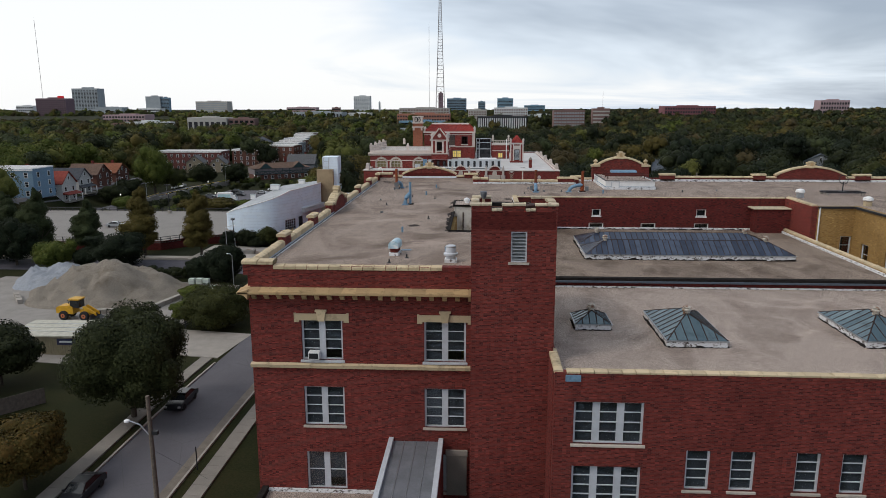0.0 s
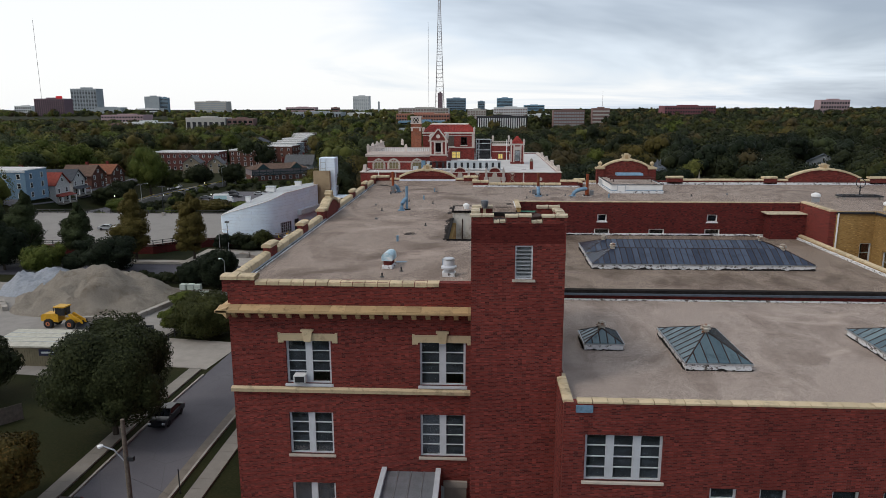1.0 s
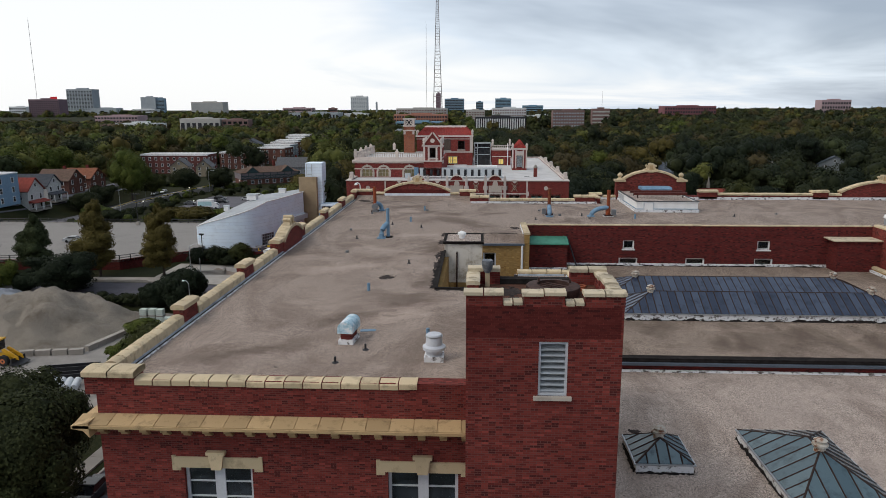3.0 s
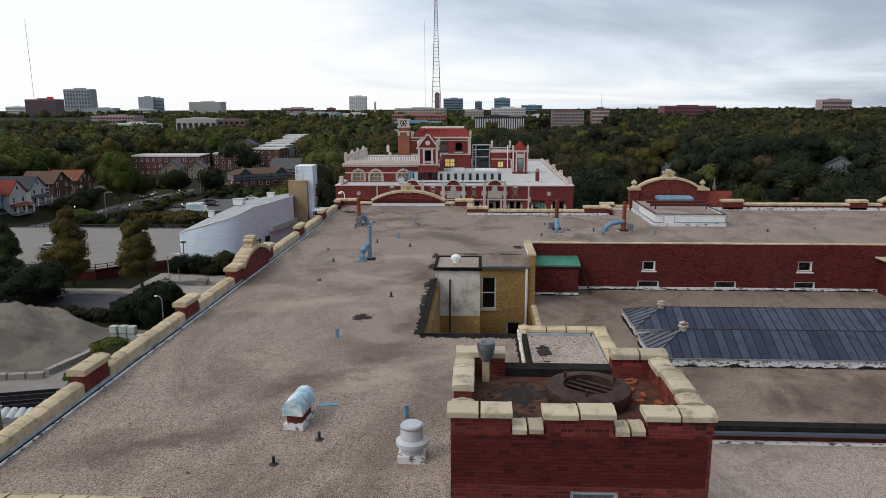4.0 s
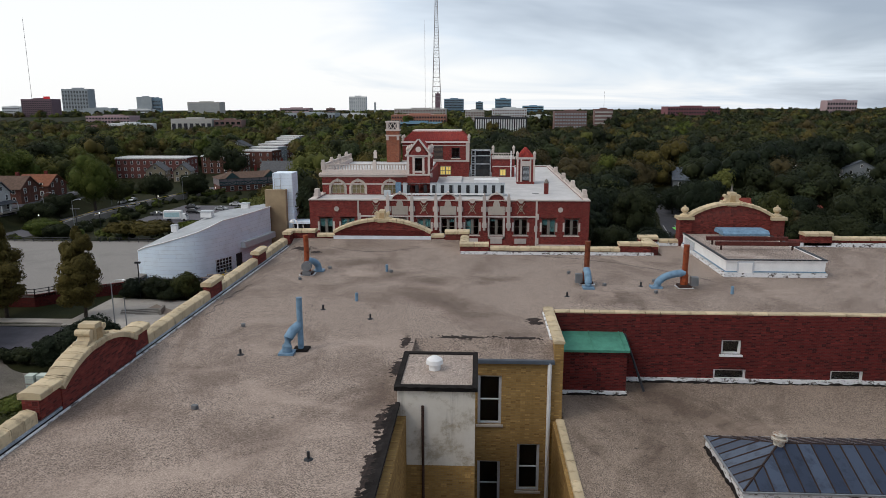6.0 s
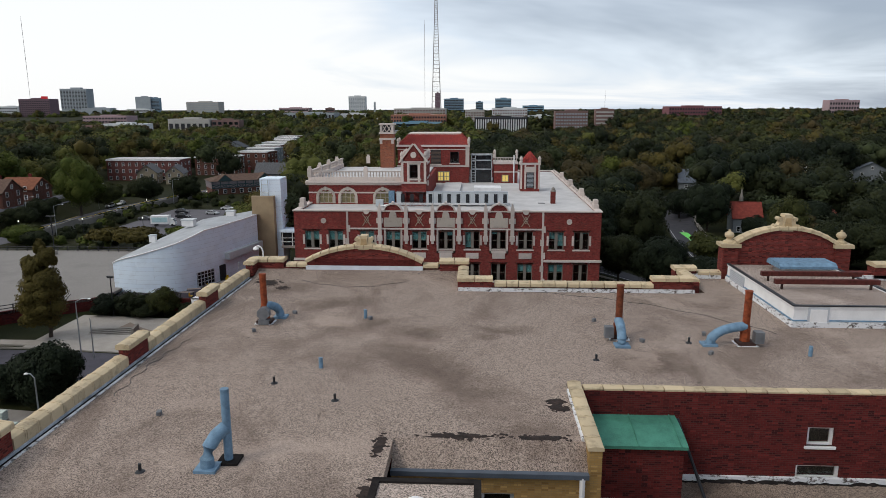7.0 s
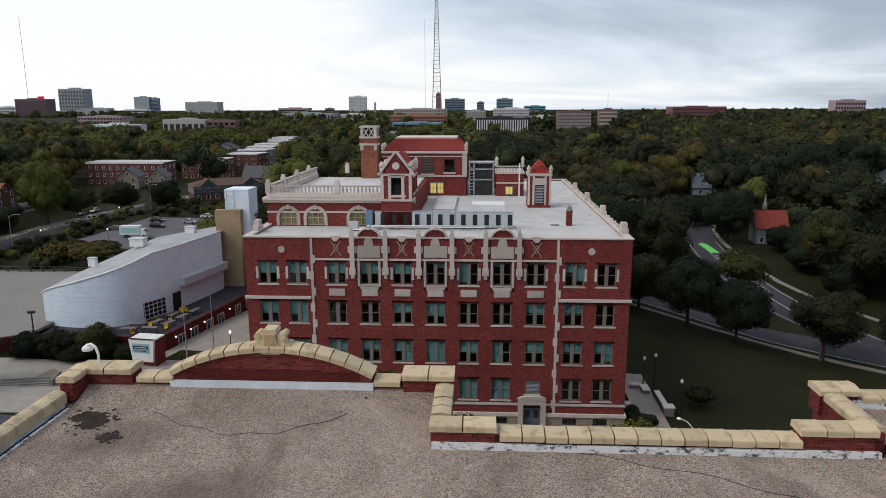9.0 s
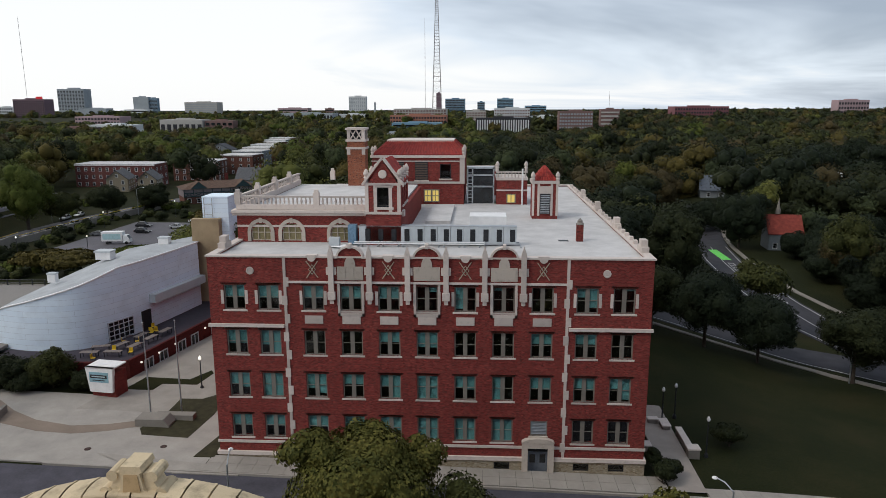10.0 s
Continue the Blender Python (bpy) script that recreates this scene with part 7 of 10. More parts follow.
def tree(x, y, height, radius, mat, label, shape="round", seed=1, group="", leaf=0.26, per=2600, name="tree", low=0.3):
    """A tree of its own: tapered trunk with limbs, crown of leaf clumps."""
    z = ground_z(x, y)
    ob = thing(name, label, "tree" if name == "tree" else "shrub", (x, y, z), group)
    rnd = random.Random(seed)
    bm = bmesh.new()
    th = height * (0.34 if shape != "poplar" else 0.2)
    if name == "shrub":
        th = 0.25
    r0 = max(0.07, height * 0.018)
    tube(bm, [(0, 0, -0.2), (rnd.uniform(-.1, .1), rnd.uniform(-.1, .1), th * 0.5), (rnd.uniform(-.2, .2), rnd.uniform(-.2, .2), th), (0, 0, height * 0.7)], [r0 * 1.25, r0, r0 * 0.85, r0 * 0.25], 8)
    for i in range(7):
        a = i * 2.4 + rnd.uniform(-.3, .3)
        l = radius * rnd.uniform(0.5, 0.8)
        z0 = th * rnd.uniform(0.75, 1.15)
        tube(bm, [(0, 0, z0), (l * 0.5 * math.cos(a), l * 0.5 * math.sin(a), z0 + height * 0.12), (l * math.cos(a), l * math.sin(a), z0 + height * 0.24)], [r0 * 0.5, r0 * 0.35, r0 * 0.12], 5)
    part("trunk", bm, M_BARK, ob)
    per, leaf = int(per * 1.75), leaf * 0.74
    fine = dict(sides=3, fuzz=0.34)
    if shape == "round":
        rows = [(0, 0, height * 0.6, radius, height * 0.42)]
        v, f, _ = leaf_cloud(rows, per, leaf, seed, blobs=16, **fine)
    elif shape == "poplar":
        rr = random.Random(seed + 5)
        rows = [(rr.uniform(-.18, .18) * radius, rr.uniform(-.18, .18) * radius, height * q, radius * w * rr.uniform(0.88, 1.12), height * d) for q, w, d in ((0.24, 0.62, 0.16), (0.36, 0.86, 0.19), (0.48, 0.84, 0.19), (0.60, 0.68, 0.19), (0.72, 0.48, 0.17), (0.83, 0.30, 0.14), (0.92, 0.17, 0.11))]
        v, f, _ = leaf_cloud(rows, per // 7, leaf, seed, blobs=15, lift=0.15, core=0.8, swell=0.95, **fine)
    elif shape == "cone":
        rows = [(0, 0, height * (0.14 + 0.12 * i), radius * (1.0, 0.95, 0.82, 0.68, 0.52, 0.36, 0.2)[i], height * 0.1) for i in range(7)]
        v, f, _ = leaf_cloud(rows, per // 7, leaf, seed, blobs=8, **fine)
    elif shape == "lobed":
        rr = random.Random(seed + 5)
        mid, half = height * (1 + low) / 2, height * (1 - low) / 2
        v, f, _ = leaf_cloud([(0, 0, mid - 0.06 * height, radius * 0.98, half)], int(per * 0.8), leaf, seed, blobs=40, lift=0.0, up=0.1, swell=0.84, **fine)
        rows = []
        for i in range(5):
            a = i * 2.4 + seed
            q = radius * rr.uniform(0.45, 0.7)
            rows.append((q * math.cos(a), q * math.sin(a), mid + half * rr.uniform(-0.5, 0.35), radius * rr.uniform(0.34, 0.48), half * rr.uniform(0.32, 0.5)))
        v2, f2, _ = leaf_cloud(rows, per // 14, leaf, seed + 1, blobs=12, swell=0.9, **fine)
        v, f = np.concatenate([v, v2]), np.concatenate([f, f2 + len(v)])
    me = cloud_mesh("crown", v, f, [mat])
    part("crown", me, None, ob)
    return ob


# by the west street
tree(-34.9, 64.3, 13.7, 6.6, M_LEAF_M, "large dark green maple on the street verge", "lobed", 11, leaf=0.15, per=34000, low=0.04)
tree(-53.5, 71.0, 8.2, 5.0, M_LEAF_D, "dark green garden tree behind the fence", "lobed", 12, leaf=0.17, per=10000, low=0.1)
tree(-58.0, 67.0, 9.0, 5.0, M_LEAF_D, "dark green garden tree behind the fence", "lobed", 13, leaf=0.2, per=6000, low=0.1)
tree(-37.2, 50.6, 6.9, 4.5, M_LEAF_U, "small turning tree with thinning rust-green leaves", "lobed", 14, leaf=0.13, per=14000, low=0.16)
tree(-39.2, 97.0, 7.6, 5.3, M_LEAF, "spreading green tree by the driveway", "lobed", 15, leaf=0.16, per=15000, low=-0.02)
tree(-43.9, 97.6, 4.6, 2.4, M_LEAF_Y, "bright green young tree by the driveway", "lobed", 16, leaf=0.15, per=4000, low=0.1)
tree(-35.8, 106.0, 6.0, 4.2, M_LEAF_D, "spreading green tree by the driveway", "lobed", 18, leaf=0.2, per=4000, low=0.1)
tree(-47.5, 110.0, 3.4, 2.8, M_LEAF_Y, "low bright green scrub beside stored tanks", "lobed", 17, leaf=0.2, per=2500, name="shrub")
# row of columnar pears before the parking deck, conifers by the street
for i, (x, y, h, r) in enumerate(((-93.8, 141, 15.0, 5.0), (-85.6, 145, 12.4, 4.2), (-73.0, 145, 15.0, 4.9), (-60.7, 145.5, 14.2, 4.4), (-101.0, 142, 14.0, 5.0))):
    tree(x, y, h, r, M_LEAF_O if i in (2, 3) else M_LEAF_G, "columnar pear tree turning olive before the deck wall" if i in (2, 3) else "columnar dark green pear tree before the deck wall", "poplar", 20 + i, "pears along the deck wall", 0.2, 11000)
for i, (x, y, h, r) in enumerate(((-72.4, 132.8, 8.6, 6.4), (-47.4, 124.0, 8.4, 4.0), (-94.5, 134, 12.0, 5.2), (-102.0, 137, 11.5, 5.5), (-79.5, 133.5, 4.8, 3.0), (-52.5, 125.0, 5.0, 3.0))):
    tree(x, y, h, r, M_LEAF_P, "dark spreading pine beside the cross street", "lobed", 30 + i, "pines by the cross street", 0.2, 8000, low=0.02)
tree(-84.6, 131.5, 7.0, 4.3, M_LEAF_Y, "bright green young tree among pines", "lobed", 41, leaf=0.18, per=6000, low=0.05)
# between the halls
tree(-7.3, 127.6, 13.2, 6.4, M_LEAF_T, "green street tree before the brick front", "lobed", 51, leaf=0.18, per=20000, low=0.15)
tree(-0.4, 127.3, 8.8, 4.4, M_LEAF, "dark green street tree before the brick front", "lobed", 52, leaf=0.2, per=6000, low=0.15)
tree(10.9, 118.0, 13.4, 5.0, M_LEAF_T, "green street tree behind the roof parapet", "lobed", 53, leaf=0.22, per=9000, low=0.1)
for i, (x, y, h, r) in enumerate(((17.6, 142.2, 2.3, 1.3), (18.6, 143.6, 1.9, 1.2), (17.3, 145.2, 2.2, 1.0))):
    tree(x, y, h, r, M_LEAF_D, "unclipped shrub at the corner of the hall", "round", 60 + i, "shrubs at the hall", 0.14, 900, name="shrub")
tree(26.6, 151.2, 2.4, 1.8, M_LEAF_D, "rounded shrub on the lawn", "round", 65, leaf=0.14, per=1100, name="shrub")
for i, (x, y, h, r) in enumerate(((-54.5, 157.2, 4.6, 3.0), (-49.6, 157.6, 5.6, 3.0), (-45.6, 157.6, 2.8, 2.0), (-58.5, 157.2, 4.0, 2.8), (-52.0, 156.6, 2.8, 2.4))):
    tree(x, y, h, r, (M_LEAF_D, M_LEAF, M_LEAF_D, M_LEAF_P, M_LEAF_D)[i], "ornamental tree against the low brick wall", "lobed", 70 + i, leaf=0.15, per=3600, name="tree" if i < 2 else "shrub", low=0.0)
# lawn trees along the east street
for i, (x, y, h, r) in enumerate(((29.0, 195.0, 12.5, 5.2), (36.5, 191.0, 14.5, 6.6), (44.5, 189.5, 13, 6.6), (57.5, 186.0, 14.5, 6.6), (23.0, 207.0, 16, 7), (76.0, 174.0, 12, 6.2), (20.5, 190, 14, 4.5), (67.5, 177.5, 12.5, 6.0), (84, 170.5, 12, 6.2), (93, 166, 12, 6.0))):
    # near-black leaf colours carry the shade on these crowns
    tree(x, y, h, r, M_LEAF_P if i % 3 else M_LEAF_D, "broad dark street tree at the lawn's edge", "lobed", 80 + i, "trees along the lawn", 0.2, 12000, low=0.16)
# bushes beside the far car park
for i, (x, y, h, r) in enumerate(((-86, 222, 6.0, 7.0), (-96, 226, 5.5, 5.5), (-78, 236, 3.5, 5.0), (-84, 246, 3.0, 6.0), (-72, 250, 3.0, 6.0))):
    tree(x, y, h, r, M_LEAF_O if i < 2 else M_LEAF_Y, "spreading scrub at the edge of the car park", "lobed", 100 + i, "car park scrub", 0.42, 1700)

# big trees of the north-west street and of the avenue
for i, (x, y, h, r, m) in enumerate(((-137, 285, 25.0, 8.6, 3), (-128, 314, 12.2, 7.0, 1), (-116, 323, 11.6, 6.6, 1), (-139, 256, 8.5, 6.0, 1), (-141, 270, 9.5, 5.5, 1), (-118, 226, 6.5, 5.5, 3), (-127, 240, 5.0, 4.5, 0), (-112, 222, 5.0, 4.0, 1), (-136, 300, 12.0, 6.0, 0))):
    tree(x, y, h, r, (M_LEAF, M_LEAF_D, M_LEAF_O, M_LEAF_Y)[m], ("tall broad green street tree above the houses", "dark rounded street tree beside parked cars")[m == 1], "lobed", 120 + i, "trees on the north-west street", 0.26, 10000, low=0.1)
for i, (x, y, h, r, m) in enumerate(((77.3, 290, 20.5, 9.0, 1), (42, 230, 21.0, 7.2, 0), (70, 356, 21.0, 9.5, 2), (44, 250, 13, 6, 1), (48, 266, 15, 6.5, 0), (88, 250, 15, 7.5, 2), (98, 238, 14, 7, 0), (86, 230, 13, 6.5, 1), (102, 268, 16, 7, 1), (96, 212, 14, 7.5, 0), (110, 196, 14, 7, 0), (118, 228, 16, 8, 1), (28, 226, 17, 7, 1), (31, 246, 18, 7.5, 0), (75, 315, 13, 6, 1), (88, 314, 12, 6, 0), (98, 281, 13, 6, 1), (88, 276, 9, 5.0, 1), (88, 262, 10, 5.5, 1), (83, 250, 9, 5, 1), (85, 238, 11, 5.5, 1), (80.5, 226, 9, 4.5, 1), (92, 252, 12, 6, 1), (96, 278, 10, 5, 1))):
    # darkest leaf colours here hold the shade along the avenue
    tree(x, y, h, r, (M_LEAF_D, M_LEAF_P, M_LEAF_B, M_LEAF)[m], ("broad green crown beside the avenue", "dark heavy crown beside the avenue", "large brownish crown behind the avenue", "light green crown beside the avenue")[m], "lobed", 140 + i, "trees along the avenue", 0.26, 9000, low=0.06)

# ---- rough bushes on the banks between street, car park and houses ----
rb = np.random.default_rng(9)
bush = []
while len(bush) < 210:
    x, y = rb.uniform(-160, -62), rb.uniform(202, 345)
    street = -133 + 0.1 * max(0, y - 290)
    if abs(x - street) < 7.5 or (-113 < x < -84 and 244 < y < 303) or x > -66 - 0.05 * (y - 200) and y < 235 or (-160 < x < -140 and 216 < y < 300):
        continue
    if -118 < x < -86 and y > 336:
        continue
    r = rb.uniform(1.0, 2.3)
    bush.append((x, y, ground_z(x, y) + r * 0.5, r * 1.2, r))
bv_, bf_, bi_ = leaf_cloud(bush, 260, 0.3, 8, blobs=7, up=0.5, sides=3)
tagged(part("bushes", cloud_mesh("bushes", bv_, bf_, [M_LEAF_D, M_LEAF, M_LEAF_Y], (bi_ % 7 % 3)), None), "rough green bushes on banks beside the street", "bushes", kind="stuff")

# ---- clipped hedge by the cross street ----
hv, hf, _ = leaf_cloud([(-66 + 1.7 * i, 126.5 + 0.4 * math.sin(i), ground_z(-60, 126) + 0.9, 1.5, 1.3) for i in range(12)], 330, 0.2, 5)
tagged(part("hedge", cloud_mesh("hedge", hv, hf, [M_LEAF_D]), None), "dark green hedge row along the cross street", "hedge", kind="stuff")


# ---- woods to the horizon ----
def near_line(x, y, ax, ay, bx, by, half):
    u = ((x - ax) * (bx - ax) + (y - ay) * (by - ay)) / ((bx - ax) ** 2 + (by - ay) ** 2)
    u = min(1, max(0, u))
    return math.hypot(x - ax - u * (bx - ax), y - ay - u * (by - ay)) < half


AVENUE = [(80, 350), (75, 315), (70, 292), (67, 272), (65, 250), (64.6, 230), (65.5, 212), (69, 196), (76, 181), (96, 168)]
LANES = [(34, 186, 66, 285, 7.5), (-112, 385, -172, 700, 17), (-150, 340, -168, 398, 24), (-120, 390, -138, 427, 17), (-85, 340, -100, 397, 15), (-104, 340, -86, 352, 17), (66, 250, 76, 330, 10), (70, 316, 84, 332, 11), (84, 262, 92, 290, 9), (-175, 520, -165, 545, 12), (108, 275, 112, 296, 8), (150, 330, 185, 388, 9), (-330, 800, -410, 960, 24)]


def open_ground(x, y):
    if y < 190 and -60 < x < 64:
        return True
    if -27 < x < 24 and y < 218:
        return True
    if x < -50 and y < 205:
        return True                                    # deck and yard
    if -150 < x < -50 and y < 236:
        return True
    if -120 < x < -62 and y < 330:
        return True                                    # car park
    if -176 < x < -110 and 215 < y < 345:
        return True                                    # north-west street and its houses
    for a_, b_ in zip(AVENUE, AVENUE[1:]):
        if near_line(x, y, *a_, *b_, 14.0):
            return True
    if abs(y - (209 - 0.36 * (x - 10))) < 10 and 10 < x < 110:
        return True
    for lane in LANES:
        if near_line(x, y, *lane):
            return True
    return any((x - hx) ** 2 + (y - hy) ** 2 < hr * hr for hx, hy, hr in CLEARINGS)


CLEARINGS = [(77, 290, 13), (42, 230, 10), (88, 250, 9), (98, 238, 8), (102, 268, 8), (96, 212, 9), (110, 196, 8), (118, 228, 9), (28, 226, 8), (31, 246, 8), (70, 356, 11), (113, 297, 9), (132, 292, 12), (103, 366, 14), (148, 374, 13), (-137, 285, 10)]
rw = np.random.default_rng(77)


def roof_line(x, y):
    """How high crowns reach: the town stands on lower, thinner ground in the north; the ridge in the east is tall."""
    a = x / y
    for a1, reach, near, far in ((-0.45, 1640, 0.0170, 0.004), (-0.29, 965, 0.023, 0.006), (-0.13, 1400, 0.0120, 0.005), (-0.032, 1185, 0.0220, 0.005), (0.098, 990, 0.0285, 0.0065), (0.20, 1050, 0.0255, 0.005), (0.24, 1400, 0.008, 0.004), (0.35, 1480, 0.0090, 0.003)):
        if a < a1:
            return 34.4 - y * (near if y < reach else far)
    return 34.4 - y * 0.0032


def scatter(y0, y1, step, rr, hh):
    out = []
    y = y0
    while y < y1:
        x = -0.74 * y - 50
        while x < 0.60 * y + 60:
            px, py = x + rw.uniform(-.45, .45) * step, y + rw.uniform(-.45, .45) * step
            if not open_ground(px, py) and rw.random() < (0.96 if px > -40 else 0.88):
                r = rw.uniform(*rr)
                k = rw.uniform(0.8, 1.15)
                g = ground_z(px, py)
                h = min(rw.uniform(*hh) + (r - rr[0]) * 0.5, (roof_line(px, py) if py > 440 else 99) - g - abs(rw.normal(0, 1.6 + 0.0016 * py)) + (rw.random() < 0.12) * 0.0022 * py)
                if h > 2.0:
                    r = min(r, h * 1.1)
                    out.append((px, py, g + h - r * k, r, r * k))
            x += step
        y += step
    return out


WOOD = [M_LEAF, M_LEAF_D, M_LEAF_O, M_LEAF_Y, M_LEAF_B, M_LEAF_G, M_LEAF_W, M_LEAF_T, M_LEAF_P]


def woods(name, rows, per, leaf, seed, blobs=10, coarse=False, shady=0.0):
    v, f, idx = leaf_cloud(rows, per, leaf, seed, blobs=blobs, up=0.6, sides=3, coarse=coarse, core=0.86 if coarse else 0.7, lift=0.6, swell=1.12, fuzz=0.22 if coarse else 0.4)
    rk = np.random.default_rng(seed)
    # leaf mix carries the light: haze brightens the west, shade darkens the east
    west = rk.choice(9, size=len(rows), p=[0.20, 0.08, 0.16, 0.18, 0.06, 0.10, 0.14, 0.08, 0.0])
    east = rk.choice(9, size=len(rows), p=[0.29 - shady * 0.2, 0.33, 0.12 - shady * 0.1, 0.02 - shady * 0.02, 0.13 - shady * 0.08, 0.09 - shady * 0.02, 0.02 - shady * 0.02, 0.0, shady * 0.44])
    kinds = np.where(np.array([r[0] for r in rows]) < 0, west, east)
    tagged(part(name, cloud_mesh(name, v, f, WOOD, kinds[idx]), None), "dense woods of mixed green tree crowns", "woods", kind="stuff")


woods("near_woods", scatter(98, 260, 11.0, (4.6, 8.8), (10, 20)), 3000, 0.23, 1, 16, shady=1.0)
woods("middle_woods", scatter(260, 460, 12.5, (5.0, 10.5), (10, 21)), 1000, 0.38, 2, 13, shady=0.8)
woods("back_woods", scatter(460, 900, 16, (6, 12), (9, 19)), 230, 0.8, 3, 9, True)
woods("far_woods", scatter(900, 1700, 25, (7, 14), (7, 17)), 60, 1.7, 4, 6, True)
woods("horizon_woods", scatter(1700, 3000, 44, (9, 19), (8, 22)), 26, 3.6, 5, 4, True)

# ---- white curved hall on a brick podium, parking deck ----
k = Mat("white_metal_cladding", 0.45, 0.0)
seam = k.node("ShaderNodeTexBrick", {"Vector": k.wall_uv(), "Color1": (0.74, 0.85, 0.96, 1), "Color2": (0.78, 0.88, 0.97, 1), "Mortar": (0.52, 0.58, 0.65, 1), "Scale": 1.0, "Mortar Size": 0.015, "Brick Width": 6.4, "Row Height": 0.75})
M_CLAD = k.color(k.mix(k.math("MULTIPLY", k.mask(k.noise(0.5, 5), 0.5, 0.8), 0.3), seam.outputs[0], (0.42, 0.45, 0.48)))
plex = thing("curved_white_hall", "low white metal-clad hall with a curved wall", "building", (0, 0, 0))
PZ = 3.7     # podium top


def curve_pt(t):
    """Foot of the curved front, t from 0 at the low west end to 1 at the stair tower."""
    ctrl = [(-62.0, 166.2), (-56.0, 165.0), (-50.4, 166.3), (-47.2, 171.5), (-45.4, 178.5), (-43.6, 187.5)]
    s = t * (len(ctrl) - 1)
    i = min(int(s), len(ctrl) - 2)
    u = s - i
    p0, p1, p2, p3 = (Vector(ctrl[max(0, min(len(ctrl) - 1, i + d))]) for d in (-1, 0, 1, 2))
    return 0.5 * ((2 * p1) + (p2 - p0) * u + (2 * p0 - 5 * p1 + 4 * p2 - p3) * u * u + (3 * p1 - p0 - 3 * p2 + p3) * u ** 3)


def curve_top(t):
    return 8.6 + 5.0 * min(1, 1.75 * t) ** 0.9 if t < 0.57 else 13.6 + 0.4 * (t - 0.57)


N = 44
bm = bmesh.new()
low = [bm.verts.new((*curve_pt(i / N), PZ - 0.5)) for i in range(N + 1)]
hi = [bm.verts.new((*curve_pt(i / N), curve_top(i / N))) for i in range(N + 1)]
for i in range(N):
    bm.faces.new((low[i], low[i + 1], hi[i + 1], hi[i]))
part("curved_wall", bm, M_CLAD, plex, smooth=True)
bm = bmesh.new()
bk_ = [bm.verts.new((-63.0 + (-45.5 + 63.0) * i / N + 0.0, 168.0 + (196.0 - 168.0) * i / N, curve_top(i / N) - 0.2)) for i in range(N + 1)]
fr_ = [bm.verts.new((*curve_pt(i / N), curve_top(i / N) - 0.05)) for i in range(N + 1)]
for i in range(N):
    bm.faces.new((fr_[i], fr_[i + 1], bk_[i + 1], bk_[i]))
part("roof", bm, concrete_mat("pale_grey_membrane", (0.42, 0.435, 0.45)), plex, smooth=True)
bm = bmesh.new()
b0 = [bm.verts.new((-63.0 + 17.5 * i / N, 168.0 + 28.0 * i / N, -2)) for i in range(N + 1)]
b1 = [bm.verts.new((-63.0 + 17.5 * i / N, 168.0 + 28.0 * i / N, curve_top(i / N) - 0.2)) for i in range(N + 1)]
for i in range(N):
    bm.faces.new((b0[i], b0[i + 1], b1[i + 1], b1[i]))
v_ = [bm.verts.new(p) for p in ((-62, 166.2, -2), (-62, 166.2, 8.4))]
bm.faces.new((v_[0], b0[0], b1[0], v_[1]))
part("back_wall", bm, M_CLAD, plex)
bm = bmesh.new()
tube(bm, [(*curve_pt(i / N), curve_top(i / N) + 0.02) for i in range(N + 1)], 0.14, 6)
part("roof_trim", bm, M_WHITE, plex)
# big grid window and door in the curve
p_a, p_b = curve_pt(0.50), curve_pt(0.64)
ang = math.atan2(p_b.y - p_a.y, p_b.x - p_a.x)
m = Matrix.Translation((p_a.x + 0.12 * math.sin(ang), p_a.y - 0.12 * math.cos(ang), PZ + 0.1)) @ Matrix.Rotation(ang, 4, "Z")
ww = part("grid_window", boxes((0.0, 3.9, -0.05, 0.1, 0.2, 2.7)), M_GLASS, plex, "dark gridded window in the curved wall", at=m)
for i in range(6):
    part("mullion", boxes((0.78 * i - 0.05, 0.78 * i + 0.05, -0.12, -0.05, 0.2, 2.7)), M_FRAME, ww)
for z in (0.2, 0.85, 1.5, 2.15, 2.7):
    part("transom", boxes((0, 3.9, -0.12, -0.05, z - 0.05, z + 0.05)), M_FRAME, ww)
m2 = Matrix.Translation((curve_pt(0.67).x + 0.12, curve_pt(0.67).y - 0.1, PZ)) @ Matrix.Rotation(ang + 0.15, 4, "Z")
part("door", boxes((0.0, 1.7, -0.06, 0.12, 0, 2.9)), M_DARKM, plex, at=m2)
cpts = [curve_pt(0.72 + 0.28 * i / 8) for i in range(9)]
bm = bmesh.new()
for a_, b_ in zip(cpts, cpts[1:]):
    d_ = (b_ - a_).normalized()
    s_ = Vector((d_.y, -d_.x)) * 1.0
    quad = [(a_.x, a_.y), (b_.x, b_.y), (b_.x + s_.x, b_.y + s_.y), (a_.x + s_.x, a_.y + s_.y)]
    prism(bm, quad, "z", 7.4, 8.6)
bmesh.ops.remove_doubles(bm, verts=bm.verts[:], dist=0.02)
part("canopy", bm, M_COND, plex)
for i, (x, y, s) in enumerate(((-57.2, 171.5, 0.55), (-53.5, 178.5, 1.1), (-48.8, 187.5, 0.8))):
    t_ = (x + 63) / 17.5
    ru = thing("roof_unit", "white rooftop ventilation unit on curved roof", "roof unit", (x, y, curve_top(max(0.02, t_)) - 0.35), "units on the curved roof")
    part("case", boxes((-s, s, -s * 0.7, s * 0.7, 0, 1.1)), M_WHITE, ru)
    part("cap", boxes((-s * 1.1, s * 1.1, -s * 0.8, s * 0.8, 1.1, 1.3)), M_COND, ru)
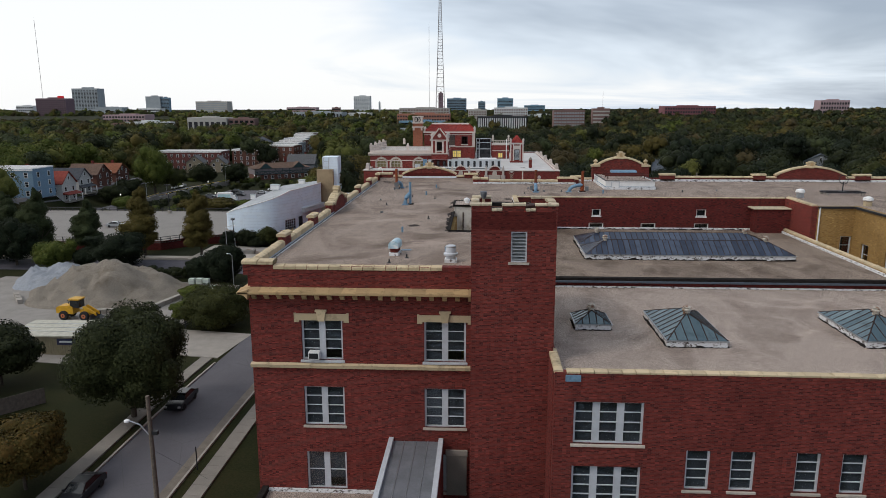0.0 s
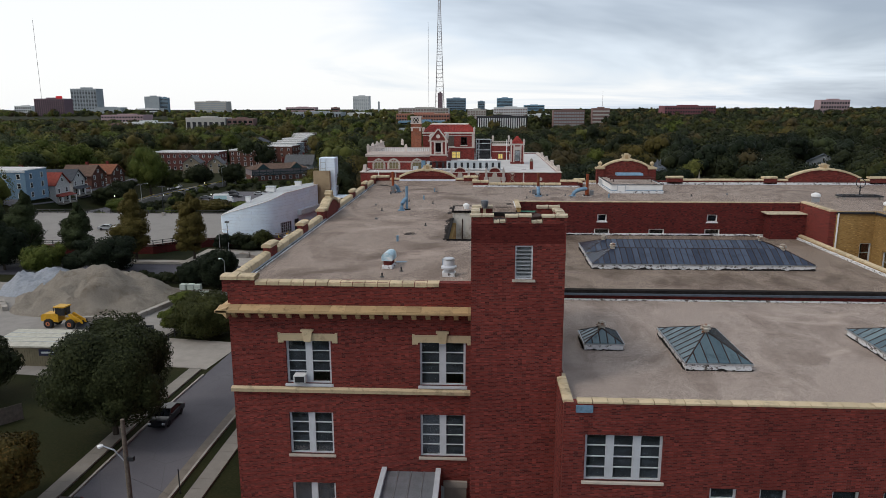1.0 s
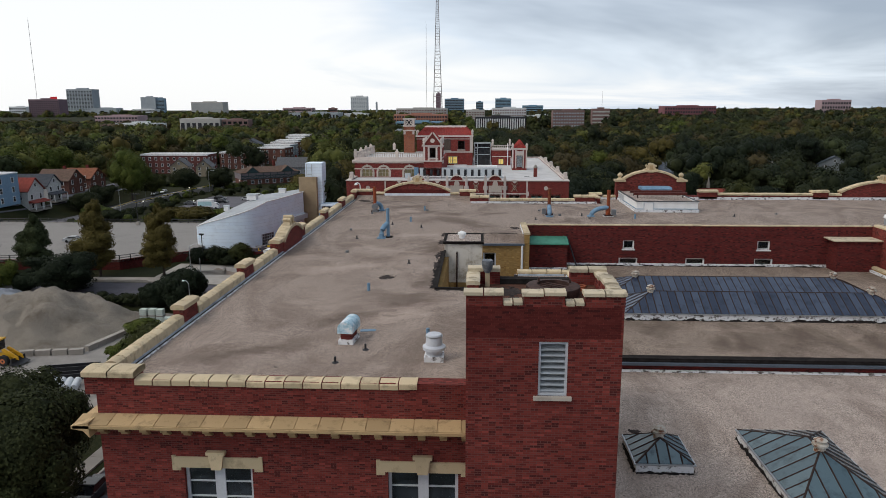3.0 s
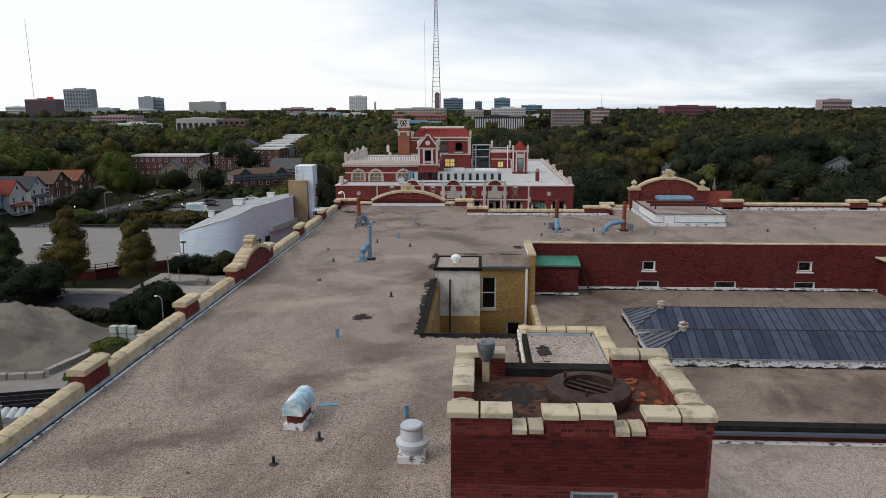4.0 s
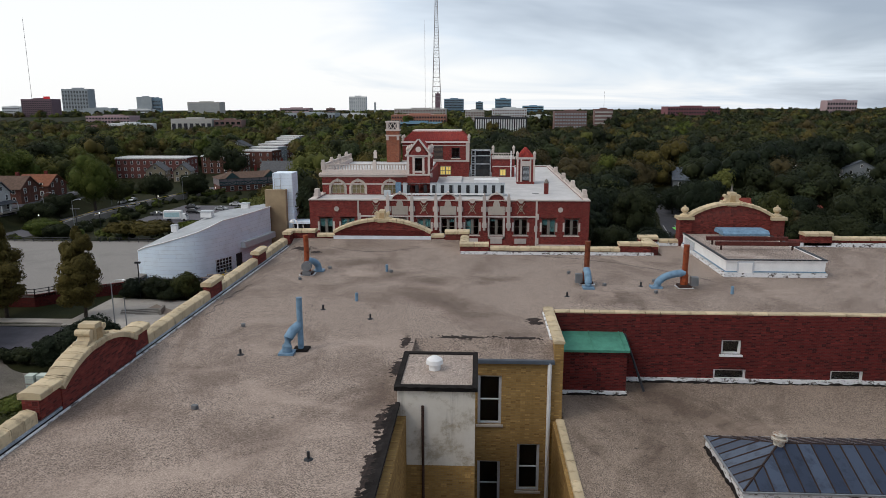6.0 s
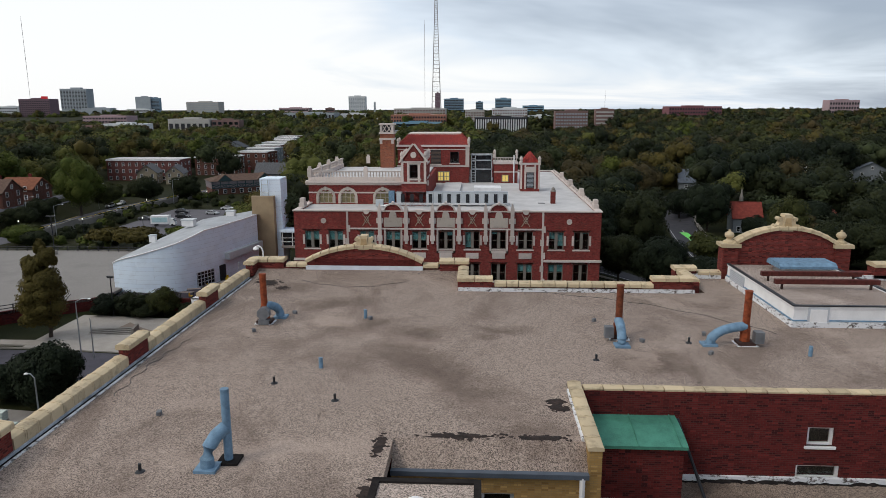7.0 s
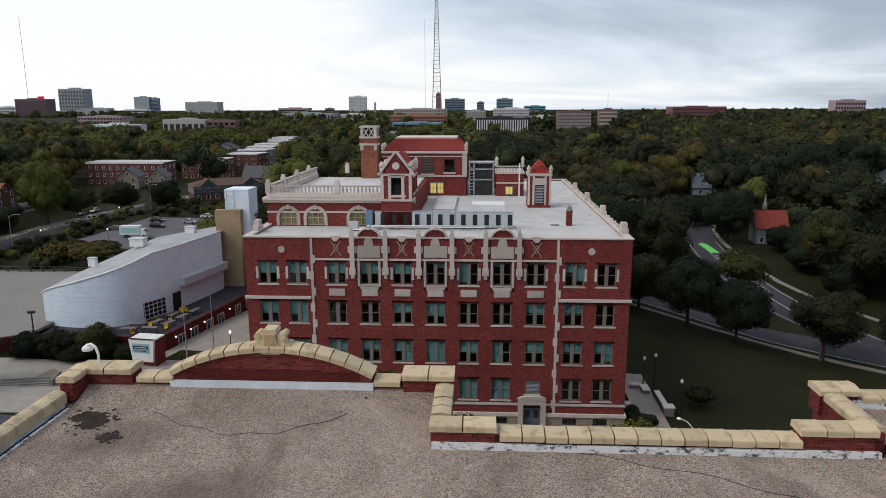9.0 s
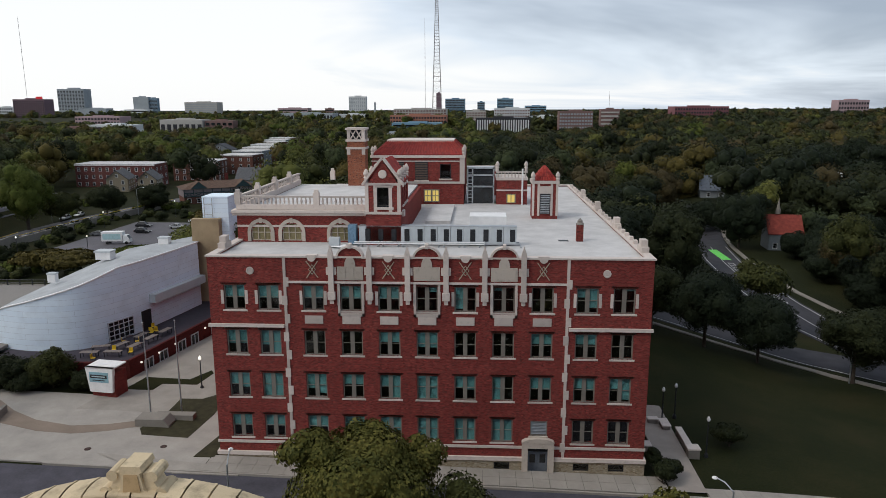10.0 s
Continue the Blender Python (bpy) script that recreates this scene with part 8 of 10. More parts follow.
# stair tower: tan concrete and white metal
tow = thing("stair_tower", "tan concrete stair tower with a white metal core", "tower", (0, 0, 0))
part("concrete_wall", boxes((-45.0, -40.6, 189, 190.2, -3, 17.2)), concrete_mat("tan_concrete", (0.40, 0.30, 0.185)), tow)
part("concrete_wall", boxes((-41.2, -40.6, 190.2, 196, -3, 17.2)), concrete_mat("tan_concrete_side", (0.40, 0.30, 0.185)), tow)
part("metal_core", boxes((-43.6, -39.4, 190.4, 195, -3, 20.6)), M_CLAD, tow)
for z in (17.8, 19.4):
    part("ladder_rail", tube(bmesh.new(), [(-43.2, 190.2, z), (-41.9, 190.2, z)], 0.05, 6), M_METAL, tow)
for x in (-43.2, -41.9):
    part("ladder_post", tube(bmesh.new(), [(x, 190.2, 16), (x, 190.2, 20.4)], 0.05, 6), M_METAL, tow)
# bridge to the hall
br = thing("glass_bridge", "glazed footbridge with metal mullions", "footbridge", (0, 0, 0))
part("deck", boxes((-39.4, -24.5, 189, 193, 6.8, 7.3)), M_CONC, br)
part("glazing", boxes((-39.4, -24.5, 189.2, 192.8, 7.3, 10.0)), M_GLASS, br)
part("roof_slab", boxes((-39.6, -24.5, 188.8, 193.2, 10.0, 10.4)), M_CLAD, br)
for i in range(8):
    part("mullion", boxes((-39.2 + 2 * i, -39.05 + 2 * i, 189.05, 189.2, 7.3, 10.0)), M_WHITE, br)
for z in (8.0, 8.8):
    part("rail", boxes((-39.4, -24.5, 189.05, 189.2, z, z + 0.1)), M_WHITE, br)

# podium
pod = thing("brick_podium", "red brick podium darkened for shade, with a roof terrace", "podium", (0, 0, 0))
bm = bmesh.new()
prism(bm, [(-60.5, 160.0), (-44.6, 160.2), (-42.0, 161.0), (-36.6, 189.0), (-44, 196), (-60, 196)], "z", -3, PZ)
# the podium's shade is put into this darker brick
part("body", bm, M_BRICK_W, pod)
bm = bmesh.new()
prism(bm, [(-60.3, 160.4), (-44.8, 160.6), (-42.3, 161.4), (-37.0, 188.8), (-44, 195.8), (-59.8, 195.8)], "z", PZ, PZ + 0.08)
part("terrace", bm, plain("dark_membrane", (0.052, 0.044, 0.056), 0.85), pod)
bm = bmesh.new()
for a_, b_ in (((-60.5, 160.0), (-44.6, 160.2)), ((-44.6, 160.2), (-42.0, 161.0)), ((-42.0, 161.0), (-36.6, 189.0))):
    a_, b_ = Vector(a_), Vector(b_)
    d_ = (b_ - a_).normalized()
    s_ = Vector((-d_.y, d_.x)) * 0.35
    prism(bm, [tuple(a_), tuple(b_), tuple(b_ + s_), tuple(a_ + s_)], "z", PZ, PZ + 0.55)
part("parapet", bm, M_BRICK_W, pod)
east_a, east_b = Vector((-42.0, 161.0)), Vector((-36.6, 189.0))
ea = math.atan2((east_b - east_a).y, (east_b - east_a).x)
for i, s in enumerate((3.5, 6.5, 10.5, 13.5, 18.5, 22.0)):
    c = east_a + (east_b - east_a).normalized() * s
    mm = Matrix.Translation((c.x, c.y, 1.4)) @ Matrix.Rotation(ea, 4, "Z")
    gw = part("podium_window", boxes((-0.8, 0.8, -0.06, 0.05, 0.0 if i in (2, 3) else 0.6, 1.9)), M_GLASS, pod, at=mm)
    part("frame", wall_boxes(bmesh.new(), "x", -0.9, 0.9, -0.12, -0.06, -0.1 if i in (2, 3) else 0.5, 2.0, [(-0.75, -0.05, 0.05 if i in (2, 3) else 0.65, 1.85), (0.05, 0.75, 0.05 if i in (2, 3) else 0.65, 1.85)]), M_FRAME, gw)
M_GLOBE = bpy.data.materials.new("lit_globe")
M_GLOBE.use_nodes = True
M_GLOBE.node_tree.nodes["Principled BSDF"].inputs["Base Color"].default_value = (0.9, 0.9, 0.85, 1)
M_GLOBE.node_tree.nodes["Principled BSDF"].inputs["Emission Color"].default_value = (1, 0.95, 0.82, 1)
M_GLOBE.node_tree.nodes["Principled BSDF"].inputs["Emission Strength"].default_value = 0.8
for s in (2.0, 5.5, 9.0, 16.0):
    c = east_a + (east_b - east_a).normalized() * s
    part("wall_lamp", lathe(bmesh.new(), [(0.05, -0.13), (0.14, -0.06), (0.14, 0.06), (0.05, 0.13)], seg=10), M_GLOBE, pod, "small lit wall lamp", at=(c.x + 0.15, c.y, 3.35))
# terrace tables and chairs
M_TAB = plain("grey_wood_top", (0.24, 0.20, 0.18), 0.7)
M_YEL = plain("yellow_plastic", (0.62, 0.42, 0.03), 0.5)
t0 = thing("terrace_table", "long grey slatted terrace table", "table", (-45.4, 163.6, PZ + 0.08), "terrace tables")
for i in range(5):
    part("slat", boxes((-1.1, 1.1, -0.42 + 0.17 * i, -0.28 + 0.17 * i, 0.7, 0.75)), M_TAB, t0)
for lx in (-0.95, 0.95):
    for ly in (-0.33, 0.33):
        part("leg", boxes((lx - 0.04, lx + 0.04, ly - 0.04, ly + 0.04, 0, 0.7)), M_DARKM, t0)
for i, (x, y, r) in enumerate(((-48.2, 163.2, 5), (-43.8, 166.0, 75), (-45.8, 166.4, 70), (-43.2, 169.2, 78), (-44.9, 170.0, 80), (-47.9, 165.4, 20), (-42.6, 172.2, 78))):
    copy_thing(t0, Matrix.Translation((x, y, PZ + 0.08)) @ pose(0, 0, 0, 0, 0, r))
c0_ = thing("terrace_chair", "yellow plastic terrace chair", "chair", (-44.4, 171.9, PZ + 0.08), "terrace chairs")
part("seat", boxes((-0.24, 0.24, -0.24, 0.24, 0.42, 0.47)), M_YEL, c0_)
part("backrest", boxes((-0.24, 0.24, 0.2, 0.25, 0.47, 0.95)), M_YEL, c0_)
for lx in (-0.2, 0.2):
    for ly in (-0.2, 0.2):
        part("leg", boxes((lx - 0.025, lx + 0.025, ly - 0.025, ly + 0.025, 0, 0.42)), M_DARKM, c0_)
for x, y, r in ((-44.0, 172.6, 40), (-44.9, 172.8, 200), (-46.0, 164.9, 10), (-47.0, 161.9, 90), (-43.4, 164.2, 10), (-46.4, 168.2, 120), (-44.6, 168.3, 300), (-45.2, 174.4, 60)):
    copy_thing(c0_, Matrix.Translation((x, y, PZ + 0.08)) @ pose(0, 0, 0, 0, 0, r))
# sign block: brick body, white tapered face, blue plate
sg = thing("sign_block", "white tapered sign on a brick block", "sign", (-42.2, 155.3, ground_z(-42, 155)), rz=-8)
part("brick_body", boxes((-1.5, 1.5, 0.1, 2.2, 0, 3.0)), M_BRICK_B, sg)
part("white_face", prism(bmesh.new(), [(-1.55, 0.8), (-1.95, 3.75), (1.6, 3.75), (1.3, 0.8)], "y", -0.25, 0.15), M_WHITE, sg)
part("white_top", boxes((-1.95, 1.6, -0.25, 2.2, 3.6, 3.75)), M_WHITE, sg)
pl = part("plate", boxes((-1.45, 0.95, -0.3, -0.25, 2.0, 3.2)), plain("pale_blue_plate", (0.25, 0.42, 0.48), 0.4), sg)
part("name_bar", boxes((-1.3, 0.8, -0.32, -0.3, 2.5, 2.9)), M_DARKM, pl)
part("name_line", boxes((-1.1, 0.6, -0.335, -0.32, 2.64, 2.76)), plain("pale_lettering", (0.5, 0.6, 0.6), 0.5), pl)
part("text_bar", boxes((-1.0, 0.5, -0.32, -0.3, 2.2, 2.3)), M_DARKM, pl)
# flag poles and their plinth, steps
pln = thing("stone_plinth", "low grey stone plinth wall in the forecourt", "plinth", (-33.4, 149.4, ground_z(-33, 149) + 0.1))
part("wedge", prism(bmesh.new(), [(-1.8, 0), (-1.8, 0.9), (1.2, 0.9), (1.8, 0.25), (1.8, 0)], "y", -0.9, 0.9), M_CONC_D, pln)
part("ledge", boxes((-0.6, 3.6, 0.9, 1.9, 0, 0.6)), M_CONC_D, pln)
for x, y in ((-34.9, 151.4), (-32.0, 152.6)):
    fp = thing("flag_pole", "tall bare grey flag pole", "flag pole", (x, y, ground_z(x, y) + 0.1), "flag poles")
    part("shaft", tube(bmesh.new(), [(0, 0, 0), (0, 0, 10.4)], [0.1, 0.05], 8), M_METAL, fp)
    part("ball", lathe(bmesh.new(), [(0.02, 10.35), (0.1, 10.45), (0.02, 10.56)], seg=8), M_METAL, fp)
stp = thing("forecourt_steps", "wide shallow concrete steps with a side wall", "steps", (-53.5, 149.2, ground_z(-53, 149)), rz=12)
for i in range(4):
    part("step", boxes((-3, 3, -0.5 * i - 0.5, -0.5 * i, 0, 0.6 - 0.14 * i)), M_CONC_D, stp)
part("cheek_wall", boxes((3, 3.4, -2.2, 0.6, 0, 0.9)), M_CONC_D, stp)

# parking deck
DZ = 4.4
dk = thing("parking_deck", "open concrete parking deck on a red brick wall", "parking deck", (0, 0, 0))
bm = bmesh.new()
plan = [(-128, 149), (-72, 150.5), (-66, 156.5), (-60.6, 160), (-60.6, 196), (-128, 196)]
prism(bm, plan, "z", DZ - 0.4, DZ)
k = Mat("bleached_deck_concrete", 0.9)
M_DECK = k.color(k.mix(k.math("MULTIPLY", k.mask(k.noise(0.15, 6, 0.6), 0.5, 0.75), 0.5), k.ramp(k.noise(6, 4), [(0.3, (0.20, 0.183, 0.168)), (0.7, (0.26, 0.24, 0.22))]), (0.15, 0.135, 0.125)))
part("deck_slab", bm, M_DECK, dk)
bm = bmesh.new()
for a_, b_ in zip(plan[:3], plan[1:4]):
    a_, b_ = Vector(a_), Vector(b_)
    d_ = (b_ - a_).normalized()
    s_ = Vector((-d_.y, d_.x)) * 0.4
    prism(bm, [tuple(a_), tuple(b_), tuple(b_ + s_), tuple(a_ + s_)], "z", 0, DZ + 0.05)
part("brick_wall", bm, M_BRICK_W, dk)
bm = boxes((-128, -60.6, 195.6, 196, -4, DZ + 0.1))
part("rear_wall", bm, M_CONC_D, dk)


def fence_run(parent, a, b, z, h=1.0, gap=2.2, mat=None):
    a, b = Vector(a), Vector(b)
    n = max(1, round((b - a).length / gap))
    for i in range(n + 1):
        p = a.lerp(b, i / n)
        part("post", POST, None, parent, at=(p.x, p.y, z))
    for zz in (0.45, 0.95):
        part("rail", tube(bmesh.new(), [(a.x, a.y, z + zz), (b.x, b.y, z + zz)], 0.06, 5), mat or M_DARKM, parent)


POST = mesh_of(boxes((-0.07, 0.07, -0.07, 0.07, 0, 1.05)), "post", M_DARKM)
rl = thing("deck_railing", "dark metal railing round the parking deck", "railing", (0, 0, 0))
for a_, b_ in (((-128, 149.2), (-72, 150.7)), ((-72, 150.7), (-66, 156.7)), ((-128, 195.5), (-61, 195.5)), ((-127, 150), (-127, 195))):
    fence_run(rl, a_, b_, DZ)


# ---- lamps and poles ----
def street_lamp(x, y, h, arm, rz, label, z=None, head=None):
    ob = thing("street_lamp", label, "street lamp", (x, y, ground_z(x, y) if z is None else z), rz=rz)
    part("pole", tube(bmesh.new(), [(0, 0, 0), (0, 0, h)], [0.1, 0.06], 8), M_METAL, ob)
    if arm:
        part("arm", tube(bmesh.new(), [(0, 0, h - 0.1), (arm * 0.5, 0, h + 0.35), (arm, 0, h + 0.4)], 0.045, 6), M_METAL, ob)
        part("head", lathe(bmesh.new(), [(0.04, 0.0), (0.2, 0.05), (0.2, 0.13), (0.08, 0.2)], seg=10), M_WHITE, ob, at=Matrix.Translation((arm + 0.1, 0, h + 0.25)))
    return ob


def globe_lamp(x, y, h, z=None, lit=True, label="black post lamp with a white globe"):
    ob = thing("post_lamp", label, "post lamp", (x, y, ground_z(x, y) if z is None else z), "globe post lamps")
    part("base", lathe(bmesh.new(), [(0.22, 0), (0.2, 0.3), (0.09, 0.5)], seg=10), M_DARKM, ob)
    part("shaft", tube(bmesh.new(), [(0, 0, 0.4), (0, 0, h - 0.4)], [0.08, 0.06], 8), M_DARKM, ob)
    part("globe", lathe(bmesh.new(), [(0.08, h - 0.36), (0.17, h - 0.25), (0.18, h - 0.1), (0.12, h + 0.05), (0.02, h + 0.2)], seg=12), M_GLOBE if lit else M_WHITE, ob)
    return ob


pole = thing("utility_pole", "weathered wooden utility pole with a street lamp arm", "utility pole", (-23.9, 46.2, ground_z(-24, 46)))
part("shaft", tube(bmesh.new(), [(0, 0, -0.3), (0, 0, 10.8)], [0.2, 0.14], 10), plain("grey_timber", (0.13, 0.105, 0.085), 0.9, vary=0.4, scale=4), pole)
part("lamp_arm", tube(bmesh.new(), [(0, 0, 7.6), (-0.7, -0.1, 8.6), (-1.5, -0.2, 8.95)], 0.05, 6), M_METAL, pole)
part("lamp_head", lathe(bmesh.new(), [(0.05, 0), (0.2, 0.05), (0.2, 0.16), (0.08, 0.22)], seg=10), M_WHITE, pole, at=Matrix.Translation((-1.6, -0.2, 8.8)))
part("transformer_bracket", boxes((0.15, 0.55, -0.12, 0.12, 7.8, 8.1)), M_DARKM, pole)
part("guy_wire", tube(bmesh.new(), [(0, 0, 6.6), (1.0, 7.0, 0.2)], 0.008, 4), M_DARKM, pole)
tagged(part("sign_post", tube(bmesh.new(), [(-24.6, 55.0, ground_z(-24.6, 55) - 0.1), (-24.6, 55.0, ground_z(-24.6, 55) + 2.2)], 0.05, 6), M_DARKM), "thin dark post on the grass verge", "post")
street_lamp(-42.6, 115.0, 7.2, 0.7, 180, "grey lamp pole behind the driveway tree")
street_lamp(-52.5, 139.0, 7.6, 1.8, 0, "grey street lamp with a curved arm")
street_lamp(-50.5, 138.5, 5.5, 0, 0, "thin grey pole by the cross street")
street_lamp(-17.9, 129.0, 7.5, 1.6, 100, "grey street lamp with a curved arm")
street_lamp(18.6, 128.6, 7.6, 1.4, 130, "grey street lamp with a curved arm")
street_lamp(31.5, 129.0, 7.4, 0, 0, "grey street pole by the cross street")
street_lamp(57.0, 186.0, 8.5, 2.2, 20, "grey street lamp by the east street")
for x, y in ((64, 300), (58, 318), (60, 321), (40, 330), (-120, 243), (-139, 300), (-141, 262), (-118, 316)):
    street_lamp(x, y, 9.0, 2.2, 200 if x > 0 else 20, "tall grey street lamp")
for x, y, h in ((20.9, 156.0, 3.9), (22.6, 157.2, 4.0), (23.3, 148.2, 4.2), (-32.3, 159.0, 4.0), (-112, 243, 5.5), (-126, 236, 5.5), (-103, 312, 5.5), (-96, 246, 5.5), (-75, 300, 5), (-116, 290, 5)):
    globe_lamp(x, y, h, lit=x < 0, label="black post lamp with a lit globe" if x < 0 else "black post lamp with a frosted globe")
dl = thing("deck_lamp", "tall dark double lamp post on the deck", "post lamp", (-88.5, 192, DZ))
part("base", boxes((-0.4, 0.4, -0.4, 0.4, 0, 0.9)), M_CONC, dl)
part("shaft", tube(bmesh.new(), [(0, 0, 0.9), (0, 0, 8)], 0.1, 8), M_DARKM, dl)
part("head", boxes((-1.0, 1.0, -0.2, 0.2, 8, 8.2)), M_DARKM, dl)
dl2 = thing("square_post_lamp", "dark post lamp with a square head", "post lamp", (-57.3, 156.5, ground_z(-57, 156)))
part("shaft", tube(bmesh.new(), [(0, 0, 0), (0, 0, 6.2)], 0.09, 8), M_DARKM, dl2)
part("head", boxes((-0.45, 0.45, -0.2, 0.2, 6.2, 6.5)), M_DARKM, dl2)
# stone seat walls beside the east walk
for x0, x1, y0, y1, z1 in ((21.6, 22.1, 148.6, 153.0, 0.7), (21.4, 22.5, 147.6, 148.6, 0.95), (19.2, 20.2, 155.0, 155.6, 0.55), (20.4, 21.2, 153.6, 155.4, 0.5), (17.2, 17.8, 148.0, 149.0, 0.9)):
    zb = ground_z((x0 + x1) / 2, (y0 + y1) / 2)
    sw = thing("stone_seat_wall", "low rough stone wall with a pale cap", "stone wall", (0, 0, zb), "stone walls by the walk")
    part("wall", boxes((x0, x1, y0, y1, -0.3, z1)), M_CONC_D, sw)
    part("cap", boxes((x0 - 0.08, x1 + 0.08, y0 - 0.08, y1 + 0.08, z1, z1 + 0.14)), M_TRIM, sw)

# ---- works yard ----
def heap(name, label, cx, cy, r, h, mat, seed, stretch=1.0):
    bm = bmesh.new()
    n, m = 64, 22
    rings = []
    for j in range(m + 1):
        u = j / m
        ring = []
        for i in range(n):
            a = 2 * math.pi * i / n
            rr = r * u * (1 + 0.10 * math.sin(2 * a + seed) + 0.06 * math.sin(5 * a))
            x, y = cx + rr * math.cos(a) * stretch, cy + rr * math.sin(a)
            z = h * (1 - u) ** 0.95 * (1.06 - 0.12 * u)
            w = noise.fractal(Vector((x * 0.22, y * 0.22, seed)), 1.0, 2.0, 5)
            z += (w * 1.5 + 0.55 * noise.fractal(Vector((x * 0.9, y * 0.9, seed)), 1.0, 2.0, 4)) * min(1, 4 * u * (1 - u)) - 0.4 * max(0, 0.18 - u)
            ring.append(bm.verts.new((x, y, ground_z(x, y) + max(z, 0) + (0.02 if u < 1 else -0.3))))
        rings.append(ring)
    for a_, b_ in zip(rings, rings[1:]):
        for i in range(n):
            bm.faces.new((a_[i], a_[(i + 1) % n], b_[(i + 1) % n], b_[i]))
    bmesh.ops.remove_doubles(bm, verts=bm.verts[:], dist=0.001)
    ob = part(name, bm, mat, None, smooth=False)
    ob.data.shade_smooth()
    return tagged(ob, label, "heap", kind="stuff")


k = Mat("crushed_stone", 0.95)
k.bump(k.noise(3.5, 6, 0.75), 1.0, 0.3)
M_HEAP = k.color(k.mix(k.math("MULTIPLY", k.mask(k.noise(0.35, 6, 0.65), 0.5, 0.7), 0.6), k.ramp(k.noise(9, 4, 0.7), [(0.3, (0.15, 0.125, 0.098)), (0.7, (0.335, 0.295, 0.245))]), (0.105, 0.076, 0.052)))
heap("gravel_heap", "large heap of tan crushed stone in the yard", -65.0, 115.0, 13.5, 5.6, M_HEAP, 3, 1.08)
heap("grey_gravel_heap", "smaller heap of blue-grey crushed stone", -78.0, 122.0, 8.6, 3.5, plain("blue_grey_stone", (0.25, 0.265, 0.29), 0.95, vary=0.25, scale=3), 9)
rb = random.Random(4)
blk_me = mesh_of(boxes((-0.9, 0.9, -0.38, 0.38, 0, 0.75)), "concrete_block", M_CONC)
for i, (x, y, r) in enumerate([(-59.0 + 1.95 * i, 101.4 + 0.5 * i, 14) for i in range(4)] + [(-52.4 + 0.35 * i, 105 + 1.85 * i, 80) for i in range(7)] + [(-70 - 1.9 * i, 122 - 1.2 * i, 30) for i in range(4)] + [(-75.8 - 1.4 * i, 107 + 1.7 * i, 130) for i in range(3)]):
    tagged(part("concrete_block", blk_me, None, None, at=Matrix.Translation((x, y, ground_z(x, y) + 0.02)) @ pose(0, 0, 0, 0, 0, r)), "pale concrete barrier block round the heap", "concrete block", "yard barrier blocks")
tank = thing("ibc_tank", "white plastic liquid tank in a wire cage", "liquid tank", (-51.0, 117.5, ground_z(-51, 117)), "stored liquid tanks")
part("bottle", boxes((-0.5, 0.5, -0.45, 0.45, 0.15, 1.1)), plain("milky_plastic", (0.5, 0.56, 0.5), 0.4), tank)
part("pallet", boxes((-0.55, 0.55, -0.5, 0.5, 0, 0.15)), M_TAB, tank)
for z in (0.35, 0.65, 0.95):
    part("cage_bar", slab([(-0.54, 0.54, -0.49, 0.49)], z, z + 0.04, [(-0.51, 0.51, -0.46, 0.46)]), M_METAL, tank)
for x, y, dz in ((-49.7, 117.6, 0), (-48.4, 117.4, 0), (-51.0, 117.5, 1.12), (-49.7, 117.6, 1.12), (-48.4, 117.4, 1.12), (-47.1, 117.0, 0)):
    copy_thing(tank, Matrix.Translation((x, y, ground_z(-51, 117) + dz)))
for i in range(5):
    pp = tagged(part("concrete_pipe", lathe(bmesh.new(), [(0.42, -1.3), (0.42, 1.3)], seg=16), M_COND, None, at=Matrix.Translation((-50.0 + 0.9 * i, 91.2, ground_z(-48, 91) + 0.45)) @ pose(0, 0, 0, 90, 0, 20)), "pale concrete drain pipe lying in the yard", "pipe", "stored pipes")
for i, (x0, y0, x1, y1) in enumerate(((-53.5, 95.2, -46.5, 97.8), (-51.0, 93.6, -47.0, 94.6))):
    st = thing("dark_skip", "long low dark steel skip in the yard", "skip", ((x0 + x1) / 2, (y0 + y1) / 2, ground_z(x0, y0)), rz=15)
    part("tray", slab([(-3.2 + i, 3.2 - i, -0.6, 0.6)], 0, 0.7, [(-3.1 + i, 3.1 - i, -0.5, 0.5)]), M_DARKM, st)
    part("floor", boxes((-3.1 + i, 3.1 - i, -0.5, 0.5, 0.05, 0.1)), M_RUSTD, st)
shed = thing("yard_shed", "long low shed with a white flat roof and tan walls", "shed", (-53.2, 84.3, ground_z(-53, 84)))
part("body", boxes((-6.8, 6.6, -2.8, 3.4, 0, 2.55)), plain("tan_siding", (0.20, 0.175, 0.115), 0.7), shed)
part("roof", boxes((-6.95, 6.75, -2.95, 3.55, 2.55, 2.75)), plain("cream_roof_sheet", (0.42, 0.40, 0.33), 0.6, vary=0.25), shed)
for y in (-1.2, 0.4, 2.0):
    part("roof_seam", boxes((-6.95, 6.75, y - 0.05, y + 0.05, 2.75, 2.79)), M_METAL, shed)
for i in range(44):
    part("wall_rib", boxes((-6.7 + i * 0.305, -6.6 + i * 0.305, -2.84, -2.8, 0.1, 2.5)), bpy.data.materials["tan_siding"], shed)
pn = part("name_plate", boxes((-0.2, 2.2, -2.9, -2.84, 1.55, 2.35)), plain("navy_plate", (0.02, 0.025, 0.06), 0.4), shed)
part("name_bar", boxes((0.15, 1.85, -2.93, -2.9, 1.85, 2.08)), M_COND, pn)
wf = thing("picket_fence", "grey weathered board fence round a garden", "fence", (0, 0, 0))
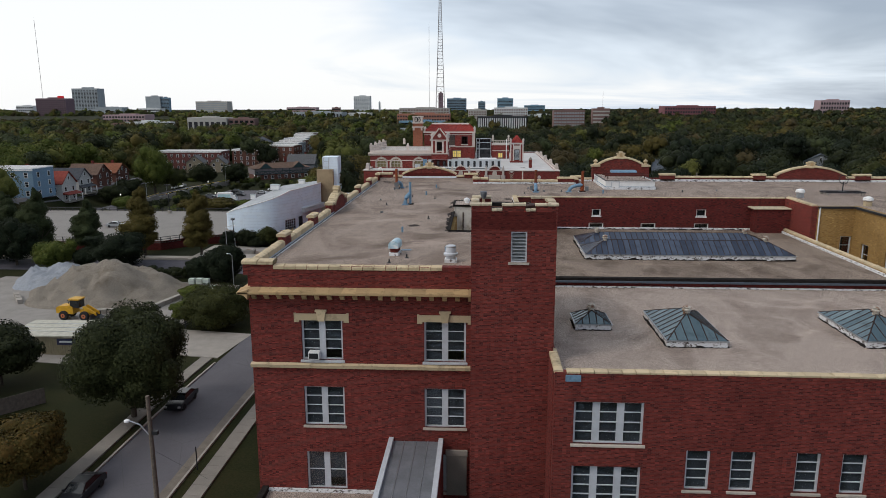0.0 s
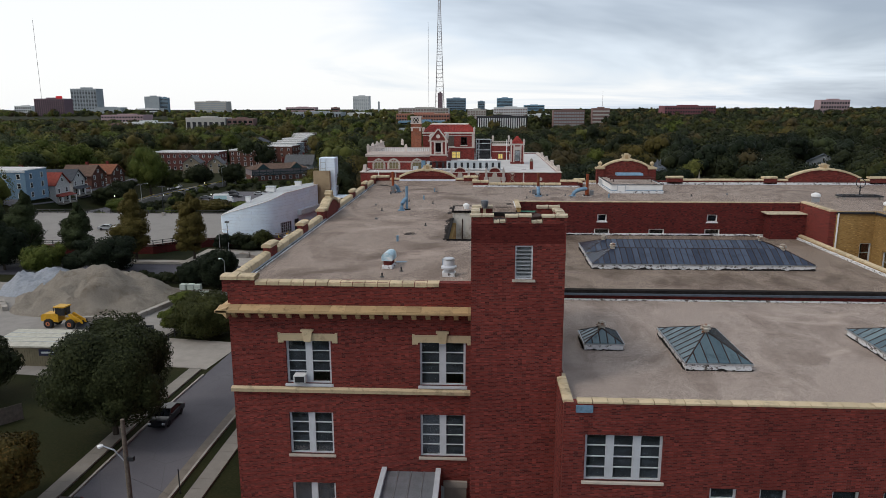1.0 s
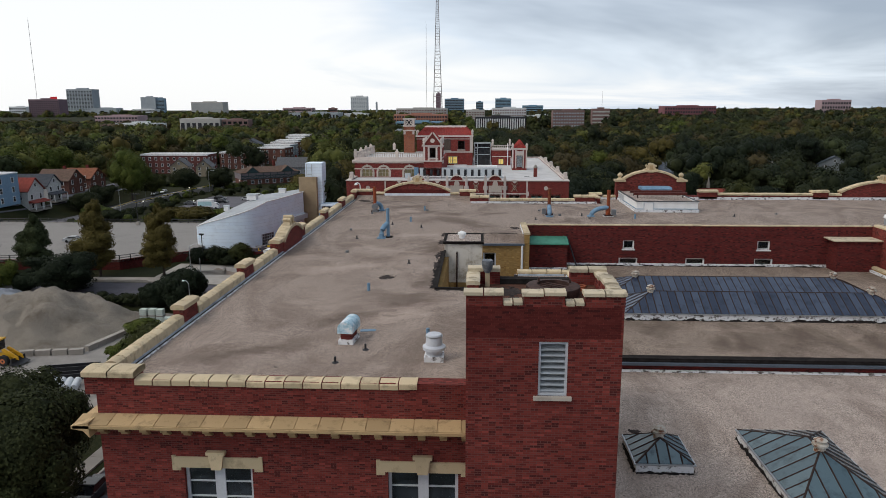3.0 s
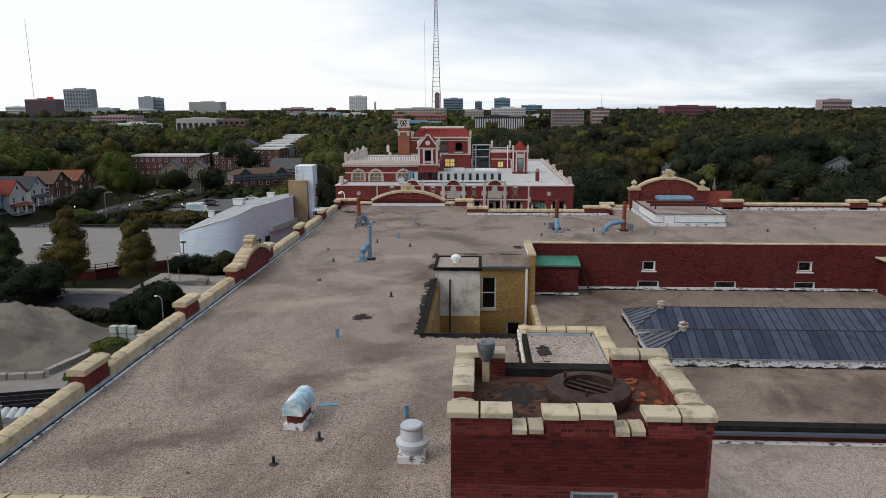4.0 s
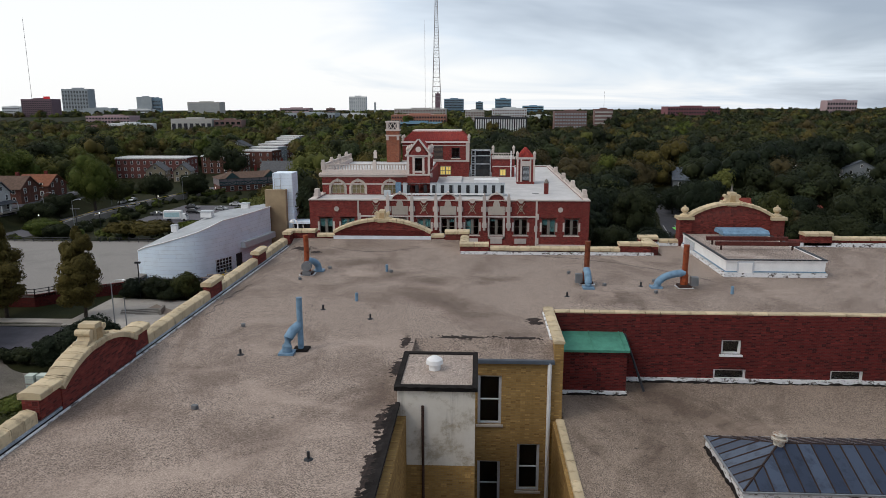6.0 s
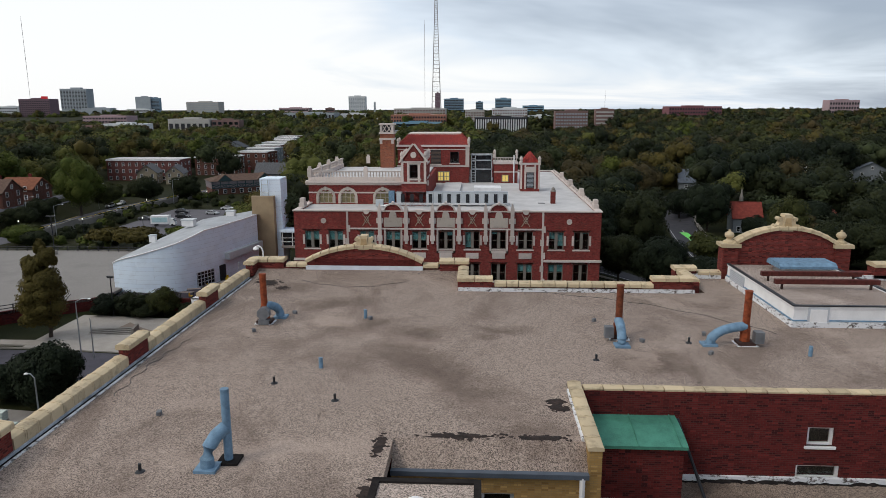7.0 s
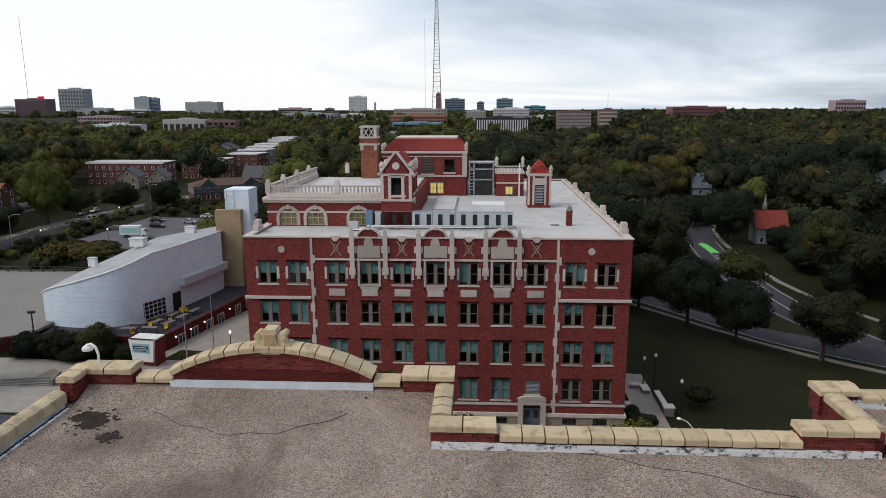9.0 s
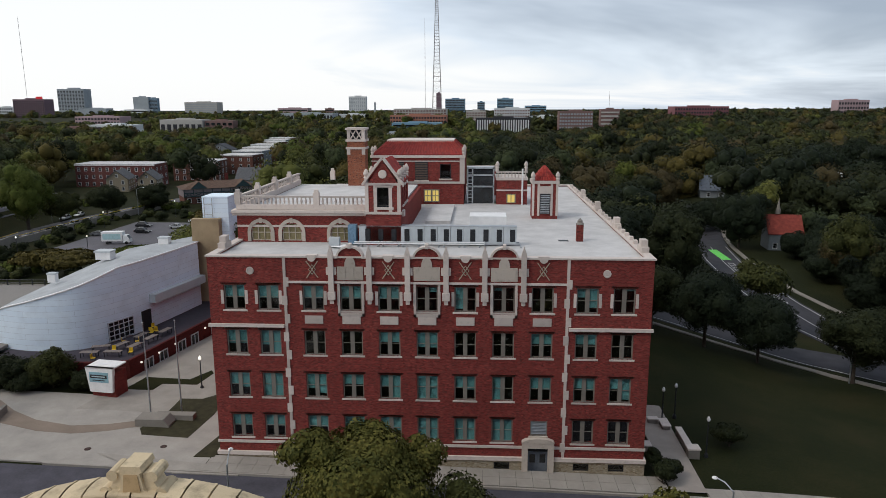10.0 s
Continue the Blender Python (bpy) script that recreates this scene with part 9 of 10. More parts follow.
POSTB = mesh_of(boxes((-0.15, 0.15, -0.02, 0.02, 0, 1.7)), "board", plain("grey_board", (0.13, 0.105, 0.088), 0.9, vary=0.3, scale=3))
for i in range(38):
    x, y = -52.6 + 0.181 * i, 57.5 + 0.251 * i
    part("board", POSTB, None, wf, at=Matrix.Translation((x, y, ground_z(x, y))) @ pose(0, 0, 0, 0, 0, 54))
gr = thing("chain_fence", "low chain-link fence with dark posts by the driveway", "fence", (0, 0, 0))
for a_, b_ in (((-46.5, 84.8), (-43.5, 87.0)), ((-43.5, 87.0), (-42.5, 96.5))):
    fence_run(gr, a_, b_, ground_z(-44, 90), 1.0, 1.6)

# ---- vehicles ----
M_TYRE = plain("tyre_rubber", (0.02, 0.02, 0.021), 0.85)
M_RIM = plain("alloy_rim", (0.35, 0.36, 0.37), 0.35, 0.8)


def paint(name, c):
    k = Mat(name, 0.3, 0.1, 0.35)
    k.b.inputs["Coat Weight"].default_value = 0.25
    return k.color(k.ramp(k.noise(2, 3), [(0.3, tuple(v * 0.9 for v in c)), (0.7, tuple(v * 1.08 for v in c))]))


PAINT = {n: paint(n + "_car_paint", c) for n, c in dict(black=(0.012, 0.013, 0.016), grey=(0.12, 0.125, 0.13), white=(0.62, 0.62, 0.62), silver=(0.38, 0.39, 0.4), red=(0.22, 0.02, 0.02), blue=(0.03, 0.06, 0.13)).items()}
WHEEL = (mesh_of(lathe(bmesh.new(), [(0.2, -0.1), (0.31, -0.1), (0.335, -0.06), (0.335, 0.06), (0.31, 0.1), (0.2, 0.1)], seg=18), "tyre", M_TYRE), mesh_of(lathe(bmesh.new(), [(0.06, -0.08), (0.2, -0.085), (0.2, 0.085), (0.06, 0.08)], seg=12), "rim", M_RIM))


def car(x, y, rz, colour, label, z=None, tall=0.0, group=""):
    """A car 4.7 m long, its nose along its own -y: body, glass house, roof, four wheels, lamps."""
    ob = thing("car", label, "car", (x, y, ground_z(x, y) + 0.06 if z is None else z), group, rz)
    mat = PAINT[colour]
    bm = bmesh.new()
    prof = [(-2.35, 0.28), (-2.38, 0.55), (-2.2, 0.72), (-1.1, 0.92), (1.5, 0.98 + tall * 0.1), (2.2, 0.95 + tall * 0.2), (2.36, 0.7), (2.36, 0.3)]
    prism(bm, prof, "x", -0.88, 0.88)
    bmesh.ops.bevel(bm, geom=[e_ for e_ in bm.edges], offset=0.06, segments=2, affect="EDGES")
    body = part("body", bm, mat, ob, smooth=True)
    bm = bmesh.new()
    h = 1.42 + tall
    gp = [(-1.15, 0.9), (-0.35, h - 0.04), (0.9 + tall, h - 0.04), (1.75 + tall * 0.5, 0.95)]
    va = [bm.verts.new((s * (0.80 if i in (0, 3) else 0.64), p[0], p[1])) for s in (-1, 1) for i, p in enumerate(gp)]
    for f in ((0, 1, 2, 3), (7, 6, 5, 4), (0, 4, 5, 1), (1, 5, 6, 2), (2, 6, 7, 3)):
        bm.faces.new([va[i] for i in f])
    part("glasshouse", bm, M_GLASS, body)
    bm = bmesh.new()
    prism(bm, [(-0.42, h - 0.06), (-0.3, h), (0.85 + tall, h), (1.0 + tall, h - 0.07)], "x", -0.66, 0.66)
    bmesh.ops.bevel(bm, geom=bm.edges[:], offset=0.025, segments=1, affect="EDGES")
    part("roof_panel", bm, mat, body)
    for s in (-1, 1):
        bm = bmesh.new()
        tube(bm, [(s * 0.82, -1.2, 0.92), (s * 0.66, -0.38, h - 0.03)], 0.035, 5)
        part("pillar", bm, mat, body)
        bm = bmesh.new()
        tube(bm, [(s * 0.66, 0.95 + tall, h - 0.05), (s * 0.82, 1.75 + tall * 0.4, 0.97)], 0.05, 5)
        part("pillar", bm, mat, body)
        part("headlight", boxes((s * 0.72 - 0.14, s * 0.72 + 0.14, -2.39, -2.2, 0.56, 0.7)), M_COND, body)
        part("tail_light", boxes((s * 0.74 - 0.12, s * 0.74 + 0.12, 2.3, 2.39, 0.68, 0.82)), plain("tail_red", (0.2, 0.01, 0.01), 0.3), body)
        part("mirror", boxes((s * 0.95 - 0.08, s * 0.95 + 0.08, -0.95, -0.8, 0.95, 1.08)), mat, body)
        for wy in (-1.42, 1.42):
            w_ = part("wheel", WHEEL[0], None, ob, at=Matrix.Translation((s * 0.8, wy, 0.335)) @ pose(0, 0, 0, 0, 90, 0))
            part("rim", WHEEL[1], None, w_)
    return ob


car(-31.6, 68.1, 0, "black", "black sedan parked at the kerb under a tree")
car(-32.1, 50.0, 0, "black", "black sedan parked at the kerb")
car(-72.5, 136.5, 90, "grey", "dark grey sedan on the cross street")
car(-92.0, 169.0, 97, "silver", "silver sedan parked alone on the deck", DZ)
for i, (x, y, c, t) in enumerate(((-131.5, 252, "grey", 0.3), (-130.5, 259, "silver", 0), (-129.8, 266, "black", 0.3), (-129.0, 273, "grey", 0), (-128.4, 280.5, "black", 0.3), (-128.0, 287.5, "white", 0), (-127.6, 294, "white", 0.3), (-127.0, 301, "silver", 0), (-137.5, 305, "silver", 0.2), (-136.8, 312, "white", 0))):
    car(x, y, 180 if i < 8 else 4, c, {"grey": "grey car parked along the street", "silver": "silver car parked along the street", "black": "black car parked along the street", "white": "white car parked along the street"}[c], None, t, "cars parked along the street")
for x, y, c, t, r in ((-99.5, 281, "black", 0.3, 85), (-92.5, 289, "silver", 0, 80), (-104, 291, "black", 0.35, 92), (-91.0, 300, "white", 0, 85), (-110, 276, "grey", 0, 95)):
    car(x, y, r, c, {"black": "black car in the car park", "silver": "silver car in the car park", "white": "white car in the car park", "grey": "grey car in the car park"}[c], None, t, "cars in the car park")
tr = thing("box_truck", "white box truck with a green side panel", "truck", (-98.2, 264.5, ground_z(-98, 264) + 0.06), rz=95)
part("cargo_box", boxes((-1.15, 1.15, -1.6, 4.0, 0.9, 3.4)), M_WHITE, tr)
part("side_panel", boxes((1.15, 1.19, -1.2, 3.6, 1.4, 2.9)), plain("mint_panel", (0.42, 0.60, 0.62), 0.4), tr)
part("side_panel", boxes((-1.19, -1.15, -1.2, 3.6, 1.4, 2.9)), plain("mint_panel_b", (0.42, 0.60, 0.62), 0.4), tr)
part("cab", prism(bmesh.new(), [(-3.4, 0.5), (-3.4, 1.5), (-2.7, 2.4), (-1.7, 2.5), (-1.7, 0.5)], "x", -1.0, 1.0), M_WHITE, tr)
part("windscreen", prism(bmesh.new(), [(-3.42, 1.5), (-2.75, 2.35), (-2.7, 2.3), (-3.36, 1.45)], "x", -0.9, 0.9), M_GLASS, tr)
for s in (-1, 1):
    for wy in (-2.6, 2.6):
        w_ = part("wheel", WHEEL[0], None, tr, at=Matrix.Translation((s * 0.95, wy, 0.42)) @ pose(0, 0, 0, 0, 90, 0) @ Matrix.Scale(1.25, 4))
        part("rim", WHEEL[1], None, w_)

# wheel loader in the yard
M_LOAD = plain("loader_yellow", (0.55, 0.30, 0.02), 0.45, vary=0.25, scale=2)
M_RIMO = plain("orange_rim", (0.42, 0.13, 0.05), 0.6)
ld = thing("wheel_loader", "yellow wheel loader parked before the gravel heap", "wheel loader", (-60.4, 98.3, ground_z(-60, 98) + 0.02), rz=-4)
ld.matrix_basis = ld.matrix_basis @ Matrix.Scale(0.9, 4)
part("rear_body", prism(bmesh.new(), [(-3.6, 1.1), (-3.6, 2.0), (-3.2, 2.3), (-1.2, 2.45), (-0.6, 2.2), (-0.6, 1.0)], "y", -0.9, 0.9), M_LOAD, ld)
cb = part("cab", boxes((-1.1, 0.5, -0.75, 0.75, 2.1, 3.4)), M_GLASS, ld)
part("cab_roof", boxes((-1.25, 0.65, -0.9, 0.9, 3.4, 3.6)), M_LOAD, cb)
for px in (-1.1, 0.42):
    for py in (-0.75, 0.67):
        part("cab_post", boxes((px, px + 0.08, py, py + 0.08, 2.1, 3.4)), M_DARKM, cb)
part("front_frame", boxes((0.4, 2.0, -0.5, 0.5, 0.8, 1.7)), M_LOAD, ld)
for s in (-0.55, 0.4):
    part("lift_arm", prism(bmesh.new(), [(0.9, 2.2), (1.3, 2.4), (3.2, 1.3), (3.3, 0.8), (2.9, 0.9), (1.1, 1.9)], "y", s, s + 0.15), M_LOAD, ld)
part("bucket", prism(bmesh.new(), [(2.6, 0.15), (2.75, 1.1), (2.9, 1.15), (2.9, 0.5), (3.7, 0.15)], "y", -1.35, 1.35), M_DARKM, ld)
part("exhaust", tube(bmesh.new(), [(-2.2, 0.4, 2.3), (-2.2, 0.4, 3.1)], 0.07, 8), M_DARKM, ld)
for wx in (-2.2, 1.5):
    for wy in (-1.05, 1.05):
        w_ = part("wheel", lathe(bmesh.new(), [(0.4, -0.28), (0.72, -0.28), (0.8, -0.18), (0.8, 0.18), (0.72, 0.28), (0.4, 0.28)], seg=20), M_TYRE, ld, at=Matrix.Translation((wx, wy, 0.8)) @ pose(0, 0, 0, 90, 0, 0))
        part("rim", lathe(bmesh.new(), [(0.02, -0.24), (0.2, -0.3), (0.46, -0.27), (0.46, 0.27), (0.2, 0.3), (0.02, 0.24)], seg=14), M_RIMO, w_)


# ---- houses ----
def simple_window(parent, m, w, h, trim):
    key = ("hw", w, h, trim.name)
    if key not in WIN_CACHE:
        WIN_CACHE[key] = (mesh_of(wall_boxes(bmesh.new(), "x", -w / 2 - 0.12, w / 2 + 0.12, -0.08, 0.04, -0.12, h + 0.12, [(-w / 2, w / 2, 0, h / 2 - 0.03), (-w / 2, w / 2, h / 2 + 0.03, h)]), "window", trim), mesh_of(boxes((-w / 2, w / 2, -0.02, 0.03, 0, h)), "pane", M_GLASS))
    a, b = WIN_CACHE[key]
    w_ = part("window", a, None, parent, at=m)
    part("pane", b, None, w_)


def house(x, y, rz, w, d, h, wall, roof, label, gable=3.2, storeys=2, porch=False, trim=None, chimney=False, name="house"):
    ob = thing(name, label, "house", (x, y, ground_z(x, y) - 0.3), rz=rz)
    trim = trim or M_WHITE
    bm = bmesh.new()
    prism(bm, [(-w / 2, 0), (-w / 2, h), (0, h + gable), (w / 2, h), (w / 2, 0)], "y", 0, d)
    part("wall", bm, wall, ob)
    bm = bmesh.new()
    for s in (-1, 1):
        e_ = Vector((s * (w / 2 + 0.5), h - 0.5 * gable / (w / 2)))
        t_ = Vector((0, h + gable + 0.05))
        n_ = Vector((-(t_ - e_).y, (t_ - e_).x)).normalized() * 0.22 * (-s)
        n_ = n_ if n_.y > 0 else -n_
        prism(bm, [tuple(e_), tuple(t_), tuple(t_ + n_), tuple(e_ + n_)], "y", -0.5, d + 0.5)
    part("roof", bm, roof, ob)
    for f in range(storeys):
        for wx in (-w * 0.27, w * 0.27):
            simple_window(ob, Matrix.Translation((wx, -0.02, 0.9 + f * 2.9)), 1.0, 1.5, trim)
        for wy in (d * 0.2, d * 0.5, d * 0.8):
            simple_window(ob, Matrix.Translation((-w / 2 - 0.02, wy, 0.9 + f * 2.9)) @ pose(0, 0, 0, 0, 0, -90), 1.0, 1.5, trim)
            simple_window(ob, Matrix.Translation((w / 2 + 0.02, wy, 0.9 + f * 2.9)) @ pose(0, 0, 0, 0, 0, 90), 1.0, 1.5, trim)
    simple_window(ob, Matrix.Translation((0, -0.02, h + gable * 0.25)), 0.9, 1.1, trim)
    if porch:
        part("porch_roof", prism(bmesh.new(), [(-2.4, 2.7), (-2.4, 2.85), (0, 3.5), (0, 2.7)], "x", -w / 2, w / 2), roof, ob)
        for px in (-w / 2 + 0.2, 0, w / 2 - 0.2):
            part("porch_post", boxes((px - 0.12, px + 0.12, -2.3, -2.06, 0, 2.7)), trim, ob)
        part("porch_floor", boxes((-w / 2, w / 2, -2.4, 0, 0, 0.5)), M_CONC_D, ob)
    if chimney:
        part("chimney", boxes((w * 0.18, w * 0.18 + 0.9, d * 0.4, d * 0.4 + 0.9, h, h + gable + 1.2)), M_BRICK, ob)
    return ob


def siding(name, c):
    k = Mat(name, 0.7)
    wv = k.node("ShaderNodeTexWave", {"Vector": k.scaled(0, 0, 1), "Scale": 3.0, "Distortion": 0.0})
    wv.bands_direction = "Z"
    return k.color(k.mix(k.math("MULTIPLY", k.noise(0.8, 5), 0.35), k.ramp(wv.outputs[1], [(0.1, tuple(v * 0.72 for v in c)), (0.3, c)]), tuple(v * 0.7 for v in c)))


S_BLUE, S_WHITE, S_TAN, S_GREY = siding("blue_siding", (0.20, 0.31, 0.42)), siding("white_siding", (0.55, 0.54, 0.52)), siding("tan_siding_house", (0.33, 0.27, 0.19)), siding("grey_siding", (0.23, 0.25, 0.27))
R_GREY, R_BROWN, R_RED, R_DARK = (plain(n, c, 0.9, vary=0.35, scale=1.2) for n, c in (("grey_shingle", (0.10, 0.10, 0.105)), ("brown_shingle", (0.12, 0.075, 0.055)), ("red_shingle", (0.22, 0.045, 0.032)), ("slate_shingle", (0.055, 0.06, 0.07))))
R_RUST, R_SLATE = plain("rust_shingle", (0.20, 0.075, 0.04), 0.9, vary=0.35, scale=1.2), plain("blue_slate", (0.10, 0.115, 0.14), 0.85, vary=0.3, scale=1.2)
B_DARK = brick_mat("brown_brick", (0.11, 0.05, 0.035), (0.17, 0.07, 0.05), (0.13, 0.09, 0.08))
B_RED = brick_mat("dark_red_brick", (0.13, 0.045, 0.04), (0.19, 0.065, 0.055), (0.15, 0.10, 0.09))


def flats(x, y, rz, w, d, h, wall, label, cols, rows, trim=None, cornice=True, name="apartment_house", flat_mat=None, wy=1.5):
    ob = thing(name, label, "apartment house", (x, y, ground_z(x, y) - 0.5), rz=rz)
    part("wall", boxes((-w / 2, w / 2, 0, d, 0, h)), wall, ob)
    part("roof", slab([(-w / 2 - 0.1, w / 2 + 0.1, -0.1, d + 0.1)], h, h + 0.35, [(-w / 2 + 0.4, w / 2 - 0.4, 0.4, d - 0.4)]), trim or M_WHITE, ob)
    part("roof_deck", boxes((-w / 2 + 0.4, w / 2 - 0.4, 0.4, d - 0.4, h, h + 0.12)), flat_mat or M_MEMB, ob)
    if cornice:
        part("cornice", boxes((-w / 2 - 0.25, w / 2 + 0.25, -0.3, 0, h - 0.5, h - 0.15)), trim or M_WHITE, ob)
    for r in range(rows):
        for c in range(cols):
            simple_window(ob, Matrix.Translation((-w / 2 + (c + 0.5) * w / cols, -0.02, 1.1 + r * (h - 0.8) / rows)), 1.1, wy, trim or M_WHITE)
        for c in range(max(2, int(d / 4))):
            simple_window(ob, Matrix.Translation((w / 2 + 0.02, (c + 0.5) * d / max(2, int(d / 4)), 1.1 + r * (h - 0.8) / rows)) @ pose(0, 0, 0, 0, 0, 90), 1.1, wy, trim or M_WHITE)
    return ob


def half_timbered(x, y, rz):
    """Broad house: brick below, timbered and plastered storey above, hipped roof with two front gables."""
    ob = thing("house", "broad half-timbered house with dark teal framing and brown roof", "house", (x, y, ground_z(x, y) - 0.3), rz=rz)
    w, d = 28.0, 12.0
    part("wall", boxes((-w / 2, w / 2, 0, d, 0, 3.0)), B_DARK, ob)
    part("upper_wall", boxes((-w / 2 - 0.2, w / 2 + 0.2, -0.2, d + 0.2, 3.0, 6.0)), plain("mauve_plaster", (0.22, 0.19, 0.20), 0.9, vary=0.25), ob)
    teal = plain("dark_teal_timber", (0.03, 0.06, 0.065), 0.7)
    for z in (3.05, 4.4, 5.8):
        part("timber", boxes((-w / 2 - 0.2, w / 2 + 0.2, -0.3, -0.2, z, z + 0.28)), teal, ob)
    for i in range(9):
        tx = -w / 2 + i * w / 8
        part("timber", boxes((tx - 0.15, tx + 0.15, -0.32, -0.2, 3.0, 6.0)), teal, ob)
        if i < 8:
            for a, b in (((tx, 3.1), (tx + w / 8, 4.5)), ((tx, 4.5), (tx + w / 8, 3.1))):
                part("brace", prism(bmesh.new(), [(a[0], a[1]), (b[0], b[1]), (b[0], b[1] + 0.24), (a[0], a[1] + 0.24)], "y", -0.3, -0.21), teal, ob)
            simple_window(ob, Matrix.Translation((tx + w / 16, -0.03, 0.9)), 1.3, 1.5, M_WHITE)
    bm = bmesh.new()
    e = 0.8
    lo = [bm.verts.new(q) for q in ((-w / 2 - e, -e, 6.0), (w / 2 + e, -e, 6.0), (w / 2 + e, d + e, 6.0), (-w / 2 - e, d + e, 6.0))]
    hi = [bm.verts.new(q) for q in ((-w / 2 + 5.5, d / 2, 8.4), (w / 2 - 5.5, d / 2, 8.4))]
    for q in ((lo[0], lo[1], hi[1], hi[0]), (lo[1], lo[2], hi[1]), (lo[2], lo[3], hi[0], hi[1]), (lo[3], lo[0], hi[0]), (lo[3], lo[2], lo[1], lo[0])):
        bm.faces.new(q)
    part("roof", bm, R_BROWN, ob)
    for gx in (-8.5, 8.5):
        part("gable", prism(bmesh.new(), [(gx - 3.4, 6.0), (gx, 8.9), (gx + 3.4, 6.0)], "y", -0.5, 4.5), R_BROWN, ob)
        part("gable_board", prism(bmesh.new(), [(gx - 3.2, 6.02), (gx, 8.6), (gx + 3.2, 6.02)], "y", -0.62, -0.5), teal, ob)
    part("chimney", boxes((3, 4, 5.5, 6.5, 8.5, 11)), M_BRICK, ob)


flats(-156, 221, 0, 18, 11.5, 9.8, S_BLUE, "pale blue three-storey apartment house", 4, 3)
house(-146, 239, 90, 8.4, 13, 6.8, S_WHITE, R_RED, "white gabled house with a red porch roof", 3.7, 2, porch=True)
house(-148, 252.5, 90, 8, 12, 6.0, S_WHITE, R_DARK, "white gabled house with a dark roof", 3.4, 2, porch=True)
house(-150, 269.5, 90, 10, 12, 5.4, B_DARK, R_BROWN, "brown brick house with a broad brown roof", 3.6, chimney=True)
house(-152, 288, 90, 11, 12, 4.4, B_DARK, R_RUST, "brown brick house with a rust-red roof", 3.4, chimney=True)
house(-176, 262, 90, 10, 12, 6.0, S_TAN, R_RED, "tan house with a red roof among trees", 3.5)
flats(-170, 399.4, 0, 38, 14, 11, B_RED, "long dark brick apartment house with pale cornice", 11, 3)
house(-159, 380, 12, 9, 12, 6.0, S_TAN, R_GREY, "tan gabled house before apartments", 3.6)
house(-147, 383, 12, 8, 12, 5.5, S_TAN, R_GREY, "tan gabled house beside apartments", 3.4)
flats(-143, 427, 0, 23, 14, 10.4, B_DARK, "dark brick house with white columns", 6, 3, wy=1.9)
half_timbered(-100.7, 349.2, 32.6)
house(-96, 403, 90, 11, 16, 4.3, S_GREY, R_GREY, "grey house with a steep slate roof", 4.8, 1, chimney=True)
house(-178, 552, 0, 17, 12, 8.0, S_GREY, R_DARK, "grey house with a dark roof beyond trees", 4.0, 2)
for i in range(7):
    flats(-134 - 7.2 * i, 462 + 39 * i, -8, 19, 14, 11 - 0.3 * i, S_GREY if i % 2 else B_DARK, "grey terraced flats with white trim", 4, 3)
house(103, 364, 80, 11, 15, 3.6, S_GREY, R_SLATE, "grey house with a pale gable among trees", 5.0, 1, chimney=True)
ob = house(94.5, 291, 84, 8, 9, 5.6, S_GREY, R_RED, "grey gabled cottage with a red roof and spire", 4.6, 1)
part("spire", lathe(bmesh.new(), [(0.02, 10.6), (0.7, 10.6), (0.7, 12.0), (0.5, 12.2), (0.02, 15.4)], 0, 6, 8), M_CONC_D, ob)
house(183, 388, -20, 15, 13, 6.0, S_GREY, R_SLATE, "grey house with a broad slate roof", 3.8, 2)
flats(148, 376, -10, 18, 12, 8, B_DARK, "brick flats with a pale roof among trees", 4, 2)
house(113, 297, -70, 8, 11, 3.8, B_DARK, R_RED, "low brick house with a red tiled roof", 2.6, 1)
# concrete retaining wall along the north-west street
rwall = thing("retaining_wall", "long low concrete retaining wall along the street", "retaining wall", (0, 0, 0))
wp = [(-122, 232), (-124.5, 262), (-122.5, 298), (-115, 338)]
for a_, b_ in zip(wp, wp[1:]):
    a_, b_ = Vector(a_), Vector(b_)
    d_ = (b_ - a_).normalized()
    s_ = Vector((-d_.y, d_.x)) * 0.4
    part("wall_run", prism(bmesh.new(), [tuple(a_), tuple(b_), tuple(b_ + s_), tuple(a_ + s_)], "z", -5, ground_z(*a_) + 2.0), M_CONC_D, rwall)
    part("hand_rail", tube(bmesh.new(), [(a_.x, a_.y, ground_z(*a_) + 2.6), (b_.x, b_.y, ground_z(*a_) + 2.6)], 0.06, 5), M_YEL, rwall)

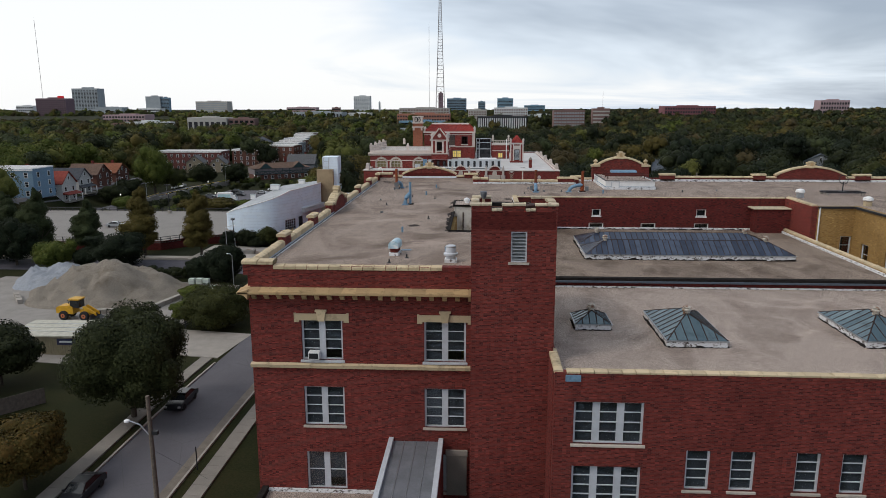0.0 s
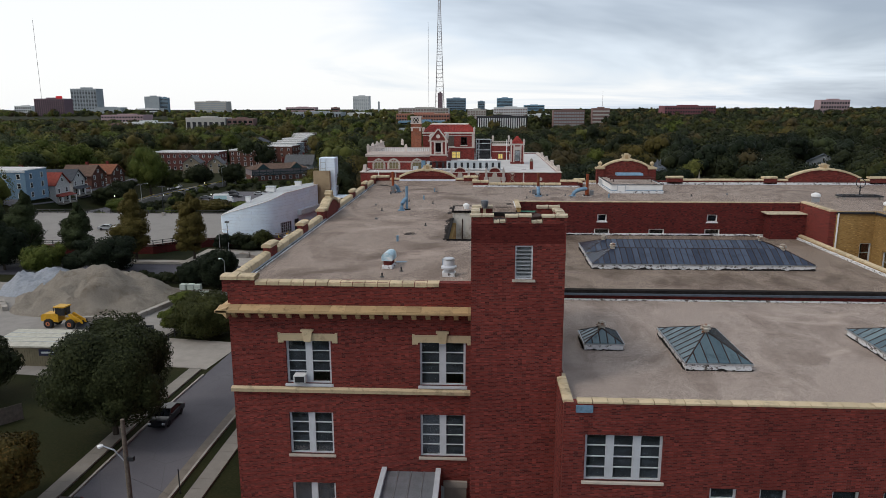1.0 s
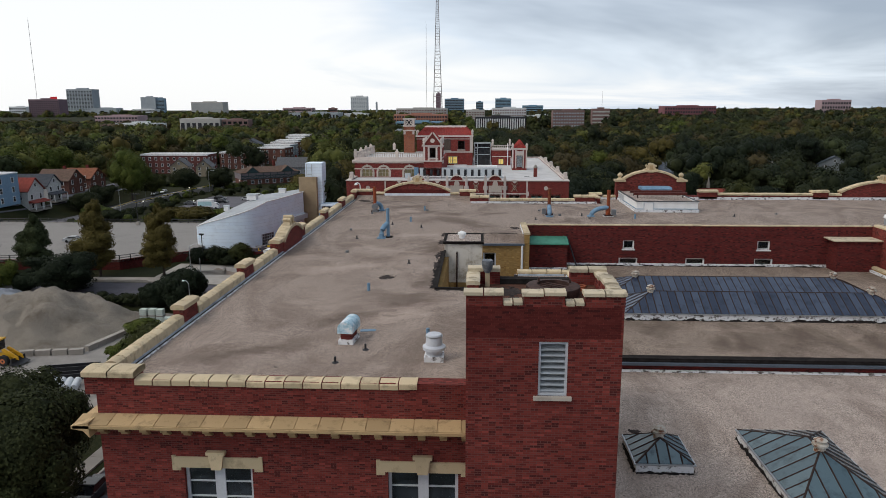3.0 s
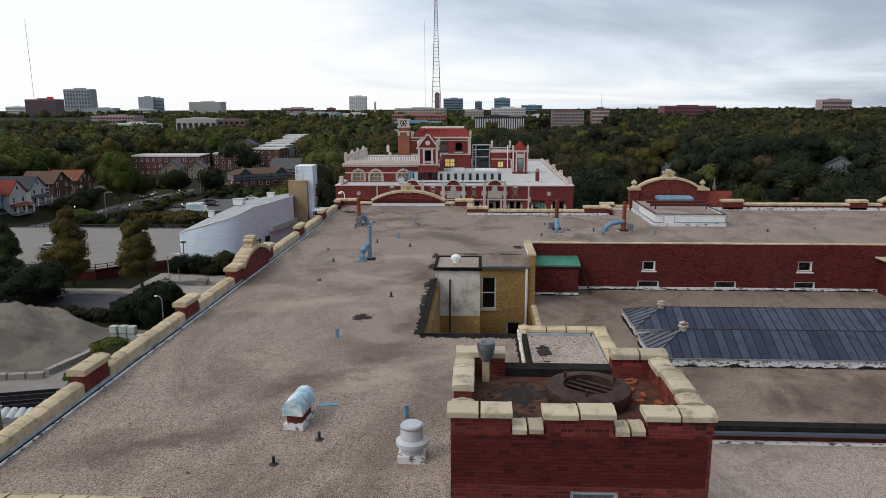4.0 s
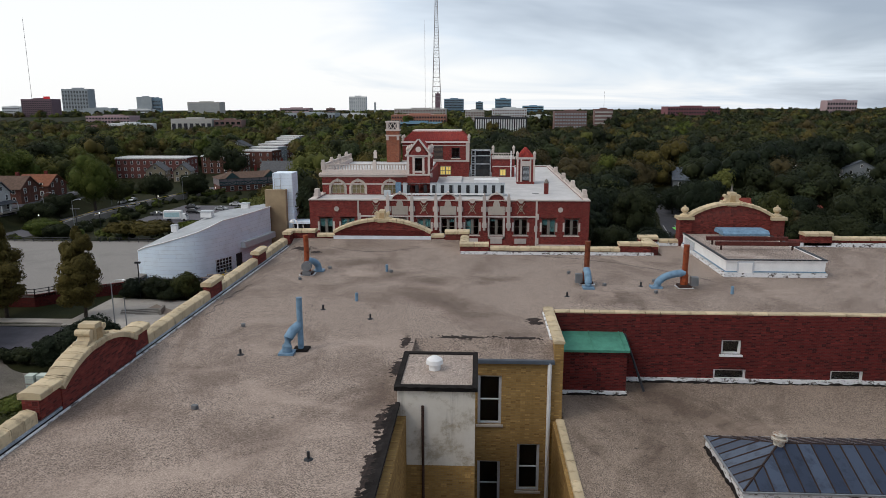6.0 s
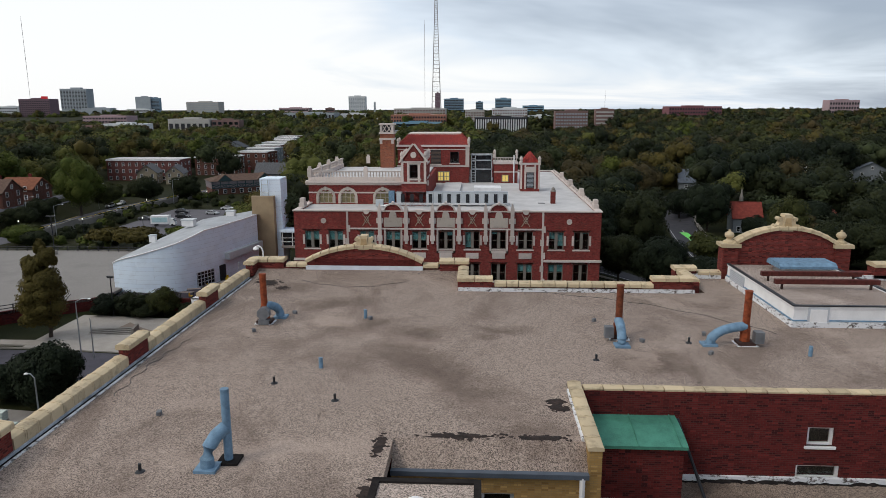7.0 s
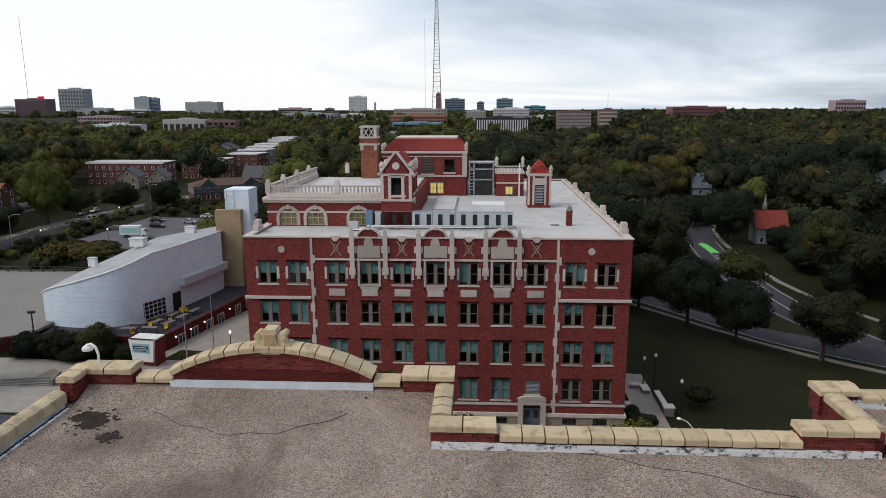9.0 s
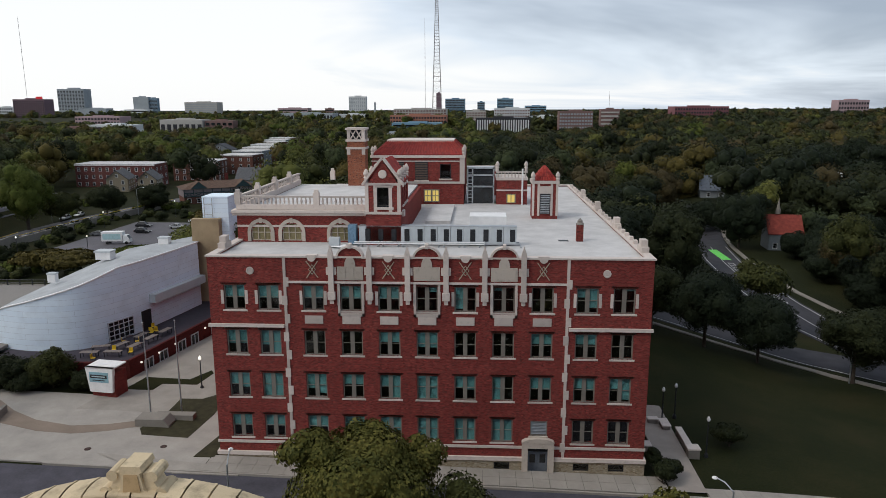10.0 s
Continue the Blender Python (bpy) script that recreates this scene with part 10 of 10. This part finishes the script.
# ---- skyline ----
def office(x0, x1, y, top, wall, label, floors=0, bays=0, depth=None, strip_mat=None, vertical=False, base=-4.0):
    """A far block with real window bands or fins."""
    w = x1 - x0
    ob = thing("office_block", label, "office building", ((x0 + x1) / 2, y, base))
    h = top - base
    d = depth or w * 0.5
    part("body", boxes((-w / 2, w / 2, 0, d, 0, h)), wall, ob)
    gm_ = strip_mat or M_GLASS
    rows = floors
    if vertical:
        bw = w / (2 * bays + 1)
        me = mesh_of(boxes((0, bw, -0.8, 0.0, h * 0.08, h * 0.9)), "window_strip", gm_)
        for i in range(bays):
            part("window_strip", me, None, ob, at=(-w / 2 + (2 * i + 1) * bw, 0, 0))
    elif bays:
        bw, fh = w / bays, (h * 0.92) / rows
        me = mesh_of(boxes((bw * 0.2, bw * 0.8, -0.5, 0.0, fh * 0.28, fh * 0.78)), "window", gm_)
        r0 = max(0, rows - 14)
        for r in range(r0, rows):
            for i in range(bays):
                part("window", me, None, ob, at=(-w / 2 + i * bw, 0, h * 0.02 + r * fh))
    elif rows:
        fh = (h * 0.94) / rows
        me = mesh_of(boxes((-w / 2 + w * 0.03, w / 2 - w * 0.03, -0.5, 0.0, fh * 0.3, fh * 0.72)), "window_band", gm_)
        for r in range(max(0, rows - 16), rows):
            part("window_band", me, None, ob, at=(0, 0, r * fh))
    part("plant_room", boxes((-w * 0.18, w * 0.2, d * 0.3, d * 0.7, h, h + max(1.8, h * 0.045))), wall, ob)
    return ob


# skyline colours with the distance haze put into the base colour
def hazed(name, c):
    return plain(name, c, 0.8, vary=0.12, scale=0.05)


H_CREAM, H_PURP, H_GLASS, H_GREY, H_WHITE = hazed("cream_panel", (0.42, 0.40, 0.37)), hazed("plum_brick", (0.17, 0.11, 0.13)), hazed("blue_glass_panel", (0.16, 0.24, 0.31)), hazed("grey_panel", (0.33, 0.36, 0.38)), hazed("white_panel", (0.60, 0.61, 0.61))
H_PINK, H_ORNG, H_BLUE, H_BRICK, H_DKRED, H_BLK = hazed("pink_panel", (0.38, 0.27, 0.28)), hazed("orange_brick_panel", (0.36, 0.16, 0.11)), hazed("pale_blue_glass", (0.17, 0.29, 0.38)), hazed("brown_brick_panel", (0.19, 0.115, 0.105)), hazed("dark_red_panel", (0.19, 0.075, 0.085)), hazed("black_panel", (0.03, 0.03, 0.035))
office(-1290, -1241, 1900, 37, H_WHITE, "white office block with dark windows", 5, 8, strip_mat=H_BLK)
ob = office(-1102, -1026, 1700, 54, H_PURP, "plum brick office slab with a red roof sign", 11, 14, strip_mat=H_BLK)
part("roof_sign", boxes((14, 30, 8, 9, 58, 64)), plain("red_sign", (0.7, 0.03, 0.04), 0.5), ob)
office(-1458, -1364, 2460, 97, H_GREY, "tall pale concrete tower with rows of dark windows", 20, 9, strip_mat=H_BLK)
office(-1120, -1041, 2000, 32, H_GREY, "low grey store building", 0)
office(-1162, -1110, 2400, 68, H_GREY, "pale grey office slab far off", 0)
office(-1110, -1081, 2405, 64, H_GLASS, "dark glass office slab far off", 14)
office(-1092, -1020, 2200, 28, H_WHITE, "low white office building", 4)
office(-945, -840, 2300, 50, H_CREAM, "cream office block with window bands", 8, 0, strip_mat=H_GREY)
office(-412, -356, 970, 18.8, H_CREAM, "pale flat-roofed pavilion with dark glazing", 1, 7, strip_mat=H_BLK)
office(-355, -318, 975, 17.3, H_BRICK, "brown brick annex beside pavilion", 3, 5)
office(-557, -473, 2000, 31, H_PINK, "pinkish low office building", 4)
office(-472, -411, 2600, 70, H_WHITE, "white office tower with a grid of windows", 14, 8, strip_mat=H_GREY)
office(-336, -330, 2300, 47, H_GREY, "thin grey tower on the far skyline")
office(-175, -69, 1500, 30, H_CREAM, "long beige hospital block", 6, 18, strip_mat=H_BRICK)
office(-144, -54, 1200, 21, H_ORNG, "long orange brick block", 4, 20, strip_mat=H_BLK)
office(-135, -60, 1150, 10, H_BLUE, "low pale blue glazed block", 2)
office(-165, -147, 2700, 82, H_PURP, "slim plum tower with stepped top")
office(-137, -61, 2800, 63, H_GLASS, "blue glass block with a domed top", 10)
office(-14, 14, 2800, 51, H_GLASS, "small blue glass block", 8)
office(57, 114, 2600, 61, H_BLUE, "pale blue glass tower", 12)
office(150, 221, 2500, 36, H_BLUE, "low pale blue glass block", 5)
office(-6, 64, 1000, 19.5, H_BLK, "black office block with white vertical fins", 0, 22, strip_mat=H_WHITE, vertical=True)
office(23, 84, 1300, 31, H_WHITE, "white and brown apartment block", 7, 14, strip_mat=H_BRICK)
office(-22, 8, 1150, 28, H_CREAM, "tan apartment block on the skyline", 8, 7, strip_mat=H_BRICK)
office(101, 144, 1000, 28, H_BRICK, "brown brick apartment block", 7, 12, strip_mat=H_GREY)
office(170, 197, 1100, 30, H_BRICK, "brown apartment block with pale balconies", 6, 0, strip_mat=H_CREAM)
office(381, 485, 1500, 33, H_DKRED, "long dark red brick block with corner towers", 5, 20, strip_mat=H_BLK)
office(742, 804, 1600, 45, H_PINK, "pinkish brick hall on the ridge", 5, 11, strip_mat=H_BLK)
office(86, 134, 1300, 18, H_WHITE, "low white shop building on the skyline")
office(-440, -388, 850, 15.3, H_WHITE, "low white office with dark windows", 3, 9, strip_mat=H_BLK)
office(-480, -441, 870, 13, H_BRICK, "low brick building with a pale roof", 3, 10)
office(-539, -459, 1700, 17, H_GREY, "low grey row of shops", 1, 12)
office(-448, -423, 2100, 30, H_BRICK, "small brown block on skyline", 4)
office(-286, -234, 1500, 20, H_WHITE, "low white warehouse on the skyline")
office(-660, -585, 1200, 20, H_PINK, "long pinkish brick block below offices", 4, 14, strip_mat=H_BLK)
office(-437, -402, 790, 13.5, H_BRICK, "dark brick row with white trim far off", 2, 9, strip_mat=H_WHITE)
office(-392, -288, 1450, 22, H_GREY, "long low glazed school with white piers", 2, 16, strip_mat=H_BLK)
office(-190, -150, 1350, 13, H_WHITE, "low white sheds between trees", 1, 5, strip_mat=H_GREY)
office(-96, -72, 760, 9, H_GREY, "grey gabled flats behind the chimney", 3, 5, strip_mat=H_BLK)
office(455, 490, 1650, 27, H_GREY, "pale block among ridge trees", 3, 5, strip_mat=H_BLK)
# broadcast mast: four tapering legs with rings and cross braces
mast = thing("broadcast_mast", "tall tapering steel lattice broadcast mast", "mast", (-87.5, 1500, 0))
M_MAST = plain("mast_steel", (0.30, 0.27, 0.27), 0.7)
HM, WB0, WT = 317.0, 11.0, 0.4


def mast_w(z):
    return WB0 + (WT - WB0) * (z / HM) ** 0.75


for sx, sy in ((-1, -1), (1, -1), (1, 1), (-1, 1)):
    part("leg", tube(bmesh.new(), [(sx * mast_w(HM * i / 10), sy * mast_w(HM * i / 10), HM * i / 10) for i in range(11)], 0.42, 5), M_MAST, mast)
z = 20.0
while z < HM - 10:
    w = mast_w(z)
    z2 = z + w * 1.25
    w2 = mast_w(min(z2, HM))
    bm = bmesh.new()
    tube(bm, [(-w, -w, z), (w, -w, z), (w, w, z), (-w, w, z), (-w, -w, z)], 0.22, 4)
    for a_, b_ in (((-w, -w, z), (w2, -w2, z2)), ((w, -w, z), (-w2, -w2, z2))):
        tube(bm, [a_, b_], 0.09, 4)
    part("brace_panel", bm, M_MAST, mast)
    z = z2
for x, h in ((-107, 190), (-1560, 330), (244, 55)):
    am = thing("thin_mast", "hair-thin guyed radio mast", "mast", (x, 1450 if x > -500 else 2450, 0))
    part("shaft", tube(bmesh.new(), [(0, 0, 0), (0, 0, h)], 0.28 if x > -500 else 0.7, 4), M_MAST, am)
    part("tip", tube(bmesh.new(), [(0, 0, h), (0, 0, h + 8)], 0.15, 4), M_MAST, am)

# ---- ground: one sheet to the horizon ----
xs = sorted({*range(-200, 141, 4), *range(150, 301, 10), *range(-600, -200, 40), *range(340, 601, 40), *range(-4000, -600, 400), *range(1000, 4001, 400)})
ys = sorted({*range(-80, 341, 4), *range(350, 501, 10), *range(540, 801, 40), *range(-2000, -80, 300), *range(1000, 4801, 400)})
gv = [(x, y, ground_z(x, y)) for y in ys for x in xs]
nx = len(xs)
gf = [(j * nx + i, j * nx + i + 1, (j + 1) * nx + i + 1, (j + 1) * nx + i) for j in range(len(ys) - 1) for i in range(nx - 1)]
gm = bpy.data.meshes.new("ground")
gm.from_pydata(gv, [], gf)
gm.materials.append(M_GRASS)
gm.shade_smooth()
tagged(new("ground", gm), "grassy ground sheet reaching the horizon", "ground", kind="structure")


def strip(name, pts, width, lift, mat, label, category, thick=0.3, step=3.0, kind="structure"):
    """A road or walk draped on the land: a ribbon with thickness along a line in plan."""
    pts = [Vector(p) for p in pts]
    line = [pts[0]]
    for a, b in zip(pts, pts[1:]):
        n = max(1, round((b - a).length / step))
        line += [a.lerp(b, (i + 1) / n) for i in range(n)]
    cols = max(1, round(width / 4))
    v, f = [], []
    for i, p in enumerate(line):
        d = (line[min(i + 1, len(line) - 1)] - line[max(i - 1, 0)]).normalized()
        s = Vector((d.y, -d.x))
        for c in range(cols + 1):
            q = p + s * (c / cols - 0.5) * width
            v.append((q.x, q.y, ground_z(q.x, q.y) + lift))
        for q in (p - s * width / 2, p + s * width / 2):
            v.append((q.x, q.y, ground_z(q.x, q.y) + lift - thick))
    m = cols + 3
    for i in range(len(line) - 1):
        for c in range(cols):
            f.append((i * m + c, i * m + c + 1, (i + 1) * m + c + 1, (i + 1) * m + c))
        f.append((i * m + cols + 1, i * m, (i + 1) * m, (i + 1) * m + cols + 1))
        f.append((i * m + cols, i * m + cols + 2, (i + 1) * m + cols + 2, (i + 1) * m + cols))
    me = bpy.data.meshes.new(name)
    me.from_pydata(v, [], f)
    me.materials.append(mat)
    return tagged(new(name, me), label, category, kind=kind)


road = dict(mat=M_ASPHALT, category="road")
strip("road_west", [(-29.0, -70), (-29.0, 131)], 7.8, 0.05, label="worn grey asphalt side street", **road)
strip("road_cross", [(-260, 135), (-60, 135.5), (150, 134.5)], 9.6, 0.07, label="dark grey asphalt cross street between the halls", mat=M_ROAD_M, category="road")
strip("road_east", [(6, 211), (32, 205.5), (48, 201.5), (60, 194.5), (72, 184), (96, 171), (170, 146)], 9.0, 0.05, label="asphalt street beyond the lawn, tree shade in its colour", mat=M_ROAD_D, category="road")
strip("avenue", AVENUE[:-1], 10.0, 0.08, label="asphalt avenue with bike lane markings, tree shade in its colour", mat=M_ROAD_D, category="road")
strip("road_north_west", [(-131, 225), (-133, 262), (-131, 300), (-122, 345), (-100, 420)], 11.0, 0.05, label="grey asphalt street past parked cars", **road)
strip("car_park", [(-100, 246), (-98, 300)], 26.0, 0.06, label="grey asphalt car park", **road)
strip("road_houses", [(-150, 215), (-150, 330)], 7.0, 0.05, label="narrow asphalt street before houses", **road)
walk_ = dict(mat=M_CONC, category="pavement")
strip("kerb_west", [(-25.1, -70), (-25.1, 128)], 0.2, 0.2, label="concrete kerb", mat=M_CONC, category="kerb")
strip("kerb_west_far", [(-33.0, -70), (-33.0, 81)], 0.2, 0.2, label="concrete kerb", mat=M_CONC, category="kerb")
strip("gutter_west", [(-25.65, -70), (-25.65, 128)], 0.9, 0.056, label="tan concrete gutter strip beside the kerb", mat=plain("tan_gutter_concrete", (0.165, 0.14, 0.115), 0.9, vary=0.3, scale=0.8), category="gutter", thick=0.05)
strip("kerb_cross", [(-40, 140.4), (150, 139.4)], 0.2, 0.24, label="concrete kerb", mat=M_CONC, category="kerb")
strip("kerb_cross_south", [(-24, 130.4), (120, 129.6)], 0.2, 0.24, label="concrete kerb", mat=M_CONC, category="kerb")
strip("kerb_cross_far", [(-200, 140.4), (-58, 140.9)], 0.2, 0.24, label="concrete kerb", mat=M_CONC, category="kerb")
strip("path_cross_far", [(-200, 142.4), (-60, 143)], 2.0, 0.2, label="concrete pavement by the deck", **walk_)
strip("yard", [(-92, 103), (-44, 100)], 44, 0.05, concrete_mat("dusty_yard", (0.29, 0.265, 0.24)), "dusty pale concrete works yard", "yard")
strip("driveway", [(-46, 89.5), (-33, 88.5)], 11, 0.1, label="cracked concrete driveway apron", **walk_)
strip("plaza", [(-62, 148.5), (-25.0, 148.0)], 15.2, 0.16, concrete_mat("warm_plaza_concrete", (0.40, 0.365, 0.325)), "wide concrete forecourt", "pavement")


def patch(name, pts, lift, mat, label, category, cuts=3):
    """A paved or planted field of any outline, draped on the land, with a shallow edge."""
    bm = bmesh.new()
    bm.faces.new([bm.verts.new((x, y, 0)) for x, y in pts])
    bmesh.ops.triangulate(bm, faces=bm.faces[:])
    bmesh.ops.subdivide_edges(bm, edges=bm.edges[:], cuts=cuts, use_grid_fill=True)
    for v in bm.verts:
        v.co.z = ground_z(v.co.x, v.co.y) + lift
    for f in bm.faces:
        if f.normal.z < 0:
            f.normal_flip()
    edge = [e_ for e_ in bm.edges if e_.is_boundary]
    for v in [g_ for g_ in bmesh.ops.extrude_edge_only(bm, edges=edge)["geom"] if isinstance(g_, bmesh.types.BMVert)]:
        v.co.z -= 0.25
    return tagged(part(name, bm, mat), label, category, kind="structure")


M_LAWNB = plain("worn_brown_turf", (0.036, 0.032, 0.014), 0.95, vary=0.5, scale=1.2)
patch("path_hall_west", [(-43.5, 152), (-24.7, 152), (-24.7, 190), (-36.4, 190), (-41.9, 161.2)], 0.17, M_CONC, "concrete walk beside the hall", "pavement", 6)
patch("plaza_band", [(-53.5, 150.2), (-49.2, 147.8), (-44.6, 146.5), (-40.8, 146.3), (-37.6, 147.2), (-34.7, 148.6), (-35.1, 150.0), (-38.2, 148.7), (-41.7, 148.0), (-46.1, 148.9), (-49.8, 150.8), (-53.0, 153.2)], 0.18, concrete_mat("brown_paving_band", (0.27, 0.21, 0.165)), "curved brown paving band", "paving")
patch("flag_bed", [(-34.5, 148.1), (-33.7, 146.8), (-28.8, 146.6), (-28.2, 152.2), (-28.4, 158.6), (-31.0, 155.9), (-33.4, 155.7), (-33.4, 152.3)], 0.2, M_LAWNB, "worn turf bed round the flag poles", "planting bed")
patch("podium_bed", [(-41.0, 157.6), (-40.2, 161.4), (-34.7, 161.3), (-33.2, 164.4), (-32.6, 163.5), (-33.2, 159.8), (-37.4, 159.6), (-37.7, 157.7)], 0.2, M_GRASS, "dark planted bed along the podium", "planting bed")
patch("corner_bed", [(-26.7, 142.9), (-24.7, 143.0), (-24.7, 148.6), (-25.6, 148.6)], 0.22, M_LAWNB, "worn turf wedge at the hall's corner", "planting bed")
patch("corner_pavement", [(-36.0, 142.6), (-34.2, 141.9), (-32.5, 140.9), (-27.4, 139.9), (-21.4, 140.0), (-21.4, 141.4), (-36.0, 141.4 + 1.4)], 0.17, M_CONC, "widened concrete pavement at the corner", "pavement")
for x, y in ((-30.4, 144.6), (-37.4, 143.4)):
    tagged(part("manhole_cover", lathe(bmesh.new(), [(0.02, 0.02), (0.3, 0.02), (0.33, 0.0), (0.33, -0.1)], seg=16), M_RUSTD, at=Matrix.Translation((x, y, ground_z(x, y) + 0.175))), "dark iron manhole cover in the pavement", "manhole cover", "manhole covers")
strip("path_hall_east", [(19.6, 141), (20.0, 160)], 3.2, 0.16, concrete_mat("pinkish_walk", (0.36, 0.31, 0.27)), "concrete walk up beside the hall", "pavement")
strip("path_east_street", [(16, 201), (32, 197.2), (46, 194.2), (53, 191), (58.5, 186.5), (66, 178.5), (96, 162)], 1.4, 0.16, label="concrete footpath beyond the lawn", mat=M_CONC_D, category="pavement")
strip("path_avenue", [(84, 330), (79, 307), (76, 290), (72.8, 262), (72.6, 240), (74.5, 222), (84, 196)], 1.3, 0.16, label="concrete footpath beside the avenue", mat=M_CONC_D, category="pavement")

# pavement slabs that can be told apart
def paving(name, label, x0, y0, nx_, ny_, sx, sy, lift, mat):
    ob = tagged(new(name), label, "pavement", kind="structure")
    me = mesh_of(boxes((-sx / 2 + 0.015, sx / 2 - 0.015, -sy / 2 + 0.015, sy / 2 - 0.015, -0.25, 0.0)), "slab", mat)
    for i in range(nx_):
        for j in range(ny_):
            cx, cy = x0 + (i + 0.5) * sx, y0 + (j + 0.5) * sy
            dzx = (ground_z(cx + 1, cy) - ground_z(cx - 1, cy)) / 2
            dzy = (ground_z(cx, cy + 1) - ground_z(cx, cy - 1)) / 2
            part("slab", me, None, ob, at=Matrix.Translation((cx, cy, ground_z(cx, cy) + lift)) @ Matrix.Rotation(math.atan(dzy), 4, "X") @ Matrix.Rotation(-math.atan(dzx), 4, "Y"))
    return ob


paving("pavement_hall", "concrete slab pavement before the brick hall", -25.0, 140.5, 28, 2, 1.53, 1.48, 0.2, M_CONC)
paving("pavement_lawn", "concrete slab pavement along the lawn", 21.2, 140.1, 30, 1, 1.6, 1.6, 0.2, M_CONC)
paving("pavement_west", "concrete slab pavement along the side street", -24.0, 30, 1, 56, 1.5, 1.6, 0.17, M_CONC_D)
paving("pavement_west_far", "concrete slab pavement on the verge", -35.5, 30, 1, 33, 1.5, 1.6, 0.17, M_CONC_D)

# road markings
M_LINE = plain("worn_white_road_paint", (0.40, 0.40, 0.39), 0.8, vary=0.4, scale=2)
for off in (-4.3, -0.2, 4.3):
    strip("lane_line", [(x + off, y) for x, y in AVENUE[2:8]], 0.2, 0.105, M_LINE, "white lane line on the avenue", "road marking", 0.02)
for off in (0.55, 1.95):
    strip("buffer_line", [(67.2 + off - 0.4, 270), (65 + off, 250), (64.6 + off, 230)], 0.16, 0.105, M_LINE, "white bike buffer line on the avenue", "road marking", 0.02)
for k in range(15):
    p_ = Vector((67.6, 269)).lerp(Vector((65.7, 232)), k / 14)
    strip("hatch_mark", [(p_.x - 0.2, p_.y + 0.9), (p_.x + 1.2, p_.y - 0.9)], 0.34, 0.105, M_LINE, "white hatch bar on the avenue", "road marking", 0.02)
strip("bike_box", [(68.9, 287.5), (68.4, 273.5)], 2.5, 0.12, plain("bright_green_road_paint", (0.16, 0.62, 0.12), 0.7), "bright green painted bike box", "road marking", 0.03)
strip("lane_line_east", [(10, 206), (32, 201.8), (46, 198.2), (57, 191.5), (68, 181.5)], 0.22, 0.09, M_LINE, "white edge line on the street", "road marking", 0.02)
